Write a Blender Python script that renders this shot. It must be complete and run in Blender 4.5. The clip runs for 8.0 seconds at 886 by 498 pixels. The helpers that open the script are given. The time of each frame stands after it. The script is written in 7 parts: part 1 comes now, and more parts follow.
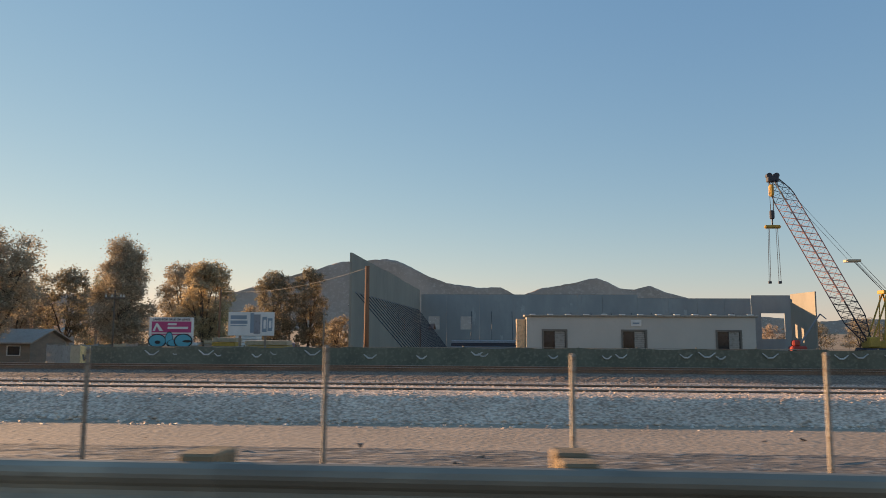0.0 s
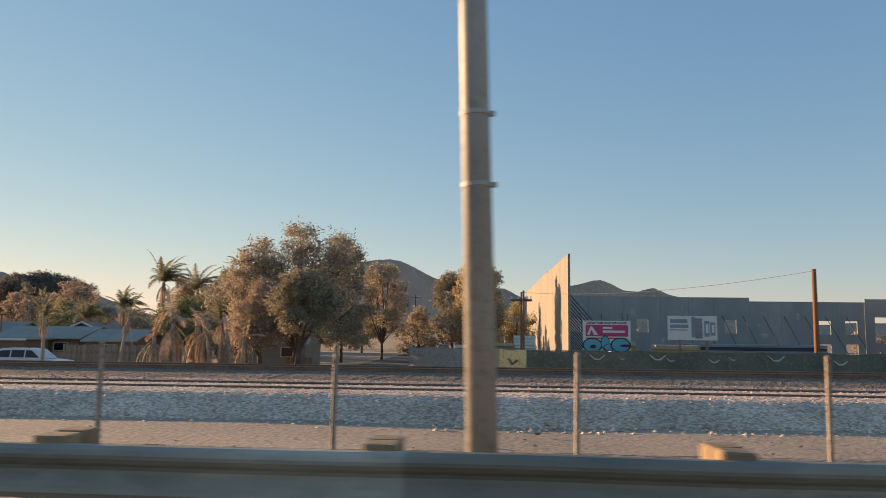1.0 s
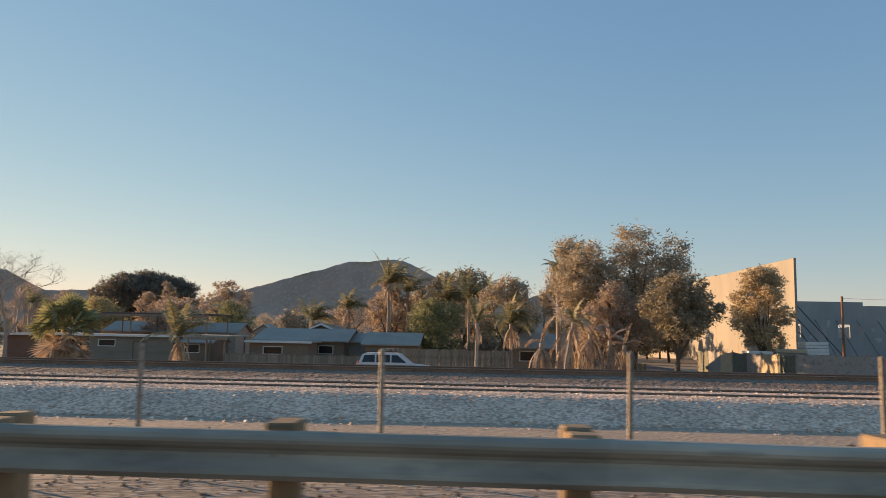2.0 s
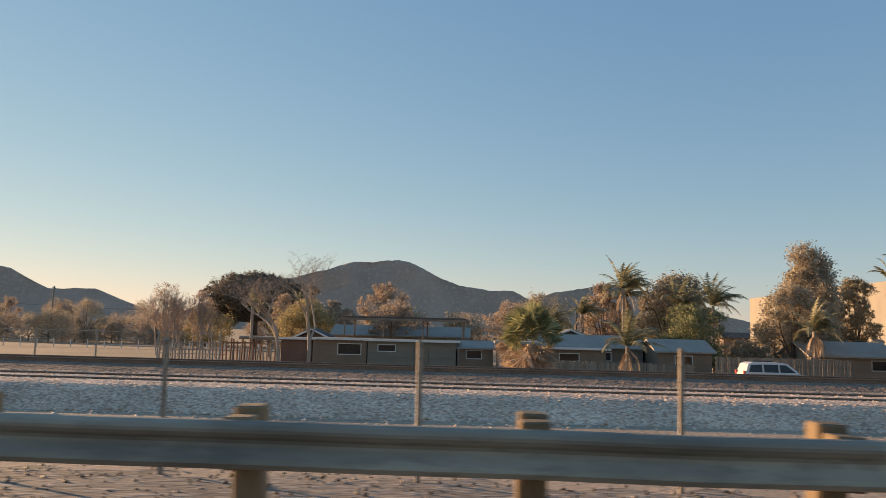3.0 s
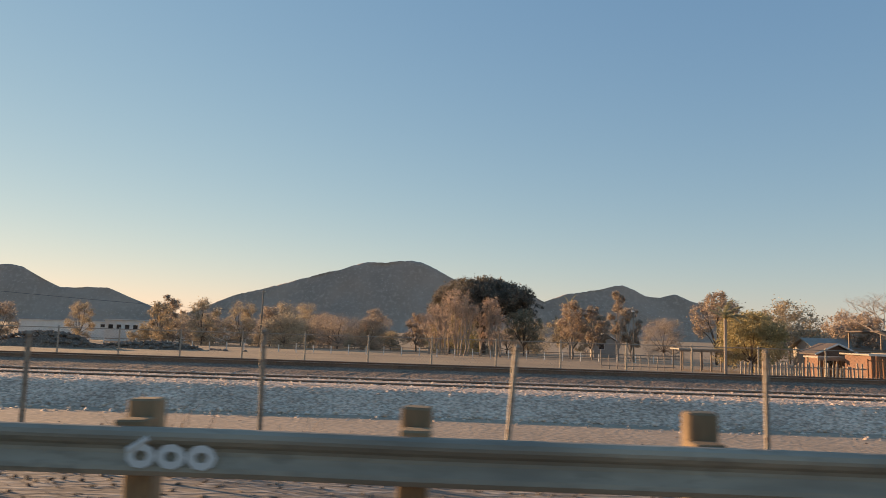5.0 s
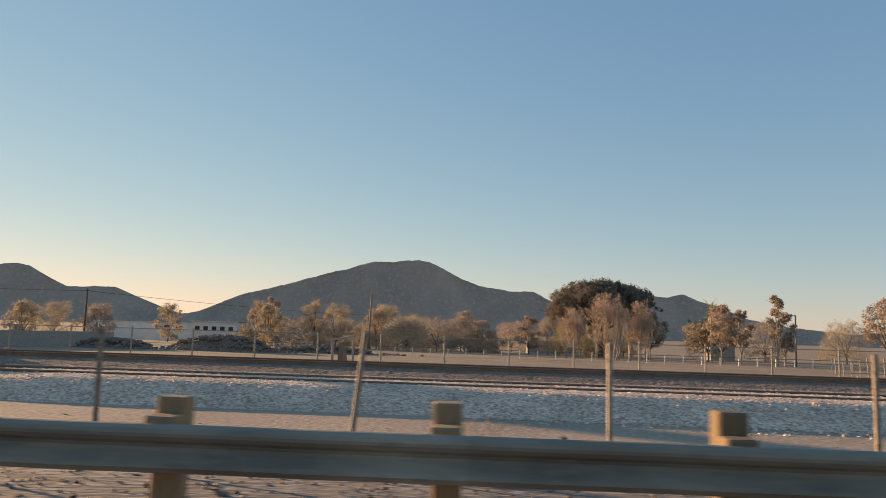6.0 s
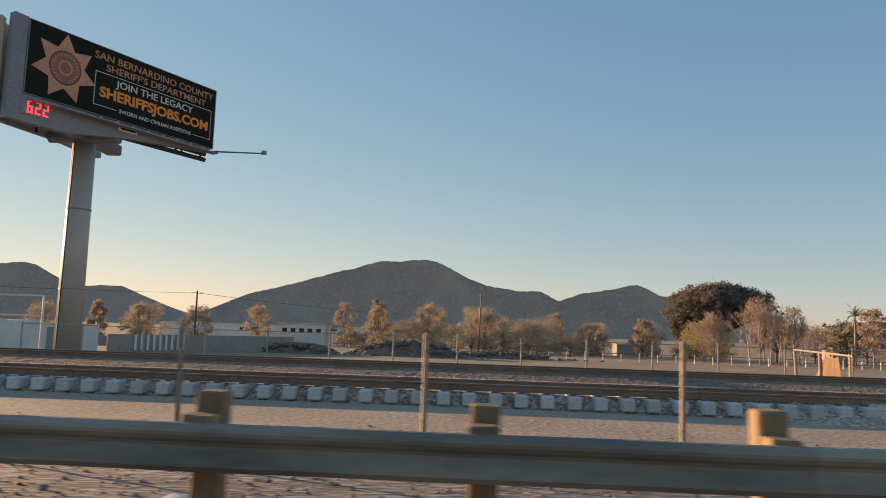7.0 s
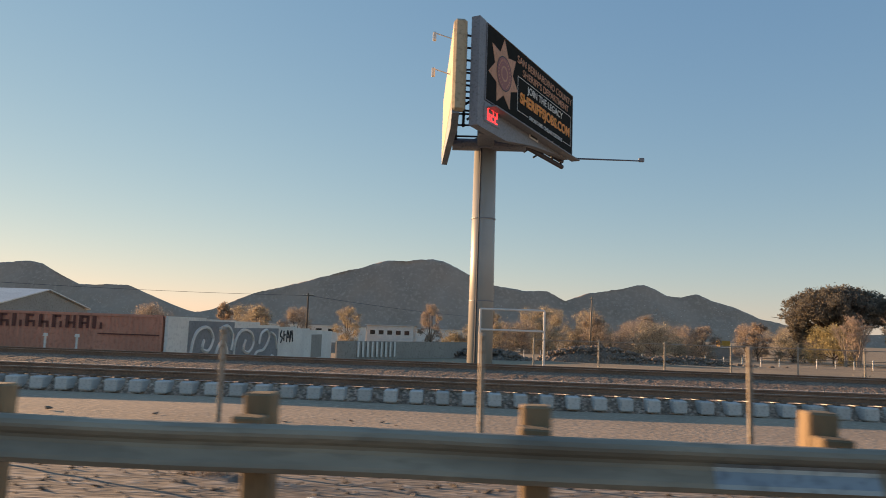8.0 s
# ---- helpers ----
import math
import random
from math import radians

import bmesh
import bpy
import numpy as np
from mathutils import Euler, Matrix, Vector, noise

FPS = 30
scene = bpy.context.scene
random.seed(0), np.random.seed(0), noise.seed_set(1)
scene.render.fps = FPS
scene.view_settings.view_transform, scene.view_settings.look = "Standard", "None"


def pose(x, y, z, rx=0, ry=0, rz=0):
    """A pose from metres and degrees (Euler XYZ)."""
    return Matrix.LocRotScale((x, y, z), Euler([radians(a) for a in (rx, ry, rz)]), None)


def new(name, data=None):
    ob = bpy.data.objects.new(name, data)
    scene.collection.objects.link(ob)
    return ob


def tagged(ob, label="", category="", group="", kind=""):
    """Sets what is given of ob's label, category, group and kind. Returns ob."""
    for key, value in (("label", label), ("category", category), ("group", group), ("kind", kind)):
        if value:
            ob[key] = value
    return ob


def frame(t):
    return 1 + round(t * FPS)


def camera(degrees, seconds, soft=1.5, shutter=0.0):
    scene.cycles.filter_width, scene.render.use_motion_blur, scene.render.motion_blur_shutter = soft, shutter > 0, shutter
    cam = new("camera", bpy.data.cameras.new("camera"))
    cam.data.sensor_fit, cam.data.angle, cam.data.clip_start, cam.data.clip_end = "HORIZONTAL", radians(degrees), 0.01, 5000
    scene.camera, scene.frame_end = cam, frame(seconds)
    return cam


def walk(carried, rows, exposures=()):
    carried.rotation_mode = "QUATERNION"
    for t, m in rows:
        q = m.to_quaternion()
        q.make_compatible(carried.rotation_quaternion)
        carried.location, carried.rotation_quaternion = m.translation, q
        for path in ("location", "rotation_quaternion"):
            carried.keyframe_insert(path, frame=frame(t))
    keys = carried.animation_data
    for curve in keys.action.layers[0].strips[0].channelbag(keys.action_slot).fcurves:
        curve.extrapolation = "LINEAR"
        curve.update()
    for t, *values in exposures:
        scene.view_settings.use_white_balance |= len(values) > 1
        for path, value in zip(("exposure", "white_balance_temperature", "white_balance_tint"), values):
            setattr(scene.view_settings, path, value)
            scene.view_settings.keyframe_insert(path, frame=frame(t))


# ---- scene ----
def lerp(x, table):
    return float(np.interp(x, [a for a, _ in table], [b for _, b in table]))


# ---- camera and drive: 25 m/s along -x, looking across the tracks (+y) ----
cam = camera(62.2, 8.0, soft=0.85, shutter=0.06)
PATH = [
    # t, height, pitch, roll, yaw
    (0.0, 1.62, 6.17, -0.25, 3.60),
    (0.5, 1.62, 6.19, -0.45, 3.45),
    (1.0, 1.62, 6.22, -0.66, 3.30),
    (1.5, 1.60, 6.25, -0.86, 3.17),
    (2.0, 1.58, 6.28, -1.05, 3.05),
    (2.65, 1.55, 6.32, -1.30, 2.90),
    (3.3, 1.52, 6.35, -1.50, 2.78),
    (4.0, 1.49, 6.38, -1.62, 2.74),
    (4.6, 1.48, 6.39, -1.67, 2.72),
    (5.2, 1.47, 6.37, -1.71, 2.74),
    (6.1, 1.46, 6.32, -1.78, 2.75),
    (7.0, 1.45, 6.28, -1.85, 2.74),
    (8.0, 1.45, 6.23, -1.95, 2.70),
]
SPEED = 25.0
ROWS = [(0.5 * i, *[lerp(0.5 * i, [(row[0], row[k]) for row in PATH]) for k in (1, 2, 3, 4)]) for i in range(17)]
walk(cam, [(t, pose(-SPEED * t, 0, z, 90 + p, r, y)) for t, z, p, r, y in ROWS], exposures=[(0.0, 0.97, 8600, 18), (2.2, 0.97, 8600, 18), (4.5, 0.97, 9050, 19), (8.0, 0.97, 9050, 19)])

# ---- sky and sun ----
SUN_AZ, SUN_EL = radians(-61), radians(7.4)     # clockwise from +y
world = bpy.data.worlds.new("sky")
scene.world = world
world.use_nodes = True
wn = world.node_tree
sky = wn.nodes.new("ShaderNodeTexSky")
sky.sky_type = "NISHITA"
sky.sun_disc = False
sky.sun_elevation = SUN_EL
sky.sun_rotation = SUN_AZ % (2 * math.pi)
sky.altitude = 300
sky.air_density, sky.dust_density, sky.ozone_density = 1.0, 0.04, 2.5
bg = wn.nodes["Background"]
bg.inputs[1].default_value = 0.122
# grade put on the sky colour: power and gain per channel, flattening blue most
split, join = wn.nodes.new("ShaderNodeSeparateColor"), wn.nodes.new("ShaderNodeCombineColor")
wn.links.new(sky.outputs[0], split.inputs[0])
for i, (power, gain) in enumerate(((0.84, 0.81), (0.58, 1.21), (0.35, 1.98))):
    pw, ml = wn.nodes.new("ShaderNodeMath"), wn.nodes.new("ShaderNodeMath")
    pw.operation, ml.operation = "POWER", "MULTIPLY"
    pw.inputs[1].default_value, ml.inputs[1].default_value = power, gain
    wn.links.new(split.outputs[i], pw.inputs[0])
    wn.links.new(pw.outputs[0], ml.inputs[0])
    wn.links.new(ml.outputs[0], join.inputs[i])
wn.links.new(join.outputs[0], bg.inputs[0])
sun = new("sun", bpy.data.lights.new("sun", "SUN"))
sun.data.energy, sun.data.angle, sun.data.color = 4.6, radians(0.6), (1.0, 0.73, 0.48)
toward = Vector((math.sin(SUN_AZ) * math.cos(SUN_EL), math.cos(SUN_AZ) * math.cos(SUN_EL), math.sin(SUN_EL)))
sun.matrix_world = toward.to_track_quat("Z", "Y").to_matrix().to_4x4()


# ---- materials ----
def mat(name, c1, c2, scale=3.0, rough=0.85, metal=0.0, bump=0.3, fine=25.0, c3=None, vary=0.0, stretch=(1, 1, 1), relief=0.02):
    """Two colours mixed by broad noise, a third by fine noise, with fine relief; vary: object to object."""
    m = bpy.data.materials.new(name)
    m.use_nodes = True
    n, l = m.node_tree.nodes, m.node_tree.links
    b = n["Principled BSDF"]
    co = n.new("ShaderNodeTexCoord")
    mp = n.new("ShaderNodeMapping")
    mp.inputs["Scale"].default_value = stretch
    l.new(co.outputs["Object"], mp.inputs[0])
    broad = n.new("ShaderNodeTexNoise")
    broad.inputs["Scale"].default_value, broad.inputs["Detail"].default_value = scale, 4
    grain = n.new("ShaderNodeTexNoise")
    grain.inputs["Scale"].default_value, grain.inputs["Detail"].default_value = fine, 3
    l.new(mp.outputs[0], broad.inputs["Vector"])
    l.new(mp.outputs[0], grain.inputs["Vector"])
    ramp = n.new("ShaderNodeMapRange")
    ramp.inputs[1].default_value, ramp.inputs[2].default_value = 0.35, 0.65
    l.new(broad.outputs[0], ramp.inputs[0])
    mix = n.new("ShaderNodeMix")
    mix.data_type = "RGBA"
    mix.inputs[6].default_value, mix.inputs[7].default_value = (*c1, 1), (*c2, 1)
    l.new(ramp.outputs[0], mix.inputs[0])
    out = mix.outputs[2]
    ramp2 = n.new("ShaderNodeMapRange")
    ramp2.inputs[1].default_value, ramp2.inputs[2].default_value = 0.5, 0.72
    l.new(grain.outputs[0], ramp2.inputs[0])
    mix2 = n.new("ShaderNodeMix")
    mix2.data_type = "RGBA"
    c3 = c3 or tuple(0.6 * v for v in c1)
    mix2.inputs[7].default_value = (*c3, 1)
    l.new(out, mix2.inputs[6])
    l.new(ramp2.outputs[0], mix2.inputs[0])
    out = mix2.outputs[2]
    if vary:
        info = n.new("ShaderNodeObjectInfo")
        vr = n.new("ShaderNodeMapRange")
        vr.inputs[3].default_value, vr.inputs[4].default_value = 1 - vary, 1 + vary
        l.new(info.outputs["Random"], vr.inputs[0])
        hsv = n.new("ShaderNodeHueSaturation")
        l.new(out, hsv.inputs["Color"])
        l.new(vr.outputs[0], hsv.inputs["Value"])
        out = hsv.outputs[0]
    l.new(out, b.inputs["Base Color"])
    b.inputs["Roughness"].default_value, b.inputs["Metallic"].default_value = rough, metal
    if bump:
        bp = n.new("ShaderNodeBump")
        bp.inputs["Strength"].default_value, bp.inputs["Distance"].default_value = bump, relief
        l.new(grain.outputs[0], bp.inputs["Height"])
        l.new(bp.outputs[0], b.inputs["Normal"])
    return m


def leafy(name, c1, c2, c3, through_light=0.5):
    """Small separate pieces, each of its own tone; leaves let a little light through."""
    m = bpy.data.materials.new(name)
    m.use_nodes = True
    n, l = m.node_tree.nodes, m.node_tree.links
    b = n["Principled BSDF"]
    geo = n.new("ShaderNodeNewGeometry")
    ramp = n.new("ShaderNodeValToRGB")
    ramp.color_ramp.elements[0].color, ramp.color_ramp.elements[1].color = (*c1, 1), (*c3, 1)
    ramp.color_ramp.elements.new(0.55).color = (*c2, 1)
    l.new(geo.outputs["Random Per Island"], ramp.inputs[0])
    l.new(ramp.outputs[0], b.inputs["Base Color"])
    b.inputs["Roughness"].default_value = 0.7
    b.inputs["Specular IOR Level"].default_value = 0.25
    trans = n.new("ShaderNodeBsdfTranslucent")
    l.new(ramp.outputs[0], trans.inputs[0])
    add = n.new("ShaderNodeMixShader")
    add.inputs[0].default_value = through_light
    l.new(b.outputs[0], add.inputs[1])
    l.new(trans.outputs[0], add.inputs[2])
    l.new(add.outputs[0], n["Material Output"].inputs[0])
    return m


def flat(name, c, rough=0.6, metal=0.0):
    return mat(name, c, tuple(v * 0.86 for v in c), 1.5, rough, metal, 0.08, 12, tuple(v * 0.93 for v in c))


def stony(name, dark, mid, light, scale=17.0, rough=0.9, depth=0.03, broad=0.6):
    """Crushed stone: cells each of their own tone, dark joints between them, in broad paler and darker stretches."""
    m = bpy.data.materials.new(name)
    m.use_nodes = True
    n, l = m.node_tree.nodes, m.node_tree.links
    b = n["Principled BSDF"]
    co = n.new("ShaderNodeTexCoord")
    cells = n.new("ShaderNodeTexVoronoi")
    cells.inputs["Scale"].default_value = scale
    l.new(co.outputs["Object"], cells.inputs["Vector"])
    tone = n.new("ShaderNodeSeparateColor")
    l.new(cells.outputs["Color"], tone.inputs[0])
    ramp = n.new("ShaderNodeValToRGB")
    ramp.color_ramp.elements[0].color, ramp.color_ramp.elements[1].color = (*dark, 1), (*light, 1)
    ramp.color_ramp.elements.new(0.5).color = (*mid, 1)
    l.new(tone.outputs[0], ramp.inputs[0])
    wide = n.new("ShaderNodeTexNoise")
    wide.inputs["Scale"].default_value, wide.inputs["Detail"].default_value = broad, 5
    l.new(co.outputs["Object"], wide.inputs["Vector"])
    lift = n.new("ShaderNodeMapRange")
    lift.inputs[1].default_value, lift.inputs[2].default_value, lift.inputs[3].default_value, lift.inputs[4].default_value = 0.3, 0.7, 0.78, 1.18
    l.new(wide.outputs[0], lift.inputs[0])
    joint = n.new("ShaderNodeMapRange")
    joint.inputs[1].default_value, joint.inputs[2].default_value, joint.inputs[3].default_value, joint.inputs[4].default_value = 0.35, 0.8, 1.0, 0.66
    l.new(cells.outputs["Distance"], joint.inputs[0])
    both = n.new("ShaderNodeMath")
    both.operation = "MULTIPLY"
    l.new(lift.outputs[0], both.inputs[0])
    l.new(joint.outputs[0], both.inputs[1])
    hsv = n.new("ShaderNodeHueSaturation")
    l.new(ramp.outputs[0], hsv.inputs["Color"])
    l.new(both.outputs[0], hsv.inputs["Value"])
    l.new(hsv.outputs[0], b.inputs["Base Color"])
    b.inputs["Roughness"].default_value = rough
    bp = n.new("ShaderNodeBump")
    bp.invert = True
    bp.inputs["Strength"].default_value, bp.inputs["Distance"].default_value = 0.7, depth
    l.new(cells.outputs["Distance"], bp.inputs["Height"])
    l.new(bp.outputs[0], b.inputs["Normal"])
    return m


DIRT = mat("dirt", (0.437, 0.32, 0.23), (0.337, 0.251, 0.182), 0.35, 0.95, 0, 0.8, 9, (0.531, 0.399, 0.295))
VERGE = mat("verge_gravel", (0.22, 0.18, 0.148), (0.105, 0.09, 0.077), 2.0, 0.95, 0, 0.9, 9, (0.38, 0.335, 0.29), stretch=(0.45, 1, 1), relief=0.04)
FIELD = mat("field", (0.361, 0.254, 0.163), (0.248, 0.18, 0.122), 0.12, 0.95, 0, 0.6, 2.5, (0.424, 0.304, 0.191))
BALLAST = stony("ballast", (0.46, 0.30, 0.215), (0.84, 0.575, 0.425), (0.96, 0.76, 0.60), 19.0)
BALLAST_BROWN = stony("old_ballast", (0.283, 0.193, 0.143), (0.481, 0.341, 0.255), (0.85, 0.637, 0.499), 17.0)
BALLAST_DARK = stony("dark_ballast", (0.155, 0.099, 0.0676), (0.265, 0.171, 0.118), (0.435, 0.296, 0.208), 17.0)
STONE = leafy("crushed_stone", (0.52, 0.37, 0.275), (0.78, 0.575, 0.44), (0.95, 0.78, 0.64), 0.0)
STONE_BROWN = leafy("brown_stone", (0.14, 0.12, 0.105), (0.27, 0.235, 0.21), (0.46, 0.42, 0.39), 0.0)
LITTER = leafy("leaf_litter", (0.05, 0.04, 0.033), (0.12, 0.095, 0.075), (0.36, 0.30, 0.25), 0.0)
RAIL = mat("rail_steel", (0.273, 0.158, 0.106), (0.184, 0.114, 0.0794), 1.2, 0.8, 0.0, 0.2, 20, (0.344, 0.205, 0.132))
RAILTOP = mat("rail_head", (0.32, 0.28, 0.25), (0.22, 0.19, 0.17), 1.0, 0.4, 0.8, 0.05, 20)
TIE = mat("tie_concrete", (0.60, 0.585, 0.555), (0.50, 0.485, 0.46), 2.0, 0.9, 0, 0.3, 25, (0.40, 0.385, 0.365), vary=0.14)
ZINC = mat("galvanised", (0.46, 0.39, 0.30), (0.225, 0.192, 0.15), 1.6, 0.6, 0.2, 0.15, 9, (0.30, 0.255, 0.20), vary=0.2, stretch=(0.4, 1, 1.8))
ZINC_OLD = mat("weathered_zinc", (0.409, 0.345, 0.265), (0.181, 0.154, 0.121), 1.4, 0.65, 0.2, 0.15, 9, (0.257, 0.219, 0.17), vary=0.2, stretch=(0.4, 1, 1.8))
ZINC_NEW = mat("new_zinc", (0.40, 0.41, 0.41), (0.33, 0.34, 0.34), 1.0, 0.4, 0.6, 0.05, 14)
TIMBER = mat("timber", (0.333, 0.232, 0.138), (0.218, 0.152, 0.092), 2.5, 0.9, 0, 0.4, 30, (0.154, 0.104, 0.0633), vary=0.25, stretch=(1, 1, 0.15))
POST = mat("post_steel", (0.36, 0.31, 0.25), (0.27, 0.23, 0.19), 2.0, 0.7, 0.3, 0.2, 25, (0.18, 0.12, 0.08), vary=0.2)
POLE = mat("pole_grey", (0.50, 0.47, 0.41), (0.42, 0.40, 0.36), 0.8, 0.6, 0.2, 0.1, 14, (0.36, 0.33, 0.29))
CONC = mat("tilt_concrete", (0.36, 0.36, 0.35), (0.275, 0.285, 0.285), 0.22, 0.9, 0, 0.2, 1.6, (0.31, 0.315, 0.31), stretch=(1, 1, 0.4))
# same concrete as CONC, with the low sun's warmth mixed into its colour
CONC_SUNLIT = mat("sunlit_concrete", (0.32, 0.285, 0.235), (0.26, 0.235, 0.2), 0.22, 0.9, 0, 0.2, 1.6, (0.29, 0.262, 0.22), stretch=(1, 1, 0.4))
ASPHALT = mat("asphalt", (0.07, 0.07, 0.072), (0.05, 0.05, 0.052), 0.4, 0.9, 0, 0.5, 30, (0.1, 0.1, 0.1))
HILL = mat("chaparral", (0.46, 0.335, 0.265), (0.37, 0.272, 0.215), 0.008, 0.95, 0, 0.0, 0.085, (0.51, 0.378, 0.30))

HILLROCK = leafy("hill_rock", (0.52, 0.42, 0.345), (0.68, 0.56, 0.465), (0.86, 0.73, 0.61), 0.0)


# ---- mesh building ----
class Mesh:
    def __init__(self):
        self.v, self.f, self.k = [], [], []

    def add(self, verts, faces, k=0):
        n = len(self.v)
        self.v += [tuple(p) for p in verts]
        self.f += [tuple(n + i for i in f) for f in faces]
        self.k += [k] * len(faces)

    def box(self, x0, y0, z0, x1, y1, z1, m=None, k=0):
        p = [(x, y, z) for z in (z0, z1) for y in (y0, y1) for x in (x0, x1)]
        if m:
            p = [m @ Vector(q) for q in p]
        self.add(p, [(0, 2, 3, 1), (4, 5, 7, 6), (0, 1, 5, 4), (2, 6, 7, 3), (0, 4, 6, 2), (1, 3, 7, 5)], k)

    def cbox(self, x0, y0, z0, x1, y1, z1, c=0.02, m=None, k=0):
        """A box with cut edges."""
        out = bmesh.new()
        for x, sx in ((x0, 1), (x1, -1)):
            for y, sy in ((y0, 1), (y1, -1)):
                for z, sz in ((z0, 1), (z1, -1)):
                    for q in ((x, y + sy * c, z + sz * c), (x + sx * c, y, z + sz * c), (x + sx * c, y + sy * c, z)):
                        out.verts.new(m @ Vector(q) if m else q)
        bmesh.ops.convex_hull(out, input=out.verts)
        out.verts.index_update()
        self.add([v.co for v in out.verts], [[v.index for v in f.verts] for f in out.faces], k)
        out.free()

    def tube(self, a, b, r0, r1=None, n=8, k=0, cap=True):
        a, b = Vector(a), Vector(b)
        r1 = r0 if r1 is None else r1
        d = (b - a)
        if d.length < 1e-6:
            return
        q = d.to_track_quat("Z", "Y").to_matrix()
        ring = [q @ Vector((math.cos(2 * math.pi * i / n), math.sin(2 * math.pi * i / n), 0)) for i in range(n)]
        vs = [a + r0 * w for w in ring] + [b + r1 * w for w in ring]
        fs = [(i, (i + 1) % n, n + (i + 1) % n, n + i) for i in range(n)]
        if cap:
            fs += [tuple(range(n - 1, -1, -1)), tuple(range(n, 2 * n))]
        self.add(vs, fs, k)

    def path(self, pts, r0, r1, n=6, k=0):
        pts = [Vector(p) for p in pts]
        m = len(pts) - 1
        for i in range(m):
            self.tube(pts[i], pts[i + 1], r0 + (r1 - r0) * i / m, r0 + (r1 - r0) * (i + 1) / m, n, k, cap=i in (0, m - 1))

    def sweep(self, profile, stations, k=0, closed=True):
        """profile: (y, z) points; stations: (x, dy, dz) along the way."""
        n, rows = len(profile), []
        for x, dy, dz in stations:
            rows += [(x, y + dy, z + dz) for y, z in profile]
        fs = []
        for s in range(len(stations) - 1):
            for i in range(n if closed else n - 1):
                j = (i + 1) % n
                fs.append((s * n + i, s * n + j, (s + 1) * n + j, (s + 1) * n + i))
        if closed:
            fs += [tuple(range(n)), tuple(range(len(rows) - 1, len(rows) - n - 1, -1))]
        self.add(rows, fs, k)

    def make(self, name, mats, parent=None, smooth=False, at=None):
        me = bpy.data.meshes.new(name)
        me.from_pydata(self.v, [], self.f)
        for m in (mats if isinstance(mats, (list, tuple)) else [mats]):
            me.materials.append(m)
        if any(self.k):
            me.polygons.foreach_set("material_index", self.k)
        if smooth:
            me.polygons.foreach_set("use_smooth", [True] * len(me.polygons))
        me.update()
        ob = new(name, me)
        if parent:
            ob.parent = parent
        if at:
            ob.matrix_basis = at
        return ob


def part(name, mesh, mats, parent, label="", smooth=False, at=None):
    ob = mesh.make(name, mats, parent, smooth, at)
    if label:
        ob["label"] = label
    return ob


def share(name, data, parent, m, label=""):
    """One more piece on an existing mesh."""
    ob = new(name, data)
    ob.parent = parent
    ob.matrix_basis = m
    if label:
        ob["label"] = label
    return ob


def thing(name, label, category, x=0, y=0, z=0, rz=0, group="", kind=""):
    ob = new(name)
    ob.matrix_basis = pose(x, y, z, 0, 0, rz)
    return tagged(ob, label, category, group, kind)


# ---- ground: road shoulder, dirt strip, two track beds, land falling away behind ----
def bed(x):
    """Lift of the near ballast shoulder: ties stand free of it further along."""
    return lerp(x, [(-172, 0.0), (-160, 1.0)])


GROUND = [(-60, 0.02), (3.2, 0.0), (4.6, -0.02), (6.5, -0.12), (9.0, -0.28), (14.0, -0.37), (17.2, -0.31), (18.5, -0.42), (30.5, -0.42), (34, -0.9),
          (38, -1.15), (48, -1.65), (62, -1.95), (110, -2.3), (200, -4.0), (300, -6.0), (900, -8.0)]


def land(x, y):
    return lerp(y, GROUND)


def build_ground():
    g = Mesh()
    xs = [-4500, -1500, -600] + [-330 + 6 * i for i in range(75)] + [400, 1500, 4500]
    ys = [-600, -60, -20, 2.5, 3.4, 4.6, 5.6, 6.5, 7.7, 9, 10.5, 12, 14, 16, 17.2, 18.5, 24, 30.5, 32, 34, 36, 38, 42, 48, 54, 62, 75, 90, 110, 150, 220, 400, 900, 4800]
    n = len(xs)
    vs = []
    for y in ys:
        for x in xs:
            r = 0.05 if 5 < y < 200 else 0
            vs.append((x, y, land(x, y) + r * noise.noise(Vector((x * 0.15, y * 0.3, 3)))))
    fs = [(j * n + i, j * n + i + 1, (j + 1) * n + i + 1, (j + 1) * n + i) for j in range(len(ys) - 1) for i in range(n - 1)]
    k = [1 if ys[f[0] // n] >= 32 else 0 for f in fs]
    g.add(vs, fs)
    g.k = k
    tagged(g.make("ground", [DIRT, FIELD], smooth=True), "dry tan dirt and bare field ground", "ground", kind="structure")
    r = Mesh()
    r.box(-4000, -12, 0.0, 4000, 3.9, 0.03)
    v = Mesh()
    ys = (3.9, 4.6, 5.4, 6.2, 7.0, 7.8, 8.5, 9.3)
    n, k8 = 460, len(ys)
    rnd = random.Random(77)
    v.add([(-230 + 0.55 * i, y + (rnd.uniform(-0.35, 0.35) if k == k8 - 1 else 0), land(0, y) + (-0.02 if k == k8 - 1 else 0.03) + rnd.uniform(-0.008, 0.008)) for i in range(n) for k, y in enumerate(ys)],
          [(i * k8 + k, (i + 1) * k8 + k, (i + 1) * k8 + k + 1, i * k8 + k + 1) for i in range(n - 1) for k in range(k8 - 1)])
    tagged(v.make("verge", VERGE, smooth=True), "dusty gravel verge strewn with leaf litter", "verge", kind="structure")
    tagged(r.make("road", ASPHALT), "grey asphalt freeway shoulder and lanes", "road", kind="structure")


build_ground()


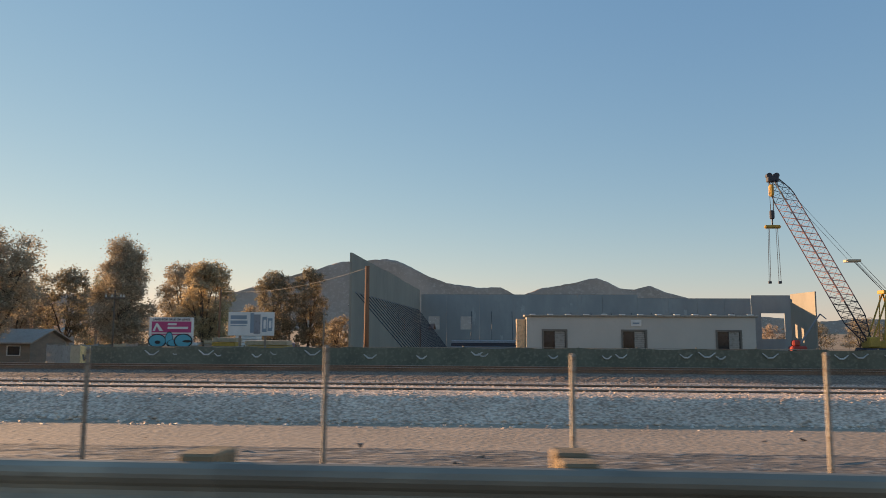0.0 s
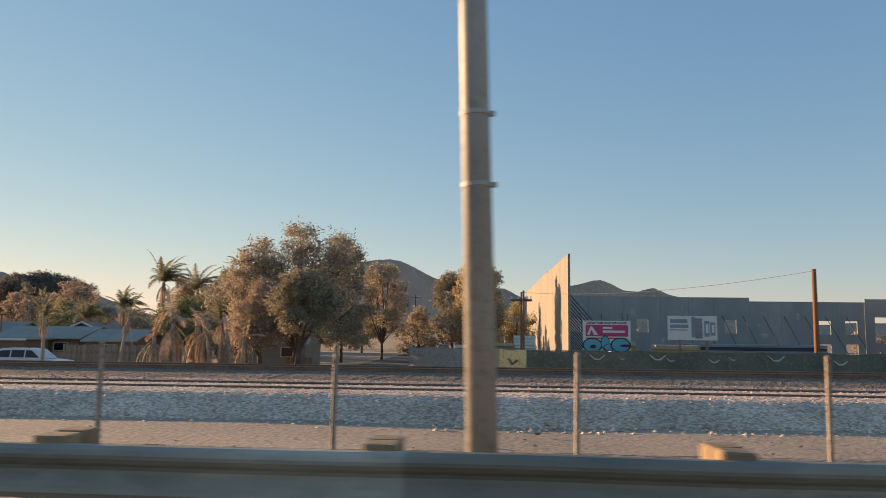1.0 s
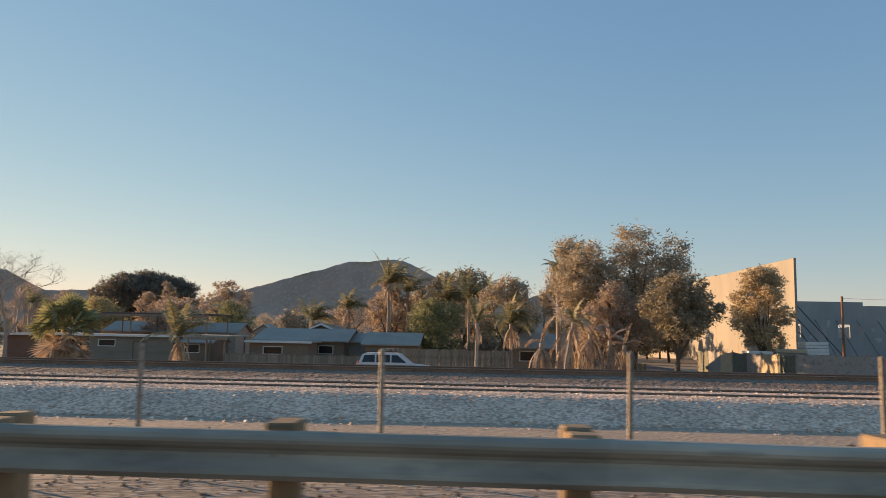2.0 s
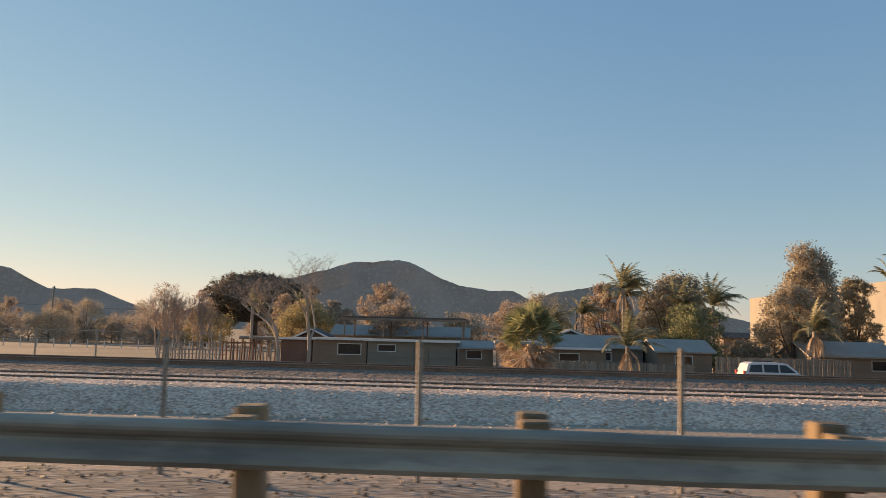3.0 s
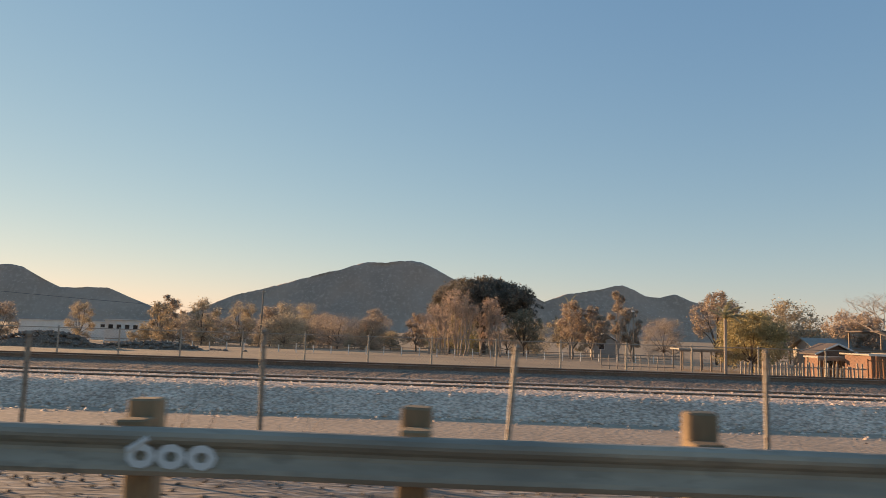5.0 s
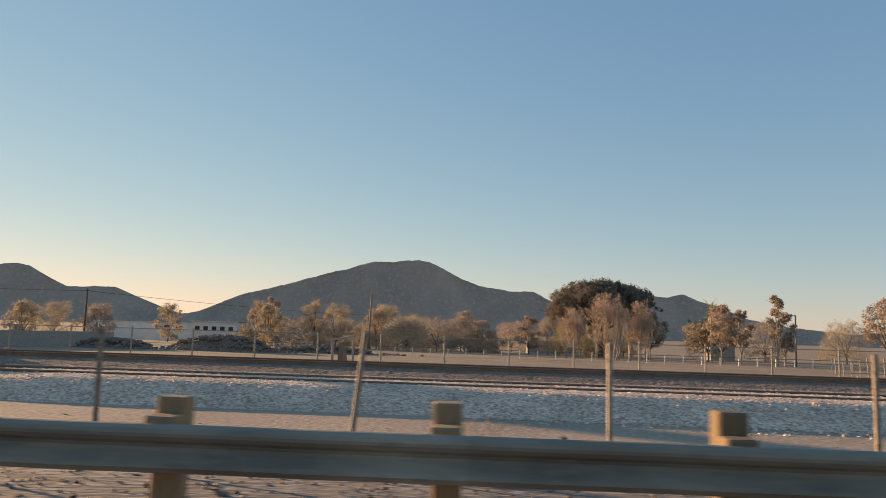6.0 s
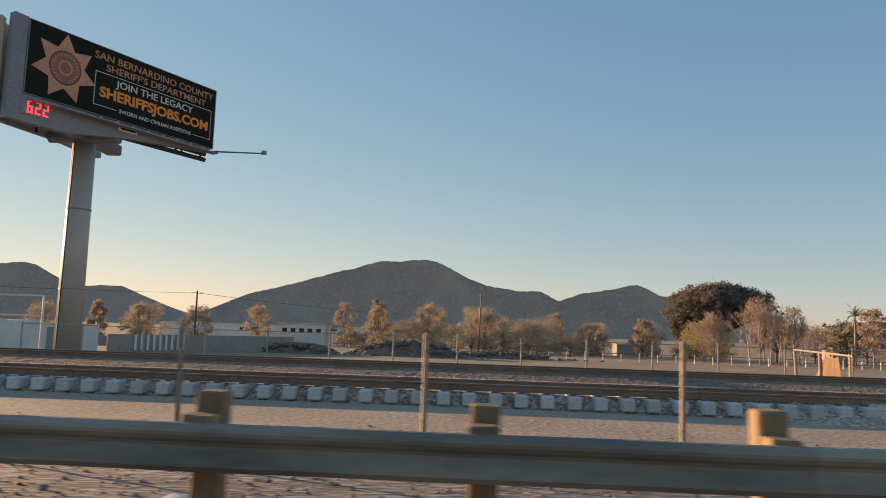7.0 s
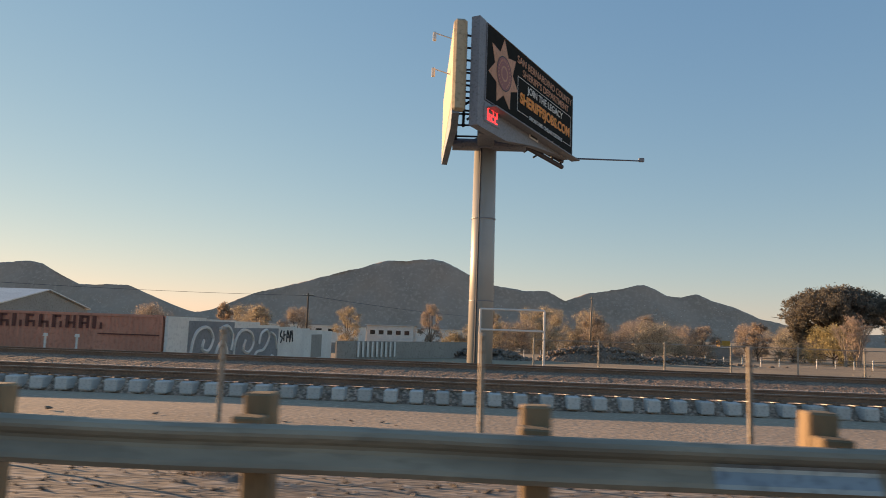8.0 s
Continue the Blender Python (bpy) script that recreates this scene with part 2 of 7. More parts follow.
def strip(name, label, m, rows, step, x0=-300, x1=110, rough=0.03, kind="stuff", lift=None):
    """A stony bank: rows of (y, z) along x, broken up by loose stones."""
    g = Mesh()
    rnd = random.Random(name)
    nx = int((x1 - x0) / step) + 1
    vs = []
    for i in range(nx):
        x = x0 + i * step
        for j, (y, z) in enumerate(rows):
            edge = j in (0, len(rows) - 1)
            zz = z if lift is None else lift(x, y, z)
            vs.append((x + rnd.uniform(-0.4, 0.4) * step, y + rnd.uniform(-0.02, 0.02), zz + (0 if edge else rnd.uniform(-rough, rough))))
    n = len(rows)
    g.add(vs, [(i * n + j, (i + 1) * n + j, (i + 1) * n + j + 1, i * n + j + 1) for i in range(nx - 1) for j in range(n - 1)])
    tagged(g.make(name, m), label, "ballast", kind=kind)


def near_lift(x, y, z):
    return z - (1 - bed(x)) * lerp(y, [(13.9, 0.1), (15.2, 0.1), (15.6, 0.3), (16.1, 0.5), (16.8, 0.7), (17.25, 0.74), (17.6, 0.5), (17.85, 0.15), (20.0, 0.15), (20.2, 0.0)])


TRACK_Z = 0.0        # top of the ties
NEAR_BED = [(13.9, -0.5), (15.2, -0.46), (15.6, -0.33), (16.1, -0.12), (16.5, 0.04), (16.8, 0.12), (17.2, 0.15), (17.75, 0.15), (18.05, 0.125), (18.6, 0.15), (19.2, 0.145), (19.5, 0.12), (20.2, 0.0)]
strip("near_ballast", "pale grey crushed stone ballast bank of the nearer track", BALLAST,
      [(13.9 + 0.105 * i, lerp(13.9 + 0.105 * i, NEAR_BED)) for i in range(61)], 0.1, x0=-166, x1=32, rough=0.004, lift=near_lift)
strip("thin_ballast", "thin brown dirty ballast between exposed ties", BALLAST_BROWN,
      [(13.9 + 0.21 * i, lerp(13.9 + 0.21 * i, NEAR_BED)) for i in range(31)], 0.2, x0=-245, x1=-166, rough=0.008, lift=near_lift)
strip("middle_ballast", "brown weathered ballast between the two tracks", BALLAST_BROWN,
      [(20.2 + 0.25 * i, lerp(20.2 + 0.25 * i, [(20.2, 0.0), (20.8, -0.04), (21.5, -0.12), (23.5, -0.22), (25.2, -0.15)])) for i in range(21)], 0.16, rough=0.008)
strip("far_ballast", "dark brown ballast around the further track", BALLAST_DARK,
      [(25.2 + 0.25 * i, lerp(25.2 + 0.25 * i, [(25.2, -0.15), (26.4, 0.0), (26.8, 0.04), (27.8, 0.04), (28.8, 0.04), (29.4, 0.0), (30, -0.1), (31.2, -0.46)])) for i in range(25)], 0.16, rough=0.008)


def ballast_stones(name, label, m, rows, count, x0, x1, size, lift=None, lie=0.0):
    """Loose crushed stones lying on a bank."""
    g = np.random.default_rng(len(name))
    ys = g.uniform(rows[0][0], rows[-1][0], count)
    xs = g.uniform(x0, x1, count)
    zs = np.interp(ys, [r[0] for r in rows], [r[1] for r in rows])
    if lift:
        zs = np.array([lift(x, y, z) for x, y, z in zip(xs, ys, zs)])
    s = size * g.uniform(0.6, 1.4, count)
    base = np.array([(1, 0, 0), (-1, 0, 0), (0, 1, 0), (0, -1, 0), (0, 0, 0.9), (0, 0, -0.6)])
    v = base[None] * g.uniform(0.6, 1.25, (count, 6, 1)) + g.normal(0, 0.22, (count, 6, 3))
    turn = g.uniform(0, 6.28, count)
    c, sn = np.cos(turn)[:, None], np.sin(turn)[:, None]
    v = np.stack([v[..., 0] * c - v[..., 1] * sn, v[..., 0] * sn + v[..., 1] * c, v[..., 2]], -1) * s[:, None, None]
    v += np.stack([xs, ys, zs + s * lie], -1)[:, None, :]
    tri = np.array([(0, 2, 4), (2, 1, 4), (1, 3, 4), (3, 0, 4), (2, 0, 5), (1, 2, 5), (3, 1, 5), (0, 3, 5)])
    f = (tri[None] + 6 * np.arange(count)[:, None, None]).reshape(-1)
    me = bpy.data.meshes.new(name)
    me.vertices.add(6 * count)
    me.vertices.foreach_set("co", v.ravel())
    me.loops.add(len(f))
    me.loops.foreach_set("vertex_index", f)
    me.polygons.add(len(f) // 3)
    me.polygons.foreach_set("loop_start", np.arange(len(f) // 3) * 3)
    me.update(calc_edges=True)
    me.materials.append(m)
    tagged(new(name, me), label, "ballast", kind="stuff")


ballast_stones("near_ballast_stones", "loose crushed grey stones on the ballast bank", STONE, NEAR_BED, 62000, -168, 26, 0.03, near_lift, lie=-0.25)
ballast_stones("middle_ballast_stones", "loose brown stones between the two tracks", STONE_BROWN, [(20.2, 0.0), (20.8, -0.04), (21.5, -0.12), (23.5, -0.22), (25.5, -0.14), (26.8, -0.02)], 40000, -245, 30, 0.035)
ballast_stones("foot_stones", "pale stones spilled along the foot of the ballast", STONE, [(14.7, -0.4), (15.3, -0.36), (15.7, -0.3)], 5000, -150, 26, 0.045, lie=0.2)
ballast_stones("leaf_litter", "dark leaf litter and scraps strewn on the verge", LITTER, [(5.4, -0.03), (7.0, -0.12), (9.2, -0.25)], 11000, -212, -40, 0.024, lie=0.15)


strip("wheel_track", "darker gravelly wheel track along the dirt strip", VERGE, [(9.7 + 0.25 * i, lerp(9.7 + 0.25 * i, GROUND) + (-0.03 if i in (0, 10) else 0.03)) for i in range(11)], 0.5, x0=-46, x1=26, rough=0.012, kind="structure")


def build_track(name, y_near, label, x0=-320, x1=130):
    t = thing(name, label, "railway track", kind="structure")
    head = [(-0.075, 0.0), (0.075, 0.0), (0.075, 0.015), (0.012, 0.035), (0.012, 0.125), (0.036, 0.137), (0.036, 0.168), (0.028, 0.172), (-0.028, 0.172), (-0.036, 0.168), (-0.036, 0.137), (-0.012, 0.125), (-0.012, 0.035), (-0.075, 0.015)]
    for y in (y_near, y_near + 1.505):
        r = Mesh()
        r.sweep(head, [(x0 + 10 * i, y, TRACK_Z + 0.02) for i in range(int((x1 - x0) / 10) + 1)])
        r.k = [1 if i % 14 == 7 else 0 for i in range(len(r.f))]
        part("rail", r, [RAIL, RAILTOP], t, "rusty steel rail with a worn head")
    tie = Mesh()
    tie.cbox(-0.15, -1.3, -0.3, 0.15, 1.3, 0.0, 0.03)
    clip = Mesh()
    for s in (-0.16, 0.16):
        clip.cbox(-0.07, s - 0.06, 0.0, 0.07, s + 0.06, 0.07, 0.015)
    data = None
    ym = y_near + 0.75
    xs = [-238 + 0.61 * i for i in range(146)] if name == "near_track" else []
    for x in xs:
        if data is None:
            data = part("tie", tie, TIE, t, at=pose(x, ym, TRACK_Z))
            cl = [part("rail_clip", clip, RAIL, t, at=pose(x, y, TRACK_Z)) for y in (y_near,)]
        else:
            share("tie", data.data, t, pose(x, ym, TRACK_Z, 0, 0, random.uniform(-0.6, 0.6)))
            share("rail_clip", cl[0].data, t, pose(x, y_near, TRACK_Z))
    rest = Mesh()
    a, b = (-148.5, 110) if name == "near_track" else (-300, 110)
    for i in range(int((b - a) / 0.61)):
        x = a + 0.61 * i
        rest.box(x - 0.13, ym - 1.3, -0.2, x + 0.13, ym + 1.3, 0.0)
        for y in (y_near, y_near + 1.505):
            rest.box(x - 0.08, y - 0.2, 0.0, x + 0.08, y + 0.2, 0.05, k=1)
    tagged(part("tie_row", rest, [TIE if name == "near_track" else TIMBER, RAIL], t), kind="stuff")


build_track("near_track", 17.9, "railway track with concrete ties and rusty rails")
build_track("far_track", 27.0, "railway track with dark rusty rails on brown ballast")


# ---- hills ----
RIDGE = [(-3600, 60), (-2900, 130), (-2450, 170), (-2150, 185), (-1954, 190), (-1901, 194), (-1838, 200), (-1795, 191), (-1727, 154), (-1650, 119), (-1598, 119), (-1545, 123), (-1468, 121),
         (-1429, 108), (-1396, 93), (-1310, 53), (-1215, 31), (-1154, 44), (-1104, 65), (-1024, 100), (-974, 116), (-923, 126), (-863, 144), (-772, 169), (-681, 196),
         (-621, 210), (-531, 239), (-460, 238), (-410, 245), (-369, 248), (-329, 241), (-298, 228), (-217, 186), (-156, 163), (-46, 146), (43, 146), (103, 114), (181, 143), (299, 162),
         (347, 176), (377, 179), (416, 164), (455, 143), (503, 139), (554, 153), (610, 131), (687, 110), (773, 74), (878, 52), (1126, 30), (1257, 40), (1450, 36), (1700, 60), (2000, 50), (2600, 70), (3600, 40)]


def build_hills():
    g = Mesh()
    nx, ny = 900, 44
    x0, x1 = -3600, 3600
    vs = []
    for i in range(nx + 1):
        x = x0 + (x1 - x0) * i / nx
        h = lerp(x, RIDGE) + 8.5 + 2.0 * noise.noise(Vector((x * 0.02, 0, 0))) + 1.8 * noise.noise(Vector((x * 0.07, 5, 0))) + 1.2 * noise.noise(Vector((x * 0.2, 9, 0)))
        for j in range(ny + 1):
            s = j / ny                       # 0 at the foot, 1 on the ridge
            y = 2600 - (0.6 * h + 20) * (1 - s) + (0 if s == 1 else 0.06 * h * noise.noise(Vector((x * 0.012, s * 2.5, 2))))
            z = h * (s ** 1.15)
            gully = abs(noise.noise(Vector((x * 0.006, y * 0.003, 7)))) * 0.08 + 0.022 * noise.noise(Vector((x * 0.03, y * 0.02, 1)))
            z *= 1 - gully * math.sin(math.pi * s)
            z += (1.2 * noise.noise(Vector((x * 0.045, y * 0.045, 3))) + 1.0 * noise.noise(Vector((x * 0.11, y * 0.11, 8)))) * min(1, 6 * s * (1 - s))
            vs.append((x, y, z - 8.5))
        vs.append((x, 3300, -8.5))
    n = ny + 2
    g.add(vs, [(i * n + j, (i + 1) * n + j, (i + 1) * n + j + 1, i * n + j + 1) for i in range(nx) for j in range(n - 1)])
    rnd = random.Random(12)
    rocks = Mesh()
    for _ in range(9000):
        i, j = rnd.randint(0, nx - 1), rnd.randint(6, ny - 1)
        x, y, z = vs[i * (ny + 2) + j]
        much = 0.5 if 120 < x < 800 else 0.1
        if noise.noise(Vector((x * 0.012, y * 0.03, 4))) + 0.25 * rnd.random() < 0.32 - much * 0.6:
            continue
        r = rnd.uniform(0.8, 2.6) * (1.5 if rnd.random() < 0.2 and much > 0.2 else 1)
        c = Vector((x + rnd.uniform(-4, 4), y - 0.5, z))
        w = [Vector((rnd.uniform(0.5, 1.3), 0, 0)), Vector((-rnd.uniform(0.5, 1.3), 0, 0)), Vector((0, 0, rnd.uniform(0.4, 0.9))), Vector((0, -1, 0.1)), Vector((0, 1, 0))]
        rocks.add([c + r * q for q in w], [(0, 2, 3), (3, 2, 1), (0, 4, 2), (1, 2, 4), (0, 3, 1, 4)])
    tagged(rocks.make("hill_rocks", HILLROCK), "pale boulders scattered over the hillsides", "rocks", kind="stuff")
    tagged(g.make("backdrop_hills", HILL, smooth=True), "dark chaparral covered rocky hills along the horizon", "hills", kind="structure")


build_hills()


# ---- guardrail along the shoulder ----
RAIL_Y = [(-400, 5.0), (-100, 5.04), (-88, 5.04), (-49, 4.92), (-37, 4.72), (-25, 4.45), (0, 4.0), (60, 3.95)]
RAIL_Z = [(-400, 0.81), (-112, 0.79), (-98, 0.88), (-88, 0.92), (60, 0.93)]
PHASE = [(-200, -0.77), (-188, -0.81), (-160, -0.85), (-125, -0.83), (-113, -0.77), (-88, -0.31), (-49, 0.09), (-37.5, 0.31), (-25.6, 0.56), (0, 1.23)]
POST_STEP = 1.905
W_BEAM = [(0.0, 0.0), (-0.03, -0.003), (-0.07, -0.022), (-0.083, -0.05), (-0.08, -0.072), (-0.06, -0.1), (-0.032, -0.122), (-0.022, -0.145), (-0.026, -0.17),
          (-0.048, -0.205), (-0.072, -0.24), (-0.08, -0.268), (-0.06, -0.3), (-0.03, -0.309), (0.0, -0.31)]
W_BEAM = W_BEAM + [(y + 0.006, z) for y, z in reversed(W_BEAM)]


def rail_posts():
    xs = []
    for k in range(-114, 12):
        x = POST_STEP * k
        for _ in range(12):
            x = POST_STEP * (k + lerp(x, PHASE))
        if not xs or x - xs[-1] > 1.0:
            xs.append(x)
    return xs


def build_guardrail():
    g = thing("guardrail", "galvanised steel w-beam guardrail on timber posts, scuffed and dented", "guardrail", kind="structure")
    post, block, bolt = Mesh(), Mesh(), Mesh()
    post.cbox(-0.1, -0.1, -0.9, 0.1, 0.1, 0.0, 0.015)
    block.cbox(-0.1, -0.1, -0.34, 0.1, 0.1, 0.0, 0.012)
    bolt.tube((0, 0.0, 0), (0, -0.02, 0), 0.02, 0.014, 8)
    dp = db = dn = None
    xs = rail_posts()
    rnd = random.Random(4)
    for i, x in enumerate(xs):
        y, z = lerp(x, RAIL_Y), lerp(x, RAIL_Z)
        up = lerp(x, [(-110, 0.17), (-88, 0.10), (-40, 0.03), (0, 0.03)]) + rnd.uniform(-0.02, 0.02)
        mp = pose(x, y + 0.12, z + up, rnd.uniform(-1, 1), rnd.uniform(-1.5, 1.5), rnd.uniform(-3, 3))
        mb = pose(x + rnd.uniform(-0.02, 0.02), y - 0.09, z + 0.03 + rnd.uniform(-0.02, 0.015), 0, rnd.uniform(-3, 3), 0)
        mn = pose(x, y - 0.205, z - 0.155)
        if dp is None:
            dp, db = part("post", post, TIMBER, g, at=mp), part("block", block, TIMBER, g, at=mb)
            dn = part("bolt", bolt, RAIL, g, at=mn)
        else:
            share("post", dp.data, g, mp), share("block", db.data, g, mb), share("bolt", dn.data, g, mn)
    # beams, each over two spans, lapped
    for i in range(0, len(xs) - 2, 2):
        b = Mesh()
        a, c = xs[i] - 0.15, xs[i + 2] + 0.15
        off = 0.004 * ((i // 2) % 2)
        st = []
        for s in range(9):
            x = a + (c - a) * s / 8
            st.append((x, lerp(x, RAIL_Y) - 0.2 - off + 0.008 * noise.noise(Vector((x, 0, 0))), lerp(x, RAIL_Z) + 0.01 * noise.noise(Vector((x * 0.7, 4, 0)))))
        b.sweep(W_BEAM, st)
        part("beam", b, ZINC if a > -110 else ZINC_OLD, g)


build_guardrail()


# ---- right-of-way fence: steel posts behind the guardrail ----
def fence_y(x):
    return lerp(x, [(-210, 8.5), (-198, 8.6), (-186, 9.1), (-174, 8.7), (-160, 8.6), (-140, 8.8), (-125, 9.0), (-112, 8.45), (-105, 8.45), (-87, 8.66), (-52, 9.2), (-38, 9.35), (0, 9.35)])


def build_row_fence():
    f = thing("wire_fence", "weathered steel fence posts, some leaning, with thin wires", "fence", kind="structure")
    rnd = random.Random(9)
    phase = [(-198, 0.45), (-186, 0.5), (-173, 0.39), (-160, 0.36), (-142, 0.3), (-125, 0.13), (-114, 0.1), (-106, 0.11), (-88, 0.17), (-54, 0.205), (-40, 0.185), (-19, 0.17), (-15, 0.24), (-9, 0.255), (-5, 0.3), (1, 0.345)]
    xs = [3.05 * (k + lerp(3.05 * k, phase)) for k in range(-72, 6)]
    p = Mesh()
    p.tube((0, 0, -0.35), (0, 0, 1.62), 0.033, 0.033, 8)
    p.tube((0, 0, 1.62), (0, 0, 1.66), 0.04, 0.02, 8)
    d = None
    for x in sorted(xs):
        lean = rnd.uniform(-0.8, 0.8) + (5 if rnd.random() < 0.07 and x < -115 else 0)
        m = pose(x, fence_y(x), land(x, fence_y(x)) + rnd.uniform(-0.06, 0.06), rnd.uniform(-1, 1), lean, 0)
        if d is None:
            d = part("post", p, POST, f, at=m)
        else:
            share("post", d.data, f, m)


build_row_fence()


# ---- more materials ----
WHITE = flat("white_paint", (0.72, 0.71, 0.68), 0.5)
BLACK = flat("black_paint", (0.02, 0.02, 0.022), 0.5)
DARKGREY = mat("housing_grey", (0.25, 0.265, 0.295), (0.21, 0.223, 0.248), 0.5, 0.55, 0.1, 0.05, 8)
NIGHT = flat("sign_black", (0.024, 0.025, 0.023), 0.95)
NIGHT.node_tree.nodes["Principled BSDF"].inputs["Specular IOR Level"].default_value = 0.1
POLEGREY = mat("billboard_pole_grey", (0.42, 0.40, 0.37), (0.38, 0.36, 0.335), 0.6, 0.45, 0.1, 0.0, 8, (0.40, 0.38, 0.35))
PLYWOOD = mat("plywood", (0.74, 0.47, 0.27), (0.65, 0.41, 0.235), 1.2, 0.8, 0, 0.1, 14, (0.6, 0.42, 0.23))
YELLOWCLOTH = mat("yellow_cloth", (0.92, 0.68, 0.33), (0.84, 0.61, 0.29), 0.6, 0.9, 0, 0.3, 6)
GOLD = mat("sign_gold", (0.66, 0.31, 0.18), (0.56, 0.26, 0.15), 0.8, 0.55, 0, 0.05, 6)
ORANGE = flat("sign_orange", (0.95, 0.31, 0.03), 0.5)
SIGNRED = flat("seal_red", (0.36, 0.11, 0.09), 0.5)
TAN = mat("tan_metal", (0.55, 0.42, 0.28), (0.48, 0.37, 0.25), 0.4, 0.55, 0.1, 0.1, 5)
BEIGE = mat("trailer_beige", (0.52, 0.48, 0.43), (0.46, 0.43, 0.385), 0.4, 0.75, 0, 0.1, 6, (0.49, 0.45, 0.40))
TRIM = flat("dark_trim", (0.16, 0.14, 0.12), 0.6)
GLASS = mat("dark_glass", (0.02, 0.022, 0.025), (0.03, 0.032, 0.035), 1.0, 0.12, 0, 0, 5)
SCREEN = mat("screen_fabric", (0.175, 0.171, 0.127), (0.125, 0.125, 0.0943), 0.6, 0.9, 0, 0.4, 6, (0.225, 0.214, 0.16))
BROWNCLOTH = mat("brown_cloth", (0.276, 0.168, 0.106), (0.216, 0.132, 0.084), 0.7, 0.9, 0, 0.3, 7, (0.18, 0.112, 0.0728))
TANCLOTH = mat("tan_fabric", (0.60, 0.47, 0.32), (0.47, 0.37, 0.25), 0.5, 0.9, 0, 0.4, 5, (0.38, 0.29, 0.2))
ORANGEWOOD = mat("pole_wood", (0.30, 0.13, 0.065), (0.22, 0.10, 0.05), 1.5, 0.85, 0, 0.3, 20, (0.15, 0.07, 0.04), stretch=(1, 1, 0.1))
GREYWOOD = mat("grey_wood", (0.333, 0.256, 0.19), (0.243, 0.189, 0.144), 1.5, 0.9, 0, 0.3, 20, (0.166, 0.122, 0.092), stretch=(1, 1, 0.1), vary=0.2)
PINK = flat("sign_pink", (0.52, 0.05, 0.17), 0.5)
TEALP = flat("teal_paint", (0.02, 0.20, 0.17), 0.6)
AQUA = flat("aqua_paint", (0.06, 0.42, 0.52), 0.6)
STEELBLUE = flat("sign_blue_grey", (0.22, 0.30, 0.36), 0.6)
CRANERED = flat("crane_red", (0.40, 0.23, 0.225), 0.6)
CRANEDARK = flat("crane_dark", (0.04, 0.04, 0.055), 0.6)
YELLOW = mat("machine_yellow", (0.58, 0.33, 0.06), (0.46, 0.26, 0.05), 0.8, 0.6, 0, 0.1, 8)
REDPAINT = flat("red_paint", (0.48, 0.05, 0.035), 0.45)
STUCCO = mat("brown_stucco", (0.32, 0.213, 0.149), (0.243, 0.165, 0.115), 0.6, 0.92, 0, 0.3, 9, (0.166, 0.122, 0.092))
STUCCO2 = mat("rust_plywood", (0.24, 0.13, 0.09), (0.18, 0.10, 0.075), 0.8, 0.9, 0, 0.3, 9, (0.15, 0.09, 0.065))
SIDING = mat("grey_siding", (0.301, 0.238, 0.184), (0.23, 0.189, 0.149), 0.8, 0.9, 0, 0.3, 12, (0.192, 0.159, 0.127), stretch=(0.4, 1, 3))
ROOF = mat("pale_roof", (0.37, 0.337, 0.285), (0.302, 0.275, 0.231), 0.6, 0.7, 0.1, 0.2, 8, (0.235, 0.211, 0.178))
ROOFDARK = mat("dark_roof", (0.13, 0.10, 0.085), (0.10, 0.08, 0.07), 0.8, 0.85, 0, 0.3, 9)
REDWALL = mat("red_container", (0.68, 0.29, 0.20), (0.57, 0.24, 0.165), 0.5, 0.7, 0.0, 0.1, 6, (0.50, 0.19, 0.125))
WHITEWALL = mat("white_wall", (0.82, 0.79, 0.735), (0.70, 0.672, 0.625), 0.4, 0.85, 0, 0.1, 5, (0.6, 0.575, 0.54))
GREYWALL = mat("grey_block", (0.37, 0.34, 0.305), (0.31, 0.285, 0.255), 0.4, 0.9, 0, 0.2, 5)
RUBBLE = mat("rubble", (0.21, 0.155, 0.12), (0.14, 0.105, 0.082), 0.5, 0.95, 0, 0.8, 4, (0.33, 0.27, 0.225))
BARK = mat("bark", (0.16, 0.115, 0.08), (0.11, 0.08, 0.06), 2.0, 0.95, 0, 0.5, 20, (0.07, 0.05, 0.04), stretch=(1, 1, 0.25))
PALEBARK = mat("pale_bark", (0.42, 0.345, 0.285), (0.33, 0.27, 0.222), 2.0, 0.9, 0, 0.4, 20, (0.25, 0.2, 0.165), stretch=(1, 1, 0.25))
TWIG = mat("dry_twig", (0.13, 0.09, 0.065), (0.09, 0.065, 0.05), 3.0, 0.95, 0, 0.3, 20)
L_OLIVE = leafy("olive_leaves", (0.295, 0.245, 0.18), (0.451, 0.379, 0.278), (0.651, 0.536, 0.392), 0.3)
L_GREEN = leafy("green_leaves", (0.162, 0.173, 0.0915), (0.272, 0.279, 0.146), (0.415, 0.397, 0.213), 0.3)
L_DARK = leafy("dark_leaves", (0.206, 0.183, 0.129), (0.326, 0.28, 0.198), (0.488, 0.407, 0.286), 0.3)
L_RUST = leafy("rusty_leaves", (0.331, 0.257, 0.198), (0.468, 0.364, 0.281), (0.617, 0.487, 0.376), 0.3)
L_YELLOW = leafy("yellow_leaves", (0.288, 0.244, 0.13), (0.42, 0.348, 0.185), (0.576, 0.476, 0.26), 0.3)
L_PINK = leafy("pale_twigs", (0.413, 0.307, 0.243), (0.525, 0.4, 0.319), (0.65, 0.499, 0.394), 0.28)
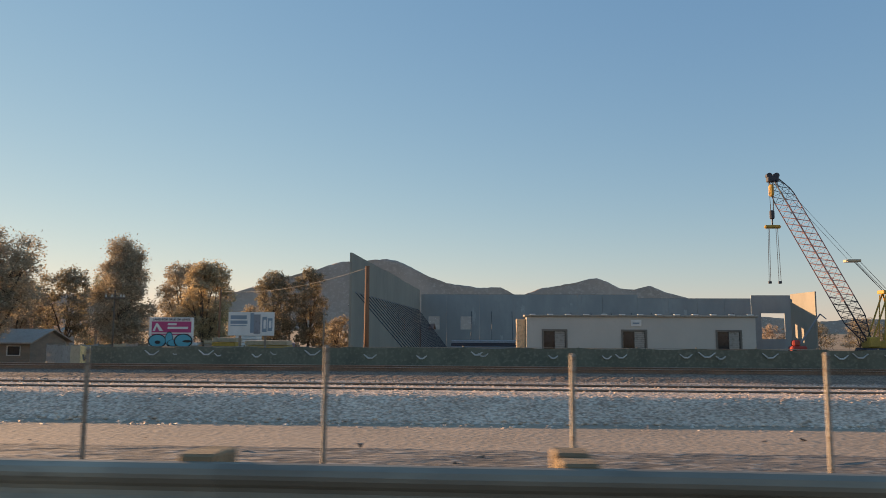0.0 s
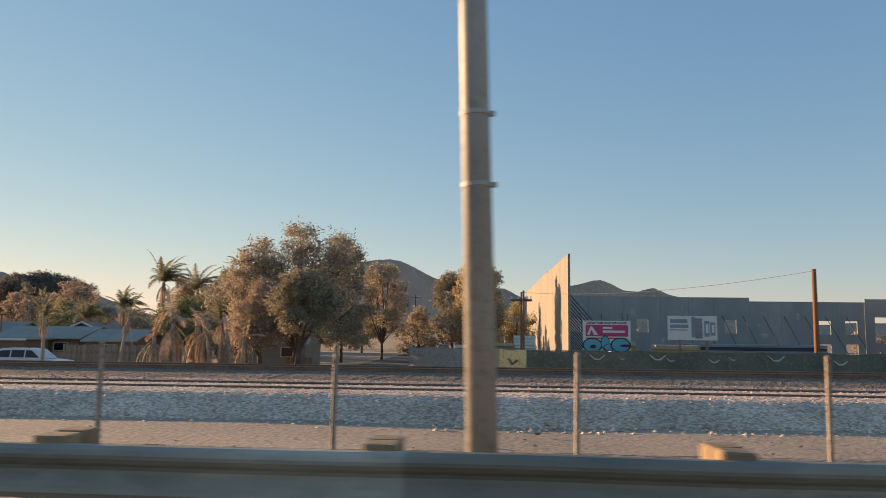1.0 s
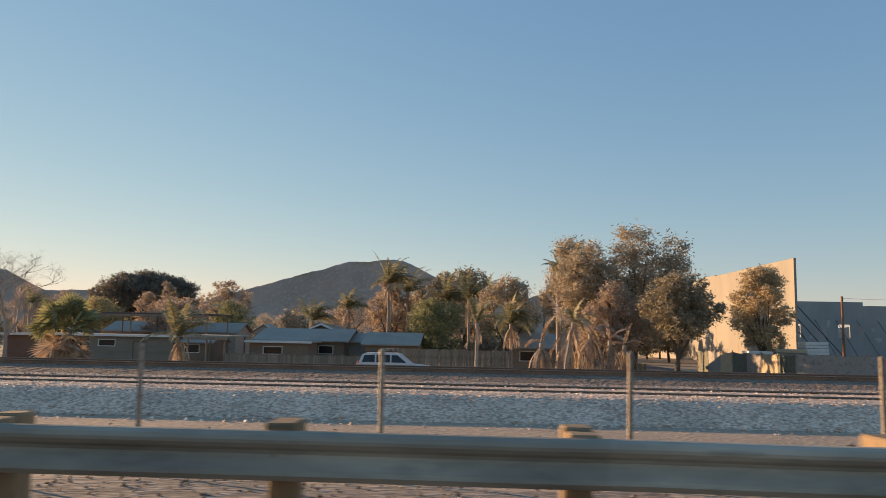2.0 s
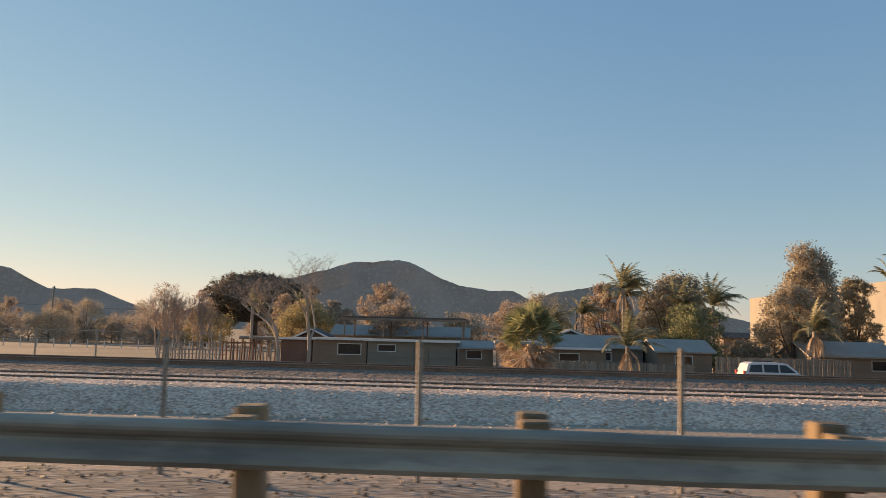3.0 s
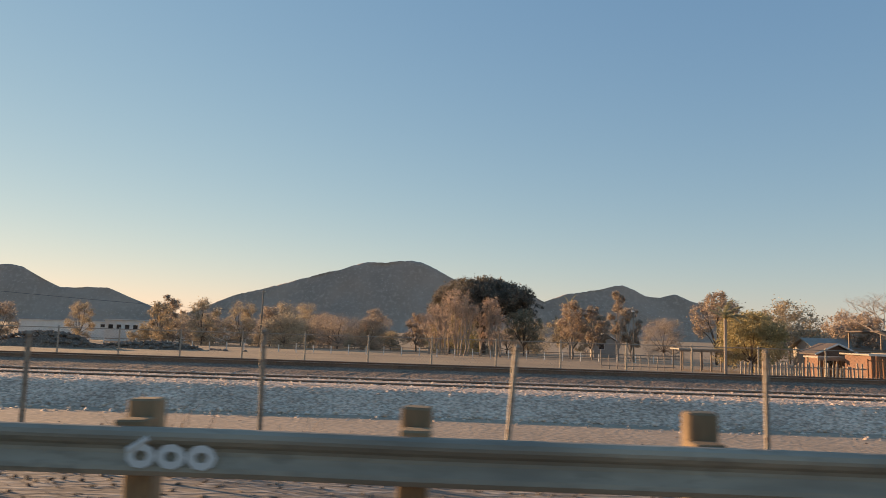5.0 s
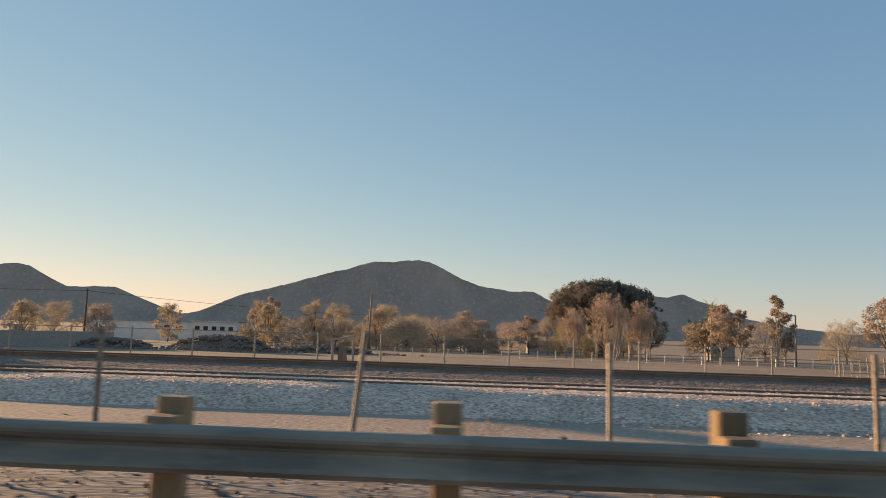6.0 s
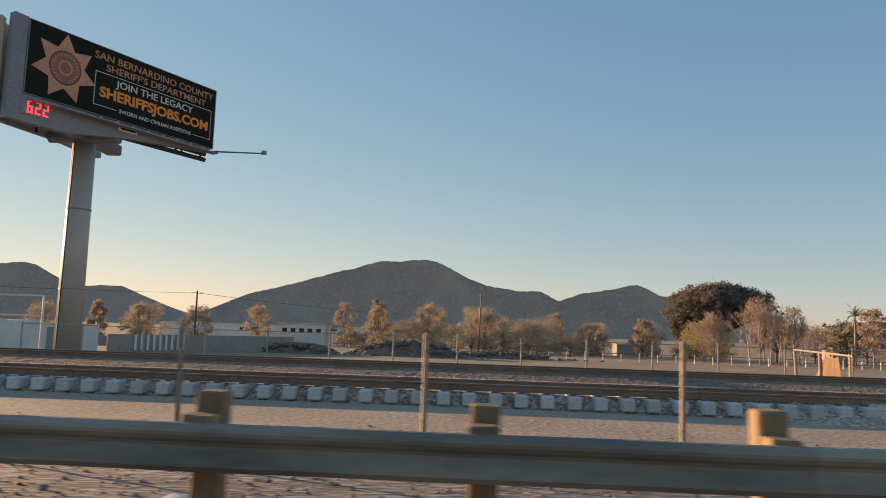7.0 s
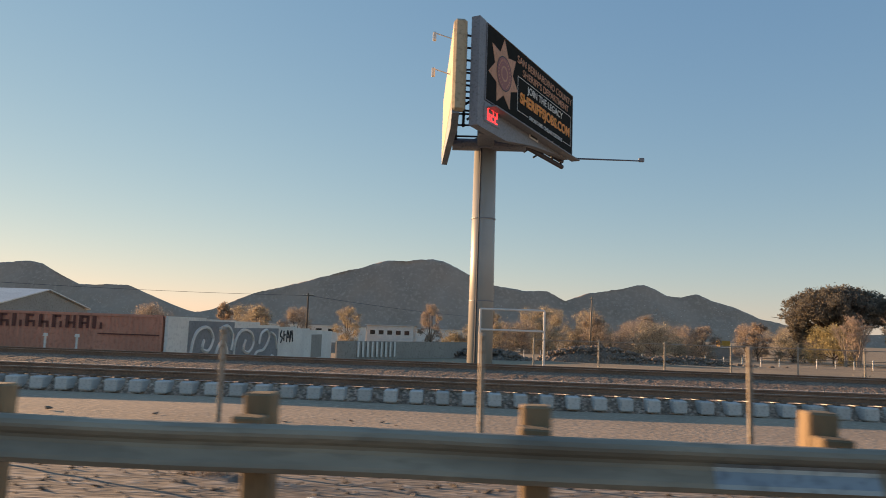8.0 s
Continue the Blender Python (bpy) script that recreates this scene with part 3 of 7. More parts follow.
L_PALM = leafy("palm_leaves", (0.18, 0.18, 0.115), (0.288, 0.273, 0.165), (0.48, 0.418, 0.25), 0.28)
L_DEAD = leafy("dead_fronds", (0.31, 0.225, 0.165), (0.45, 0.335, 0.25), (0.6, 0.465, 0.355), 0.28)
L_GOLD = leafy("golden_leaves", (0.36, 0.28, 0.175), (0.52, 0.41, 0.26), (0.7, 0.56, 0.37), 0.38)
L_PALE = leafy("pale_dry_leaves", (0.287, 0.232, 0.186), (0.425, 0.345, 0.275), (0.584, 0.482, 0.385), 0.3)
L_PINE = leafy("pine_needles", (0.13, 0.115, 0.095), (0.205, 0.18, 0.146), (0.31, 0.27, 0.215), 0.3)
CARPAINT = flat("car_white", (0.66, 0.66, 0.65), 0.3)
RUBBER = flat("rubber", (0.02, 0.02, 0.02), 0.8)


def glow(name, c, s):
    m = bpy.data.materials.new(name)
    m.use_nodes = True
    b = m.node_tree.nodes["Principled BSDF"]
    b.inputs["Base Color"].default_value = (*c, 1)
    b.inputs["Emission Color"].default_value = (*c, 1)
    b.inputs["Emission Strength"].default_value = s
    return m


LED = glow("led_red", (1.0, 0.04, 0.05), 1.6)


def wall(m, x0, x1, z0, z1, holes=(), t=0.2, at=None, k=0):
    """A wall along x, its front at y = 0 and its back at y = t, with holes (x0, x1, z0, z1) right through."""
    xs = sorted({x0, x1, *[v for h in holes for v in h[:2]]})
    zs = sorted({z0, z1, *[v for h in holes for v in h[2:]]})
    at = at or Matrix()

    def solid(i, j):
        if not (0 <= i < len(xs) - 1 and 0 <= j < len(zs) - 1):
            return False
        cx, cz = (xs[i] + xs[i + 1]) / 2, (zs[j] + zs[j + 1]) / 2
        return not any(h[0] < cx < h[1] and h[2] < cz < h[3] for h in holes)

    for i in range(len(xs) - 1):
        for j in range(len(zs) - 1):
            if not solid(i, j):
                continue
            a, b, c, d = xs[i], xs[i + 1], zs[j], zs[j + 1]
            q = [[(a, 0, c), (b, 0, c), (b, 0, d), (a, 0, d)], [(b, t, c), (a, t, c), (a, t, d), (b, t, d)]]
            if not solid(i - 1, j):
                q.append([(a, t, c), (a, 0, c), (a, 0, d), (a, t, d)])
            if not solid(i + 1, j):
                q.append([(b, 0, c), (b, t, c), (b, t, d), (b, 0, d)])
            if not solid(i, j - 1):
                q.append([(a, t, c), (b, t, c), (b, 0, c), (a, 0, c)])
            if not solid(i, j + 1):
                q.append([(a, 0, d), (b, 0, d), (b, t, d), (a, t, d)])
            for f in q:
                m.add([at @ Vector(p) for p in f], [(0, 1, 2, 3)], k)


def letters(name, words, size, m, parent, at, width=None, bold=0.012):
    """Words in the built-in font, each letter a thin mesh, standing in the x-z plane of `at`, centred."""
    cu = bpy.data.curves.new(name, "FONT")
    cu.body, cu.size, cu.align_x, cu.align_y, cu.extrude = words, size, "CENTER", "CENTER", 0.01
    cu.resolution_u = 3
    cu.offset = size * bold
    tmp = new(name, cu)
    bpy.context.view_layer.update()
    me = bpy.data.meshes.new_from_object(tmp.evaluated_get(bpy.context.evaluated_depsgraph_get()))
    bpy.data.objects.remove(tmp)
    me.materials.clear()
    me.materials.append(m)
    xs = [v.co.x for v in me.vertices]
    s = width / (max(xs) - min(xs)) if width else 1
    me.transform(pose(0, 0, 0, 90) @ Matrix.Diagonal((s, 1, 1, 1)))
    root = list(range(len(me.vertices)))

    def find(i):
        while root[i] != i:
            root[i] = root[root[i]]
            i = root[i]
        return i

    for e in me.edges:
        root[find(e.vertices[0])] = find(e.vertices[1])
    sets = {}
    for p in me.polygons:
        sets.setdefault(find(p.vertices[0]), []).append(p)
    for polys in sets.values():
        q = Mesh()
        ids = {}
        for p in polys:
            for v in p.vertices:
                ids.setdefault(v, len(ids))
        q.add([me.vertices[v].co for v in ids], [[ids[v] for v in p.vertices] for p in polys])
        part(name, q, m, parent, at=at)
    bpy.data.meshes.remove(me)


def blob(m, cx, cz, rx, rz, y, n=20, k=0, th=0.006, inner=0.0):
    pts = [(cx + rx * math.cos(2 * math.pi * i / n), cz + rz * math.sin(2 * math.pi * i / n)) for i in range(n)]
    if inner:
        q = [(cx + inner * rx * math.cos(2 * math.pi * i / n), cz + inner * rz * math.sin(2 * math.pi * i / n)) for i in range(n)]
        m.add([(a, y, b) for a, b in pts] + [(a, y, b) for a, b in q], [(i, (i + 1) % n, n + (i + 1) % n, n + i) for i in range(n)], k)
    else:
        m.add([(a, y, b) for a, b in pts] + [(a, y + th, b) for a, b in pts], [tuple(range(n))] + [(i, n + i, n + (i + 1) % n, (i + 1) % n) for i in range(n)], k)


# ---- roadside: light poles, signs, litter ----
def light_pole(x, y, r0, r1, label, bands, box=None, two_tone=None, lean=-1.5):
    p = thing("light_pole", label, "light pole", x, y, land(x, y), group="light poles")
    p.rotation_euler = (0, radians(lean), 0)
    m = Mesh()
    if two_tone:
        m.tube((0, 0, 0), (0, 0, two_tone), r0, r0, 24)
        part("pole", m, WHITEWALL, p, smooth=True)
        m = Mesh()
        m.tube((0, 0, two_tone), (0, 0, 10), r0 * 0.97, r1, 24)
        part("upper_pole", m, GREYWOOD, p, smooth=True)
    else:
        m.tube((0, 0, 0), (0, 0, 10), r0, r1, 24)
        part("pole", m, POLE, p, smooth=True)
    m = Mesh()
    m.tube((0, 0, 0), (0, 0, 0.5), r0 * 1.1, r0 * 1.1, 24)
    m.cbox(-r0 * 1.7, -r0 * 1.7, -0.3, r0 * 1.7, r0 * 1.7, 0.06, 0.02)
    part("base", m, POLE, p)
    for z in bands:
        m = Mesh()
        rr = r0 + (r1 - r0) * z / 10 + 0.008
        m.tube((0, 0, z - 0.018), (0, 0, z + 0.018), rr, rr, 24)
        m.cbox(rr - 0.01, -0.02, z - 0.02, rr + 0.035, 0.02, z + 0.02, 0.005)
        part("band", m, POLE, p)
    if box:
        bx, bz, w, h = box
        m = Mesh()
        m.cbox(bx - w / 2, -0.12, bz - h / 2, bx + w / 2, 0.12, bz + h / 2, 0.015)
        m.tube((0, 0, bz), (bx, 0, bz), 0.03)
        part("junction_box", m, TAN if bx > 0 else DARKGREY, p, "small metal box strapped to the pole")
    return p


light_pole(-25.0, 5.75, 0.125, 0.095, "tall tapered galvanised steel pole, lit on one side", [2.84, 3.42])
light_pole(-86.0, 5.95, 0.098, 0.07, "tall tapered galvanised steel pole with straps and a small box", [2.3, 2.65, 2.9, 3.4], box=(0.17, 2.78, 0.07, 0.33))
light_pole(-107.24, 7.1, 0.255, 0.235, "thick two-tone pole, white below and brown above, with a box", [2.64, 3.06], box=(-0.33, 2.36, 0.15, 0.58), two_tone=2.6)


def route_sign(x, y):
    s = thing("post_sign", "small white roadside sign sprayed over, on a wooden post", "sign", x, y, land(x, y))
    m = Mesh()
    m.cbox(-0.055, -0.04, -0.4, 0.055, 0.04, 1.32, 0.008)
    part("post", m, TAN, s)
    m = Mesh()
    m.cbox(0.03, -0.075, 0.93, 0.44, -0.05, 1.29, 0.01)
    part("plate", m, WHITE, s)
    for i, (x0, z0, x1, z1) in enumerate([(0.06, 1.24, 0.41, 1.265), (0.08, 1.1, 0.2, 1.13), (0.08, 1.1, 0.1, 1.2), (0.18, 1.0, 0.2, 1.12), (0.23, 1.0, 0.25, 1.2), (0.22, 1.17, 0.3, 1.2), (0.31, 1.08, 0.41, 1.11), (0.31, 1.0, 0.41, 1.02), (0.06, 0.95, 0.41, 0.97)]):
        m = Mesh()
        m.box(x0, -0.081, z0, x1, -0.076, z1)
        part("mark", m, BLACK, s)


route_sign(-37.55, 9.15)


def build_clutter():
    m = Mesh()
    m.tube((0, 0, -0.1), (0, 0, 0.75), 0.1, 0.09, 12)
    m.tube((0, 0, 0.75), (0, 0, 0.8), 0.09, 0.05, 12)
    o = m.make("marker_tube", WHITE, smooth=True, at=pose(-81.75, 8.0, land(0, 8), 2, 3, 0))
    tagged(o, "short white plastic marker tube standing in dirt", "marker")
    s = thing("survey_stakes", "two crossed reddish wooden stakes in the dirt", "stakes", -33.9, 10.2, land(0, 10.2))
    for a, b in (((-0.12, 0, -0.1), (0.1, 0, 0.75)), ((0.12, 0.03, -0.1), (-0.08, 0.03, 0.6))):
        m = Mesh()
        m.tube(a, b, 0.025, 0.022, 5)
        part("stake", m, ORANGEWOOD, s)
    # tan board clamped over the rail
    x = -37.5 - 4.45 * 0.31
    m = Mesh()
    y, z = lerp(x, RAIL_Y) - 0.32, lerp(x, RAIL_Z)
    m.cbox(-0.37, -0.02, -0.4, 0.37, 0.02, 0.045, 0.01)
    m.cbox(-0.37, -0.02, 0.03, 0.37, 0.2, 0.06, 0.01)
    tagged(m.make("plywood_board", PLYWOOD, at=pose(x, y, z)), "tan plywood board hooked over the steel guardrail", "board")
    x = min(rail_posts(), key=lambda q: abs(q + 163.6))
    m = Mesh()
    m.cbox(-0.1, -0.012, -0.2, 0.1, 0.0, 0.0, 0.004)
    tagged(m.make("reflector_plate", WHITE, at=pose(x, lerp(x, RAIL_Y) - 0.2, lerp(x, RAIL_Z) + 0.2)), "white reflector plate nailed to a guardrail post", "reflector")
    # aqua stripe of paint and numbers on the beam
    for x, w, col, name, lab in ((-49.85, 0.1, TEALP, "paint_stripe", "teal paint stripe sprayed across the guardrail beam"), (-109.9, 0.08, TEALP, "paint_stripe", "short teal paint stripe across the guardrail beam")):
        y, z = lerp(x, RAIL_Y) - 0.2, lerp(x, RAIL_Z)
        m = Mesh()
        prof = [(py - 0.005, pz) for py, pz in W_BEAM[:8]]
        prof = prof + [(py + 0.003, pz) for py, pz in reversed(prof)]
        m.sweep(prof, [(x - w / 2, y, z), (x + w / 2, y, z)])
        tagged(m.make(name, col), lab, "paint", kind="structure")
    for x, w in ((-160.15, 0.8), (-158.95, 0.7), (-198.0, 1.0), (-103.3, 0.5)):
        y, z = lerp(x, RAIL_Y) - 0.2, lerp(x, RAIL_Z)
        m = Mesh()
        prof = [(py - 0.011, pz) for py, pz in W_BEAM[6:12]]
        prof = prof + [(py + 0.004, pz) for py, pz in reversed(prof)]
        m.sweep(prof, [(x - w / 2, y, z), (x + w / 2, y, z)])
        tagged(m.make("beam_patch", ZINC_NEW), "bright worn patch on the galvanised guardrail beam", "patch", kind="structure")
    x = -126.95
    sp = thing("spray_numbers", "white spray-painted numbers on the guardrail beam", "graffiti", x, lerp(x, RAIL_Y) - 0.292, lerp(x, RAIL_Z) - 0.17)
    for i in range(3):
        m = Mesh()
        blob(m, -0.2 + 0.2 * i, 0, 0.1, 0.082, -0.004, 9, inner=0.42)
        if i == 0:
            m.tube((-0.29, 0, 0.03), (-0.16, 0, 0.11), 0.022, n=5)
        part("digit", m, WHITE, sp)
    x = -129.6
    sp = thing("spray_mark", "white spray-painted mark on the guardrail beam", "graffiti", x, lerp(x, RAIL_Y) - 0.292, lerp(x, RAIL_Z) - 0.17)
    m = Mesh()
    m.box(-0.1, -0.004, -0.1, -0.06, 0, 0.1)
    m.box(-0.1, -0.004, 0.06, 0.1, 0, 0.1)
    part("stroke", m, WHITE, sp)
    # stones and scraps beneath the rail and along the strip
    rnd = random.Random(21)
    g = Mesh()
    for _ in range(2600):
        x, y = rnd.uniform(-212, 8), rnd.uniform(5.2, 14.2)
        if rnd.random() < 0.5:
            y = rnd.uniform(5.2, 7.6)
        r = 0.02 + 0.05 * rnd.random() ** 3
        c = Vector((x, y, land(x, y) + r * 0.3))
        pts = [c + Vector((rnd.uniform(-1, 1) * r * 1.4, rnd.uniform(-1, 1) * r * 1.2, rnd.uniform(-0.2, 1) * r)) for _ in range(6)]
        bm = bmesh.new()
        for p in pts:
            bm.verts.new(p)
        bmesh.ops.convex_hull(bm, input=bm.verts)
        bm.verts.index_update()
        g.add([v.co for v in bm.verts], [[v.index for v in f.verts] for f in bm.faces])
        bm.free()
    tagged(g.make("loose_stones", RUBBLE), "loose stones and clods scattered on the dirt", "stones", kind="stuff")
    for x, y, s, mt, lab in ((-177.4, 6.1, 0.16, WHITE, "white plastic bag lying in the dirt"), (-172.9, 6.2, 0.2, WHITE, "white plastic sack lying in the dirt"), (-201.3, 6.2, 0.14, WHITE, "crumpled white litter on the dirt"),
                             (-189.7, 6.4, 0.13, WHITE, "crumpled pale litter on the dirt"), (-186.6, 6.3, 0.16, L_RUST, "orange brown rag lying in the dirt")):
        bm = bmesh.new()
        bmesh.ops.create_icosphere(bm, subdivisions=2, radius=s)
        for v in bm.verts:
            v.co.z = v.co.z * 0.5 + 0.04 * noise.noise(v.co * 12)
            v.co.x *= 1.5 + 0.6 * noise.noise(v.co * 7)
        me = bpy.data.meshes.new("litter")
        bm.to_mesh(me)
        bm.free()
        me.materials.append(mt)
        o = new("litter", me)
        o.matrix_basis = pose(x, y, land(x, y) + s * 0.3, 0, 0, s * 900)
        tagged(o, lab, "litter")


build_clutter()


# ---- vegetation ----
def leaf(m, c, s, rnd, droop=0.0, k=0, long=1.6):
    d = Vector((rnd.gauss(0, 1), rnd.gauss(0, 1), rnd.gauss(0, 0.8) - droop)).normalized()
    n = d.cross(Vector((rnd.gauss(0, 1), rnd.gauss(0, 1), rnd.gauss(0, 1)))).normalized()
    a, b = d * s * long, n * s * 0.5
    m.add([c - a, c + b, c + a, c - b], [(0, 1, 2, 3)], k)


class Leaves:
    """Many small leaf blades in one mesh, from arrays of centres."""
    def __init__(self, centres, size, droop, seed, long=1.5):
        g = np.random.default_rng(seed)
        n = len(centres)
        d = g.normal(size=(n, 3)) * (1, 1, 0.8) - (0, 0, droop)
        d /= np.linalg.norm(d, axis=1)[:, None]
        w = np.cross(d, g.normal(size=(n, 3)))
        w /= np.linalg.norm(w, axis=1)[:, None]
        s = (size * g.uniform(0.6, 1.3, n))[:, None]
        a, b = d * s * long, w * s * 0.55
        self.co = np.stack([centres - a, centres + b, centres + a, centres - b], 1).reshape(-1, 3)

    def make(self, name, m, parent=None, smooth=False, at=None):
        n = len(self.co) // 4
        me = bpy.data.meshes.new(name)
        me.vertices.add(4 * n)
        me.vertices.foreach_set("co", self.co.ravel())
        me.loops.add(4 * n)
        me.loops.foreach_set("vertex_index", np.arange(4 * n))
        me.polygons.add(n)
        me.polygons.foreach_set("loop_start", np.arange(n) * 4)
        me.update(calc_edges=True)
        me.materials.append(m)
        ob = new(name, me)
        ob.parent = parent
        return ob


def crown(lobes, leaves, size, rnd, droop=0.0, clump=0.55):
    """Leaves in clumps through the lobes (x, y, z, radius, squash), denser to the outside, with gaps."""
    g = np.random.default_rng(rnd.randint(0, 10 ** 6))
    vol = np.array([l[3] ** 2 for l in lobes])
    out = []
    for lb, v in zip(lobes, vol / vol.sum()):
        n = max(5, int(leaves * v / 40))
        d = g.normal(size=(n, 3))
        d /= np.linalg.norm(d, axis=1)[:, None]
        r = lb[3] * (0.4 + 0.62 * g.random(n) ** 0.6)
        c = np.array(lb[:3]) + d * r[:, None] * (1, 1, lb[4])
        cr = clump * g.uniform(0.45, 1.3, n)
        o = g.normal(size=(n, 40, 3)) * (0.5, 0.5, 0.42) * cr[:, None, None]
        keep = g.random((n, 40)) < g.uniform(0.5, 1, (n, 1))
        out.append((c[:, None, :] + o)[keep])
    return Leaves(np.concatenate(out), size, droop, rnd.randint(0, 10 ** 6))


def leaf_tree(x, y, top, w, mat_leaf, label, seed, leaves=5000, size=0.13, name="tree", low=0.25, bark=BARK, lobes=None, droop=0.3, trunk=0.16, lean=0.0, clump=None):
    rnd = random.Random(seed)
    z0 = land(x, y)
    h = top - z0
    t = thing(name, label, "tree", x, y, z0)
    if lobes is None:
        lobes = []
        n = rnd.randint(6, 9)
        for i in range(n):
            f = (i + 0.5) / n
            zz = h * (low + 0.12 + (0.88 - low - 0.12) * f)
            spread = w * 0.5 * (0.75 * math.sin(math.pi * (0.18 + 0.72 * f)))
            a = i * 2.4 + rnd.random()
            r = w * rnd.uniform(0.19, 0.27)
            r = min(r, h * 0.25)
            lobes.append((spread * math.cos(a), spread * math.sin(a), min(zz, h - r * 0.9), r, 0.9))
        lobes.append((0, 0, h - w * 0.2 * 0.9, w * 0.2, 0.95))
    m = Mesh()
    fork = Vector((lean * h * 0.3, 0, h * max(0.16, low * 0.8)))
    m.path([(0, 0, -0.3), (0.04 * h * rnd.uniform(-1, 1) * 0.4, 0, fork.z * 0.5), fork], trunk * 1.2, trunk, 8)
    part("trunk", m, bark, t, smooth=True)
    m = Mesh()
    for lb in lobes:
        e = Vector(lb[:3])
        mid = fork.lerp(e, 0.5) + Vector((rnd.uniform(-0.3, 0.3), rnd.uniform(-0.3, 0.3), rnd.uniform(-0.1, 0.5)))
        m.path([fork, mid, e], trunk * 0.6, trunk * 0.15, 5)
        for _ in range(3):
            m.path([mid.lerp(e, rnd.random()), e + Vector((rnd.gauss(0, 1), rnd.gauss(0, 1), rnd.gauss(0, 0.7))) * lb[3] * 0.6], trunk * 0.22, trunk * 0.06, 4)
    part("limb_work", m, bark, t)
    part("crown", crown(lobes, int(leaves * (2.7 if y < 105 else 2.0)), size * 0.72, rnd, droop, clump=clump or max(0.34, w * 0.085)), mat_leaf, t)
    return t


def heap(w, h, low, n, seed, r=0.17):
    """Lobes heaped into one full, uneven crown of width w and top h."""
    rnd = random.Random(seed)
    out = []
    for i in range(n):
        f = (i + 0.5) / n
        lobe = w * r * rnd.uniform(0.8, 1.25)
        z = h * (low + (1 - low) * f)
        side = max(0, w * 0.5 * math.sin(math.pi * (0.2 + 0.72 * f)) ** 0.7 - lobe * 0.75)
        a = i * 2.4 + rnd.uniform(-0.4, 0.4)
        k = math.sqrt(rnd.uniform(0.35, 1))
        out.append((side * k * math.cos(a), side * k * math.sin(a), min(z, h - lobe * 0.95), lobe, 0.95))
    return out


def twig_tree(x, y, top, w, label, seed, bark=PALEBARK, depth=5, name="bare_tree", haze=None, trunk=0.1, stems=1):
    """A leafless tree: branches that fork again and again."""
    rnd = random.Random(seed)
    z0 = land(x, y)
    h = top - z0
    t = thing(name, label, "tree", x, y, z0)
    limbs, tw = [Mesh() for _ in range(stems)], Mesh()
    tips = []

    def grow(p, d, ln, r, k):
        q = p + d * ln * 0.5 + Vector((rnd.gauss(0, 0.05), rnd.gauss(0, 0.05), 0)) * ln
        e = p + d * ln
        (limbs[s] if k >= depth - 2 else tw).path([p, q, e], r, r * 0.65, 6 if k > 3 else 4)
        if k == 0:
            tips.append(e)
            return
        for _ in range(rnd.randint(2, 3) if k < depth else 3):
            nd = (d + Vector((rnd.gauss(0, 0.45) * w / h * 1.6, rnd.gauss(0, 0.45) * w / h * 1.6, rnd.uniform(-0.05, 0.35)))).normalized()
            grow(q.lerp(e, rnd.uniform(0.3, 1.0)), nd, ln * rnd.uniform(0.62, 0.8), r * 0.58, k - 1)

    for s in range(stems):
        off = Vector((rnd.uniform(-1, 1), rnd.uniform(-1, 1), 0)) * (0.12 * w if stems > 1 else 0)
        grow(Vector((0, 0, -0.2)) + off, Vector((rnd.gauss(0, 0.06) + off.x * 0.1, rnd.gauss(0, 0.06), 1)).normalized(), h * 0.22, trunk, depth)
    k = h / max(v[2] for v in tw.v)
    for q in (*limbs, tw):
        q.v = [(a * k, b * k, c * k) for a, b, c in q.v]
    tips = [e * k for e in tips]
    for m in limbs:
        part("trunk", m, bark, t)
    tagged(part("branch_work", tw, bark, t), kind="stuff")
    if haze:
        lv = Mesh()
        for e in tips:
            for _ in range(rnd.choice((0, 1, 1, 2))):
                leaf(lv, e + Vector((rnd.gauss(0, 0.22), rnd.gauss(0, 0.22), rnd.gauss(0, 0.22))), 0.07, rnd, -0.8, long=2.4)
        part("crown", lv, haze, t)
    return t


def frond(m, base, az, rise, ln, rnd, wind=0.0, droop=1.0, k=0, width=0.45, n=14, stem=0.02):
    p = Vector(base)
    d = Vector((math.cos(az) * math.cos(rise) + wind, math.sin(az) * math.cos(rise), math.sin(rise))).normalized()
    pts = [p.copy()]
    for i in range(n):
        p = p + d * ln / n
        d = (d + Vector((wind * 0.1, 0, -0.16 * droop * (0.4 + i / n)))).normalized()
        pts.append(p.copy())
    m.path(pts[::3] + [pts[-1]], stem, 0.006, 4, k)
    for i in range(1, n + 1):
        a, b = pts[i - 1], pts[i]
        d = (b - a).normalized()
        side = d.cross(Vector((0, 0, 1)))
        if side.length < 0.05:
            side = Vector((1, 0, 0))
        side.normalize()
        wd = width * (math.sin(math.pi * min(1, 0.12 + i / n * 0.85)) + 0.1)
        for s in (-1, 1):
            for sub in (0.0, 0.5):
                c = a.lerp(b, sub)
                tip = c + side * s * wd * rnd.uniform(0.8, 1.1) + d * wd * 0.6 + Vector((0, 0, -wd * rnd.uniform(0.2, 0.7)))
                wv = d * 0.06
                m.add([c - wv, c + wv, tip], [(0, 1, 2)], k)


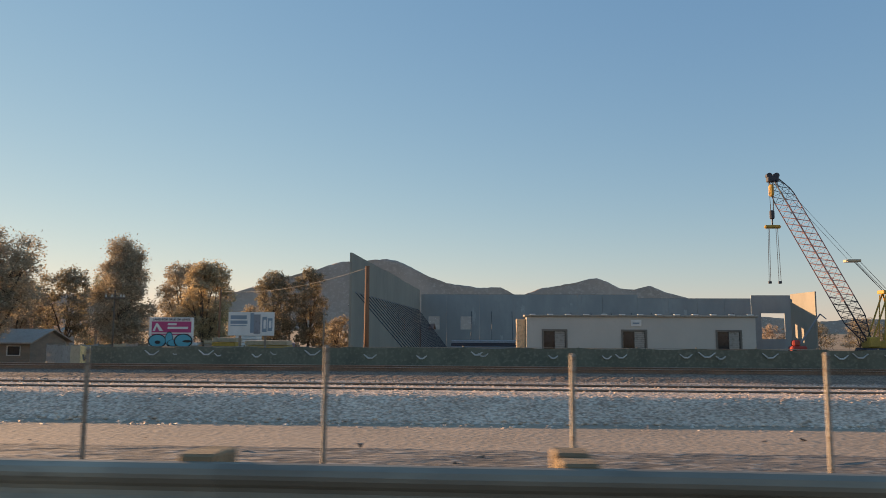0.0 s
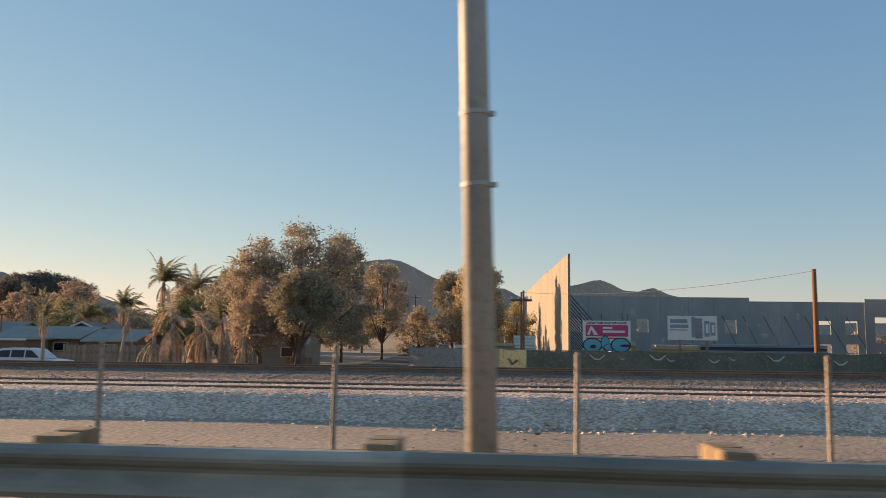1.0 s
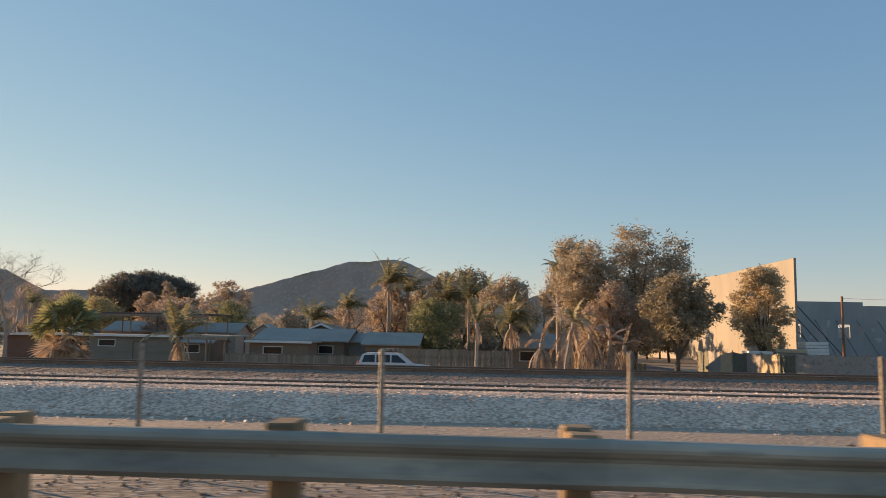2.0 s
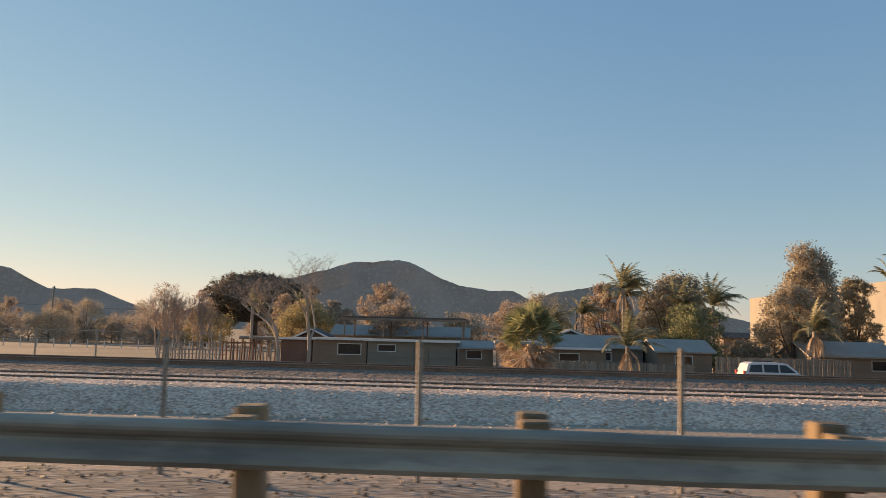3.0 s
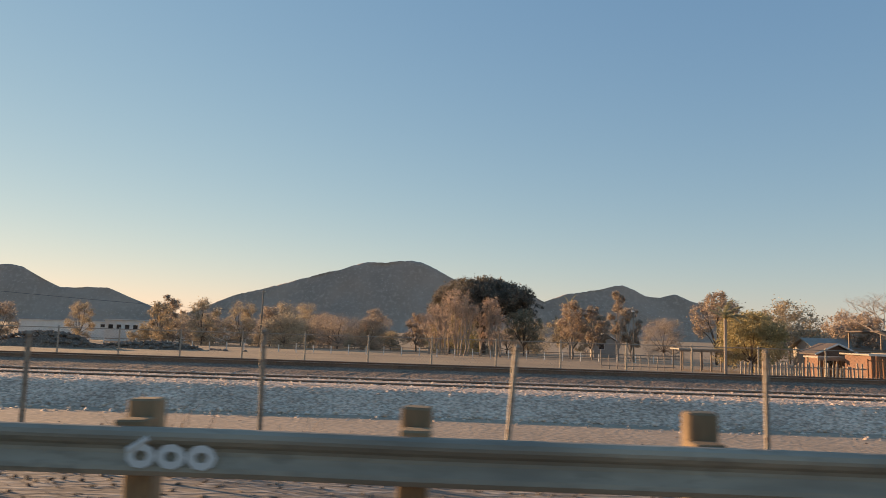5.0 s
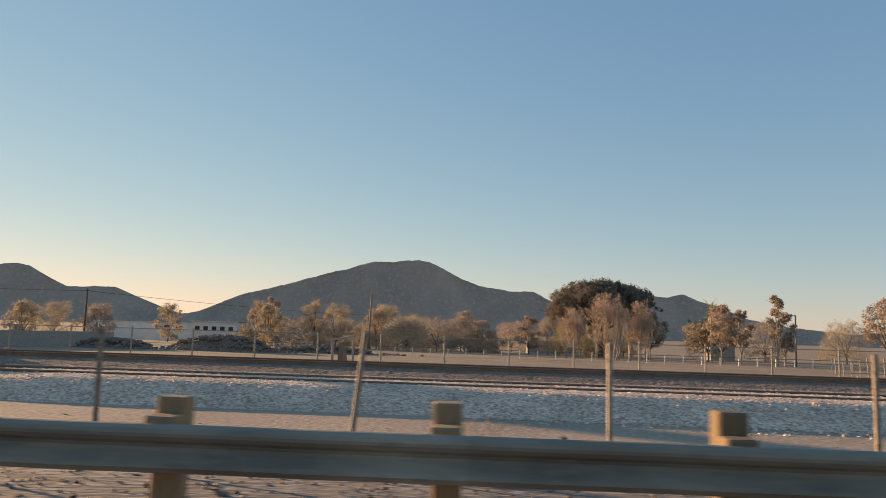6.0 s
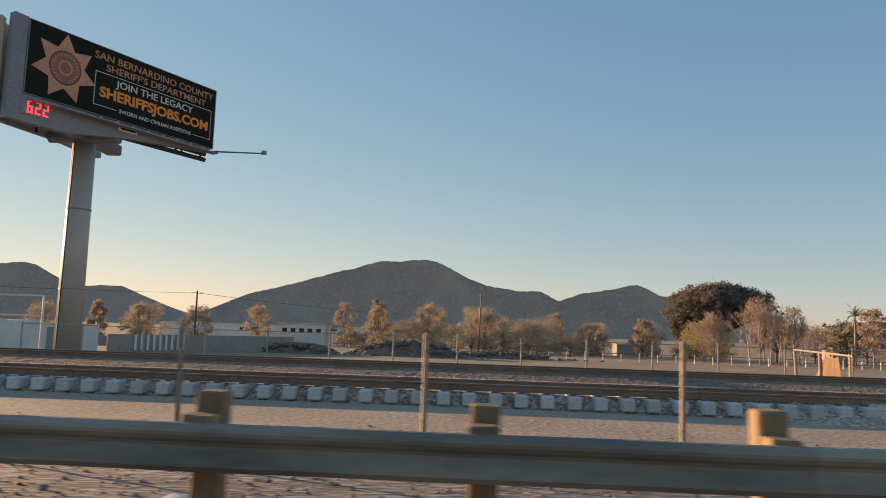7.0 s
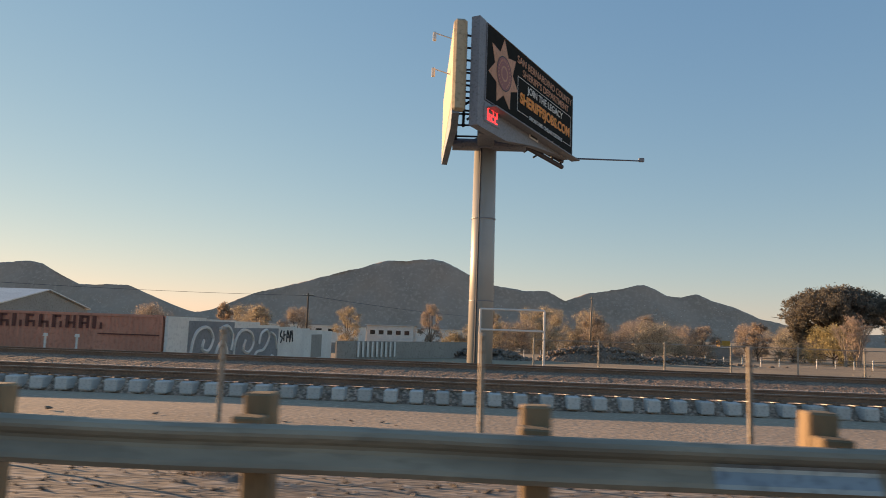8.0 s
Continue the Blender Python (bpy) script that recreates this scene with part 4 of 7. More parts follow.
def palm(x, y, top, w, label, seed, dead=0, wind=0.25, trunk=0.16, live=26, lean=0.0, crown_mat=None, skirt_len=None):
    rnd = random.Random(seed)
    z0 = land(x, y)
    t = thing("palm_tree", label, "palm tree", x, y, z0, group="palm trees")
    ln = w * 0.62
    hz = top - z0 - ln * 0.95
    e = Vector((lean * hz, 0, hz))
    m = Mesh()
    pts = [Vector((0, 0, -0.3)), Vector((lean * hz * 0.3, 0.05, hz * 0.4)), Vector((lean * hz * 0.7, 0, hz * 0.75)), e]
    for i in range(3):
        for s in range(5):
            a, b = pts[i].lerp(pts[i + 1], s / 5), pts[i].lerp(pts[i + 1], (s + 1) / 5)
            m.tube(a, b, trunk * 1.08, trunk * 0.92, 9)
    part("trunk", m, PALEBARK, t)
    m = Mesh()
    for i in range(live):
        frond(m, e + Vector((0, 0, 0.1)), i * 2.4 + rnd.random() * 0.5, rnd.uniform(0.3, 1.45), ln * rnd.uniform(0.95, 1.4), rnd, wind, rnd.uniform(0.5, 1.35), width=ln * 0.2)
    if live:
        part("crown", m, crown_mat or L_PALM, t)
    if dead:
        m = Mesh()
        for i in range(dead):
            frond(m, e - Vector((0, 0, 0.1 + 0.3 * rnd.random())), i * 2.4 + rnd.random(), rnd.uniform(-1.45, -0.35), (skirt_len or ln) * rnd.uniform(0.6, 1.05), rnd, wind * 0.4, 2.2, width=ln * 0.09)
        part("skirt", m, L_DEAD, t, "dry brown hanging fronds")
    return t


def fan_palm(x, y, top, w, label, seed):
    rnd = random.Random(seed)
    z0 = land(x, y)
    t = thing("fan_palm", label, "palm tree", x, y, z0, group="palm trees")
    h = top - z0
    m = Mesh()
    m.tube((0, 0, -0.3), (0, 0, h * 0.5), 0.28, 0.22, 10)
    part("trunk", m, PALEBARK, t)
    for nm, mt, cnt, lo, hi in (("crown", L_GREEN, 96, -0.15, 1.5), ("skirt", L_DEAD, 44, -1.2, 0.0)):
        m = Mesh()
        for i in range(cnt):
            az, el = i * 2.4 + rnd.random(), rnd.uniform(lo, hi)
            d = Vector((math.cos(az) * math.cos(el), math.sin(az) * math.cos(el), math.sin(el)))
            st = w * 0.27 * rnd.uniform(0.45, 1.15)
            b = Vector((0, 0, h * (0.6 if lo > -0.5 else 0.48)))
            hub = b + d * st
            m.tube(b, hub, 0.015, 0.012, 4)
            side = d.cross(Vector((0, 0, 1))).normalized()
            up = side.cross(d)
            tilt = rnd.uniform(-1.2, 1.2)
            side, up = side * math.cos(tilt) + up * math.sin(tilt), up * math.cos(tilt) - side * math.sin(tilt)
            r = w * 0.2 * rnd.uniform(0.7, 1.15)
            for j in range(13):
                a = -1.35 + 2.7 * j / 12
                q = hub + (d * math.cos(a) + side * math.sin(a)) * r + Vector((0, 0, -0.12 * r * (1 + abs(a))))
                wv = (side * math.cos(a) - d * math.sin(a)) * 0.05
                m.add([hub, hub.lerp(q, 0.6) + wv, q, hub.lerp(q, 0.6) - wv + up * 0.03], [(0, 1, 2, 3)])
        part(nm, m, mt, t)
    return t


def shrub(x, y, w, h, label, seed, mt, stems=26, leaves=0, leaf_mat=None, r=0.014, name="dry_shrub", curl=0.35):
    rnd = random.Random(seed)
    t = thing(name, label, "shrub", x, y, land(x, y))
    m, lv = Mesh(), Mesh()
    for _ in range(stems):
        p = Vector((rnd.uniform(-0.35, 0.35) * w, rnd.uniform(-0.2, 0.2), -0.05))
        d = Vector((rnd.gauss(0, 0.35), rnd.gauss(0, 0.2), 1)).normalized()
        pts = [p]
        k = rnd.randint(5, 9)
        ln = h * rnd.uniform(0.5, 1.15) / k
        for _ in range(k):
            p = p + d * ln
            d = (d + Vector((rnd.gauss(0, curl), rnd.gauss(0, curl * 0.6), rnd.gauss(-0.05, curl)))).normalized()
            pts.append(p)
            if leaves and rnd.random() < 0.8:
                for _ in range(leaves):
                    leaf(lv, p + Vector((rnd.gauss(0, 0.1), rnd.gauss(0, 0.1), rnd.gauss(0, 0.1))), 0.04, rnd, 0.3)
        m.path(pts, r * rnd.uniform(0.7, 1.6), r * 0.3, 4)
    tagged(part("stem_work", m, mt, t), kind="stuff")
    if lv.v:
        part("foliage", lv, leaf_mat, t)
    return t


# ---- leaning stake and rubbish behind the guardrail ----
def leaning_stake():
    g = land(-90.5, 7.4)
    t = thing("stake", "dark steel stake leaning over the verge behind the guardrail", "stake", -90.5, 7.4, g)
    d = Vector((0.93, 0.0, 0.70 - g)).normalized()
    m = Mesh()
    m.tube(-d * 0.15, d * 1.28, 0.02, 0.024, 6)
    part("shaft", m, CRANEDARK, t)
    m = Mesh()
    for j in range(9):
        m.tube(d * (0.72 + j * 0.06), d * (0.745 + j * 0.06), 0.031, 0.031, 6)
    part("ribbed_sleeve", m, BLACK, t, "black ribbed sleeve")


def tyre_scrap(x, y, ln, seed):
    rnd = random.Random(seed)
    m = Mesh()
    a, bend = rnd.uniform(0, 6.28), rnd.uniform(0.5, 1.4)
    p, pts = Vector((0, 0, 0.03)), []
    for j in range(7):
        pts.append(p.copy())
        p = p + Vector((math.cos(a) * ln / 7, math.sin(a) * ln / 14, rnd.uniform(-0.03, 0.05)))
        p.z = max(p.z, 0.02)
        a += bend / 7 * rnd.choice((1, 1, -1))
    m.path(pts, 0.07 * rnd.uniform(0.7, 1.2), 0.03, 6)
    tagged(m.make("tyre_scrap", TRIM, at=pose(x, y, land(x, y), 0, 0, rnd.uniform(0, 360))), "torn dark strip of tyre lying on the verge", "tyre scrap", group="scraps on the verge")


leaning_stake()
for i, (x, y, ln) in enumerate(((-91.3, 7.3, 0.5), (-91.0, 7.6, 0.4), (-90.8, 7.1, 0.6), (-90.2, 7.5, 0.35), (-88.9, 7.2, 0.5), (-88.3, 7.8, 0.7), (-92.1, 7.4, 0.5), (-87.2, 7.3, 0.4))):
    tyre_scrap(x, y, ln, 60 + i)

# ---- big trees and palms across the tracks ----
leaf_tree(-39.0, 54.5, 9.6, 7.5, L_OLIVE, "tall pepper tree with olive and rusty foliage", 1, 20000, 0.11, low=0.2,
          lobes=[(0.0, 0, 9.9, 1.45, 0.95), (-0.2, 0.4, 8.0, 1.5, 1.0), (3.0, 0, 9.3, 1.2, 1.05), (3.1, -0.2, 7.6, 1.3, 1.0), (1.2, 0.3, 6.4, 1.9, 0.9), (-1.9, 0, 6.6, 1.6, 1.0), (-1.4, -0.4, 4.4, 1.7, 1.0), (1.0, -0.5, 4.4, 1.8, 0.9),
                 (-3.3, 0.3, 5.7, 1.4, 1.0), (-2.4, 0, 7.7, 1.2, 1.0), (-3.6, -0.2, 3.8, 1.4, 1.0), (1.0, 0.2, 8.6, 1.2, 0.9), (-0.6, 0, 5.6, 1.5, 1.0), (-4.3, 0.2, 4.8, 1.0, 1.0), (2.6, 0.3, 5.6, 1.5, 0.9), (-3.4, 0.2, 9.0, 1.25, 1.0), (-3.0, 0, 7.2, 1.3, 1.0), (-4.6, 0.1, 6.6, 1.2, 1.0), (-4.4, 0, 8.0, 1.0, 1.0)], trunk=0.3)
leaf_tree(-37.4, 48.5, 5.9, 4.2, L_DARK, "dense dark green pepper tree over a dark trunk", 3, 9000, 0.1, low=0.25, lobes=[(-0.9, 0, 5.0, 1.5, 0.8), (0.7, 0, 5.8, 1.5, 0.85), (1.6, 0, 4.8, 1.3, 0.8), (0.2, -0.4, 3.9, 1.5, 0.7), (-0.3, 0, 6.3, 1.1, 0.8)])
leaf_tree(-41.1, 52, 6.4, 4.4, L_RUST, "drooping pepper tree with rusty dry foliage", 2, 11000, 0.1, low=0.2,
          lobes=[(-0.9, 0, 4.0, 1.2, 1.1), (0.2, 0, 5.5, 1.3, 1.0), (1.0, 0, 4.6, 1.5, 1.1), (0, -0.4, 3.0, 1.3, 0.9), (-0.9, 0, 2.6, 1.2, 0.9), (1.2, 0, 3.2, 1.2, 0.9)], droop=0.9)
leaf_tree(-40.5, 79, 11.4, 8.4, L_OLIVE, "tall full olive tree behind the pepper trees", 9, 17000, 0.14, low=0.15,
          lobes=heap(6.8, 11.6, 0.16, 22, 91, 0.16) + [(-0.4, 0, 12.4, 1.3, 0.95), (0.6, 0, 11.6, 1.5, 0.95)])
leaf_tree(-37.4, 88, 9.6, 6.8, L_OLIVE, "ragged olive tree with gaps in its crown", 10, 8000, 0.14, low=0.2,
          lobes=heap(7.2, 11.6, 0.3, 14, 92, 0.16))
leaf_tree(-25.8, 65.5, 7.6, 4.9, L_GOLD, "rounded golden brown tree beside a pale wall", 5, 12000, 0.11, low=0.25,
          lobes=heap(5.1, 9.5, 0.3, 16, 93, 0.19))
leaf_tree(-29.6, 100, 9.6, 6.2, L_DARK, "dark dense street tree with a round crown", 6, 8500, 0.15, lobes=heap(6.6, 11.6, 0.15, 16, 94))
leaf_tree(-24.9, 101, 10.2, 5.4, L_DARK, "dark upright street tree with a dense crown", 66, 8500, 0.15, lobes=heap(5.8, 12.2, 0.12, 16, 95))
leaf_tree(-19.8, 128, 6.9, 6.5, L_YELLOW, "golden green tree behind the tilted wall", 12, 4500, 0.18, low=0.1)
leaf_tree(-34.5, 104, 4.6, 6.0, L_OLIVE, "low olive bush beside the side street", 13, 4500, 0.16, low=0.02)
leaf_tree(-46.0, 125, 4.6, 8.0, L_GREEN, "low green hedge tree by the side street", 8, 3500, 0.2)
leaf_tree(-52.3, 88, 8.9, 7.6, L_DARK, "dark clump of trees behind the houses", 14, 5000, 0.17, low=0.2)
leaf_tree(-54.9, 71.5, 4.5, 6.4, L_GREEN, "round green bushy tree in a yard", 15, 9000, 0.12, low=0.1)
leaf_tree(-49.5, 72, 1.2, 4.5, L_OLIVE, "low olive bush in a yard", 21, 5000, 0.12, name="bush", low=0.0)
leaf_tree(-89.5, 112, 8.6, 7.0, L_RUST, "reddish brown tree behind the houses", 16, 4500, 0.18)
leaf_tree(-60.8, 86, 7.4, 5.2, L_RUST, "brown leaved tree behind the palms", 17, 4000, 0.16)
leaf_tree(-54.5, 82, 8.0, 5.5, L_OLIVE, "olive tree behind the palms", 18, 4000, 0.16)
leaf_tree(-47.8, 66, 6.4, 5.6, L_OLIVE, "spreading brown olive tree in a yard", 19, 6500, 0.12)
leaf_tree(-62.4, 152, 9.6, 12.0, L_OLIVE, "broad distant olive tree", 22, 4500, 0.24)
leaf_tree(-94.6, 84, 4.6, 7.2, L_YELLOW, "yellow green bushy tree by a wooden fence", 23, 7500, 0.14, low=0.05)
leaf_tree(-83.8, 80, 4.6, 6.0, L_RUST, "brown bushy tree behind the carport", 24, 4500, 0.15, low=0.1)
leaf_tree(-107.3, 140, 5.4, 8.0, L_OLIVE, "distant olive tree with a ragged crown", 25, 4500, 0.22)
leaf_tree(-102.8, 146, 5.6, 6.5, L_RUST, "distant brown tree with a ragged crown", 26, 3500, 0.22)
leaf_tree(-115.8, 150, 6.4, 7.0, L_DARK, "distant dark green field tree", 27, 3500, 0.22)
for i, (x, y, top, w, mt) in enumerate(((-27.5, 124, 2.4, 4.5, L_DARK), (-24.2, 118, 3.4, 4.5, L_OLIVE), (79, 185, 3.4, 9, L_DARK), (87, 180, 4.6, 8, L_OLIVE), (71, 192, 2.8, 8, L_RUST), (94, 188, 4.0, 9, L_DARK), (104, 184, 4.4, 9, L_OLIVE))):
    leaf_tree(x, y, top, w, mt, "low scrubby brush beyond the building site", 900 + i, 3600, 0.17, name="bush", low=0.0)["group"] = "brush round the site"
for i, x in enumerate((9.0, 17.6, 28.0, 48.4)):
    leaf_tree(x - 1.0, 176, 4.4, 6.5, L_GOLD, "golden dry tree behind the concrete wall", 960 + i, 2600, 0.2, low=0.0)["group"] = "brush round the site"
pine_lobes = []
for i in range(70):
    a, r = i * 2.4, math.sqrt((i + 0.5) / 70)
    rise = 6.2 * math.sqrt(max(0, 1 - (r * 0.9) ** 2))
    z = 8.7 + rise if i % 5 < 3 else 9.2 + rise * 0.3 - 0.9 * (i % 2)
    pine_lobes.append((10.3 * math.cos(a) * r, 9.2 * math.sin(a) * r, z, 1.9 + 0.3 * (i % 3), 0.72))
for i in range(12):
    pine_lobes.append((-5.0 - 5.2 * ((i * 5) % 12) / 12, -1.0 + 4.5 * ((i * 7) % 12) / 12, 5.9 + 2.8 * ((i * 3) % 12) / 12, 1.6, 0.85))
leaf_tree(-124.0, 159, 14.4, 21, L_PINE, "large umbrella-shaped stone pine with a dark dense crown", 30, 52000, 0.21, clump=0.7, name="stone_pine", lobes=pine_lobes, low=0.4, trunk=0.55, droop=-0.2)
leaf_tree(-109.0, 127, 8.2, 5.0, L_RUST, "slender brown tree in the field", 33, 3600, 0.17, bark=PALEBARK, trunk=0.13, lobes=heap(5.0, 9.9, 0.36, 12, 33, 0.17))
leaf_tree(-86.3, 105, 5.0, 7.6, L_GREEN, "green rounded tree beyond the wooden huts", 34, 5000, 0.17, low=0.1)
leaf_tree(-78.0, 110, 4.3, 6.2, L_OLIVE, "olive rounded tree beyond the huts", 35, 3500, 0.18, low=0.1)
leaf_tree(-70.5, 112, 6.2, 7.8, L_RUST, "brown rounded tree beyond the huts", 36, 4000, 0.18, low=0.1)

FAR = [(-186.7, 190, 7.5, 8.8), (-173.5, 180, 7.4, 9.7), (-160.3, 185, 5.1, 12.8), (-213.3, 210, 8.4, 6.5), (-198.6, 172, 8.2, 4.6), (-197.6, 165, 6.6, 6.3),
       (-185.8, 160, 7.0, 7.4), (-173.4, 170, 6.2, 6.5), (-132.2, 190, 5.4, 8.8), (-153.8, 205, 7.1, 7.7), (-235.5, 200, 6.8, 7.0), (-245.2, 150, 5.2, 6.9),
       (-244.8, 180, 5.6, 8.3), (-249.0, 140, 5.2, 4.3), (-189.5, 171, 4.4, 11.8), (-164.8, 150, 4.3, 10.4), (-176.9, 220, 8.9, 10.2), (-155, 215, 5.5, 11), (-140, 225, 5, 12),
       (-168, 205, 5.6, 10), (-112, 210, 5.5, 12), (-262, 190, 6, 10), (-275, 165, 5, 9), (-95, 180, 6, 11), (-78, 190, 6.5, 12), (-58, 190, 7, 12),
       (-108, 230, 5.5, 13), (-192, 235, 5, 13), (-150, 168, 4.2, 7)]
for i, (x, y, top, w) in enumerate(FAR):
    mt = (L_OLIVE, L_PALE, L_PALE, L_OLIVE, L_RUST)[(i * 3) % 5]
    lab = ("olive", "pale brown", "pale dry", "olive", "brown")[(i * 3) % 5]
    o = leaf_tree(x, y, top - 0.4, w * 1.25, mt, f"distant {lab} tree beyond the dry field", 100 + i, 5200, 0.17, low=-0.05, lobes=heap(w * 1.15, top - 0.2 - land(x, y), 0.08, 10 + i % 4, 700 + i, 0.15))
    o["group"] = "trees along the field"

for i in range(17):
    x, y = -206 + i * 5.9, 176 + (i * 37) % 30
    if -146 < x < -128:
        continue
    o = leaf_tree(x, y, 0.9 + ((i * 29) % 10) * 0.3, 10.5, (L_DARK, L_OLIVE, L_DARK, L_PALE)[i % 4], f"low {('dark', 'olive', 'dark', 'pale dry')[i % 4]} bushes along the far edge of the field", 800 + i, 3600, 0.18, name="bush", low=-0.05)
    o["group"] = "bushes along the field"
for x, y, top, w, sd in ((-128.8, 124, 8.8, 7.4, 40), (-122.9, 125, 7.4, 5.2, 41), (-132.6, 136, 6.6, 5.4, 42)):
    o = leaf_tree(x, y, top, w, L_PINK, "peach-coloured winter tree with a haze of dry leaves", sd, 3000, 0.11, low=0.2, bark=PALEBARK, droop=0.0, trunk=0.12,
                  lobes=heap(w, top - land(x, y), 0.24, 16, sd, 0.17))
    o["group"] = "bare winter trees"
    for q, (dx, dy, f) in enumerate(((-1.4, 1.0, 0.9), (1.5, 0.6, 0.84), (0.4, -1.2, 0.95))):
        twig_tree(x + dx, y + dy, land(x, y) + (top - land(x, y)) * f, w * 0.6, "bare pinkish winter tree with pale stems", sd + 100 * q, depth=6, stems=2, trunk=0.11)["group"] = "bare winter trees"
for x, y, top, w, sd in ((-102.5, 120, 8.6, 3.8, 44), (-105.4, 128, 6.6, 4.4, 45), (-99.8, 124, 6.2, 4.2, 46)):
    o = leaf_tree(x, y, top, w, L_PALE, "slim pale brown tree with a light trunk", sd, 3200, 0.16, low=0.2, bark=PALEBARK, lobes=heap(w, top - land(x, y), 0.32, 10, sd, 0.17), trunk=0.14)
    o["group"] = "slim field trees"
leaf_tree(-138.9, 165, 5.2, 5.4, L_RUST, "small golden brown tree near the stone pine", 49, 3500, 0.18, low=0.1)
leaf_tree(-130.6, 148, 4.7, 11.0, L_YELLOW, "yellow green bushy tree crowding under the stone pine", 48, 7000, 0.18, low=0.0)
twig_tree(-88.7, 59.6, 7.9, 11.0, "bare leafless tree with fine branches beside a shed", 48, depth=8, trunk=0.1, stems=2)

for a in ((-60.0, 78, 9.2, 4.8, 50, 6), (-58.6, 84, 8.8, 5.0, 51, 4), (-53.8, 80, 7.7, 5.0, 52, 4), (-49.4, 90, 8.4, 5.0, 53, 4), (-47.6, 62, 4.3, 3.6, 55, 14), (-67.9, 77, 4.9, 4.4, 57, 8), (-64.3, 78, 5.7, 3.6, 70, 6), (-51.4, 76, 7.4, 4.6, 72, 5)):
    palm(*a[:4], "tall windblown palm with drooping grey-green fronds", a[4], dead=a[5], wind=0.3)
palm(-42.8, 57.5, 8.9, 2.6, "half-dead palm with a few upright fronds", 54, dead=6, wind=0.05, live=5)
palm(-44.2, 57, 7.6, 2.4, "half-dead palm with thin windblown fronds", 68, dead=6, wind=-0.2, live=5)
palm(-45.6, 40.5, 3.5, 2.4, "leaning palm with few windblown fronds", 56, dead=3, wind=0.3, lean=0.16, live=5, trunk=0.08)
palm(-50.3, 41, 3.3, 2.2, "slim pale palm trunk with a ragged head", 71, dead=4, wind=0.2, live=5, trunk=0.1)
for x, y, top, w, sd, d, sk in ((-44.9, 46, 3.9, 3.6, 58, 20, 3.2), (-46.3, 46.5, 2.4, 2.6, 59, 26, 3.2), (-43.2, 47, 2.9, 2.4, 60, 26, 3.4), (-41.9, 47.5, 2.4, 2.2, 61, 26, 3.2), (-40.9, 48, 2.0, 2.0, 62, 22, 2.8), (-44.1, 48, 3.0, 2.4, 64, 24, 3.3)):
    palm(x, y, top, w, "palm hung with a thick skirt of dead brown fronds", sd, dead=d, wind=0.1, live=3, skirt_len=sk, crown_mat=L_DEAD, trunk=0.13)
fan_palm(-72.3, 38.6, 3.1, 4.4, "bushy fan palm with green and straw fronds by the track", 63)
palm(-99.4, 78, 5.6, 3.4, "slim palm beyond the huts", 65, wind=0.3, live=12)
palm(-108.5, 134, 8.2, 3.6, "slim palm in the field with a pale trunk", 67, wind=0.2, live=14, dead=8)
palm(-67.0, 40.5, 2.8, 3.2, "small palm with brown and green upright fronds", 73, wind=0.1, live=16, dead=7, trunk=0.1)

# dry vines and shrubs on the near fence
rnd = random.Random(31)
def vine(x, y, w, h, stems, twigs, leaves, seed, mt=L_DARK, head=0.4):
    """A dead climber: crooked thick stems, a tangled head of twigs and shrivelled leaves."""
    h *= 1.14
    rnd = random.Random(seed)
    t = thing("dry_vine", "tangled dead brown vine with crooked stems on a wire fence", "vine", x, y, land(x, y), group="dry vines on the fence")
    tw, lv = Mesh(), Mesh()
    ends = []
    for i in range(stems):
        p = Vector(((i + 0.5) / stems * w - w / 2 + rnd.uniform(-0.05, 0.05), rnd.uniform(-0.12, 0.12), -0.1))
        d = Vector((rnd.gauss(0, 0.25), rnd.gauss(0, 0.1), 1)).normalized()
        k = 7
        ln = h * rnd.uniform(0.75, 1.0) / k
        pts = [p]
        for j in range(k):
            p = p + d * ln
            d = (d + Vector((rnd.gauss(0, 0.22), rnd.gauss(0, 0.1), 0.3))).normalized()
            pts.append(p)
            if j > 1:
                ends.append((p, d))
        r = rnd.uniform(0.028, 0.052)
        m = Mesh()
        m.path(pts, r, r * 0.5, 6)
        part("stem", m, TWIG, t)
    for _ in range(twigs):
        p, d = rnd.choice(ends)
        if p.z < h * (1 - head) and rnd.random() < 0.93:
            continue
        d = Vector((rnd.gauss(0, 1), rnd.gauss(0, 0.4), rnd.gauss(0.0, 0.5))).normalized()
        pts = [p]
        for _ in range(rnd.randint(3, 6)):
            p = p + d * rnd.uniform(0.05, 0.11)
            d = (d + Vector((rnd.gauss(0, 0.5), rnd.gauss(0, 0.3), rnd.gauss(-0.12, 0.5)))).normalized()
            pts.append(p)
            for _ in range(leaves):
                leaf(lv, p + Vector((rnd.gauss(0, 0.06), rnd.gauss(0, 0.06), rnd.gauss(0, 0.06))), rnd.uniform(0.018, 0.036), rnd, 0.4)
        tw.path(pts, 0.011, 0.005, 4)
    if tw.v:
        tagged(part("twig_work", tw, TWIG, t), kind="stuff")
    if lv.v:
        part("dead_leaves", lv, mt, t)
    return t


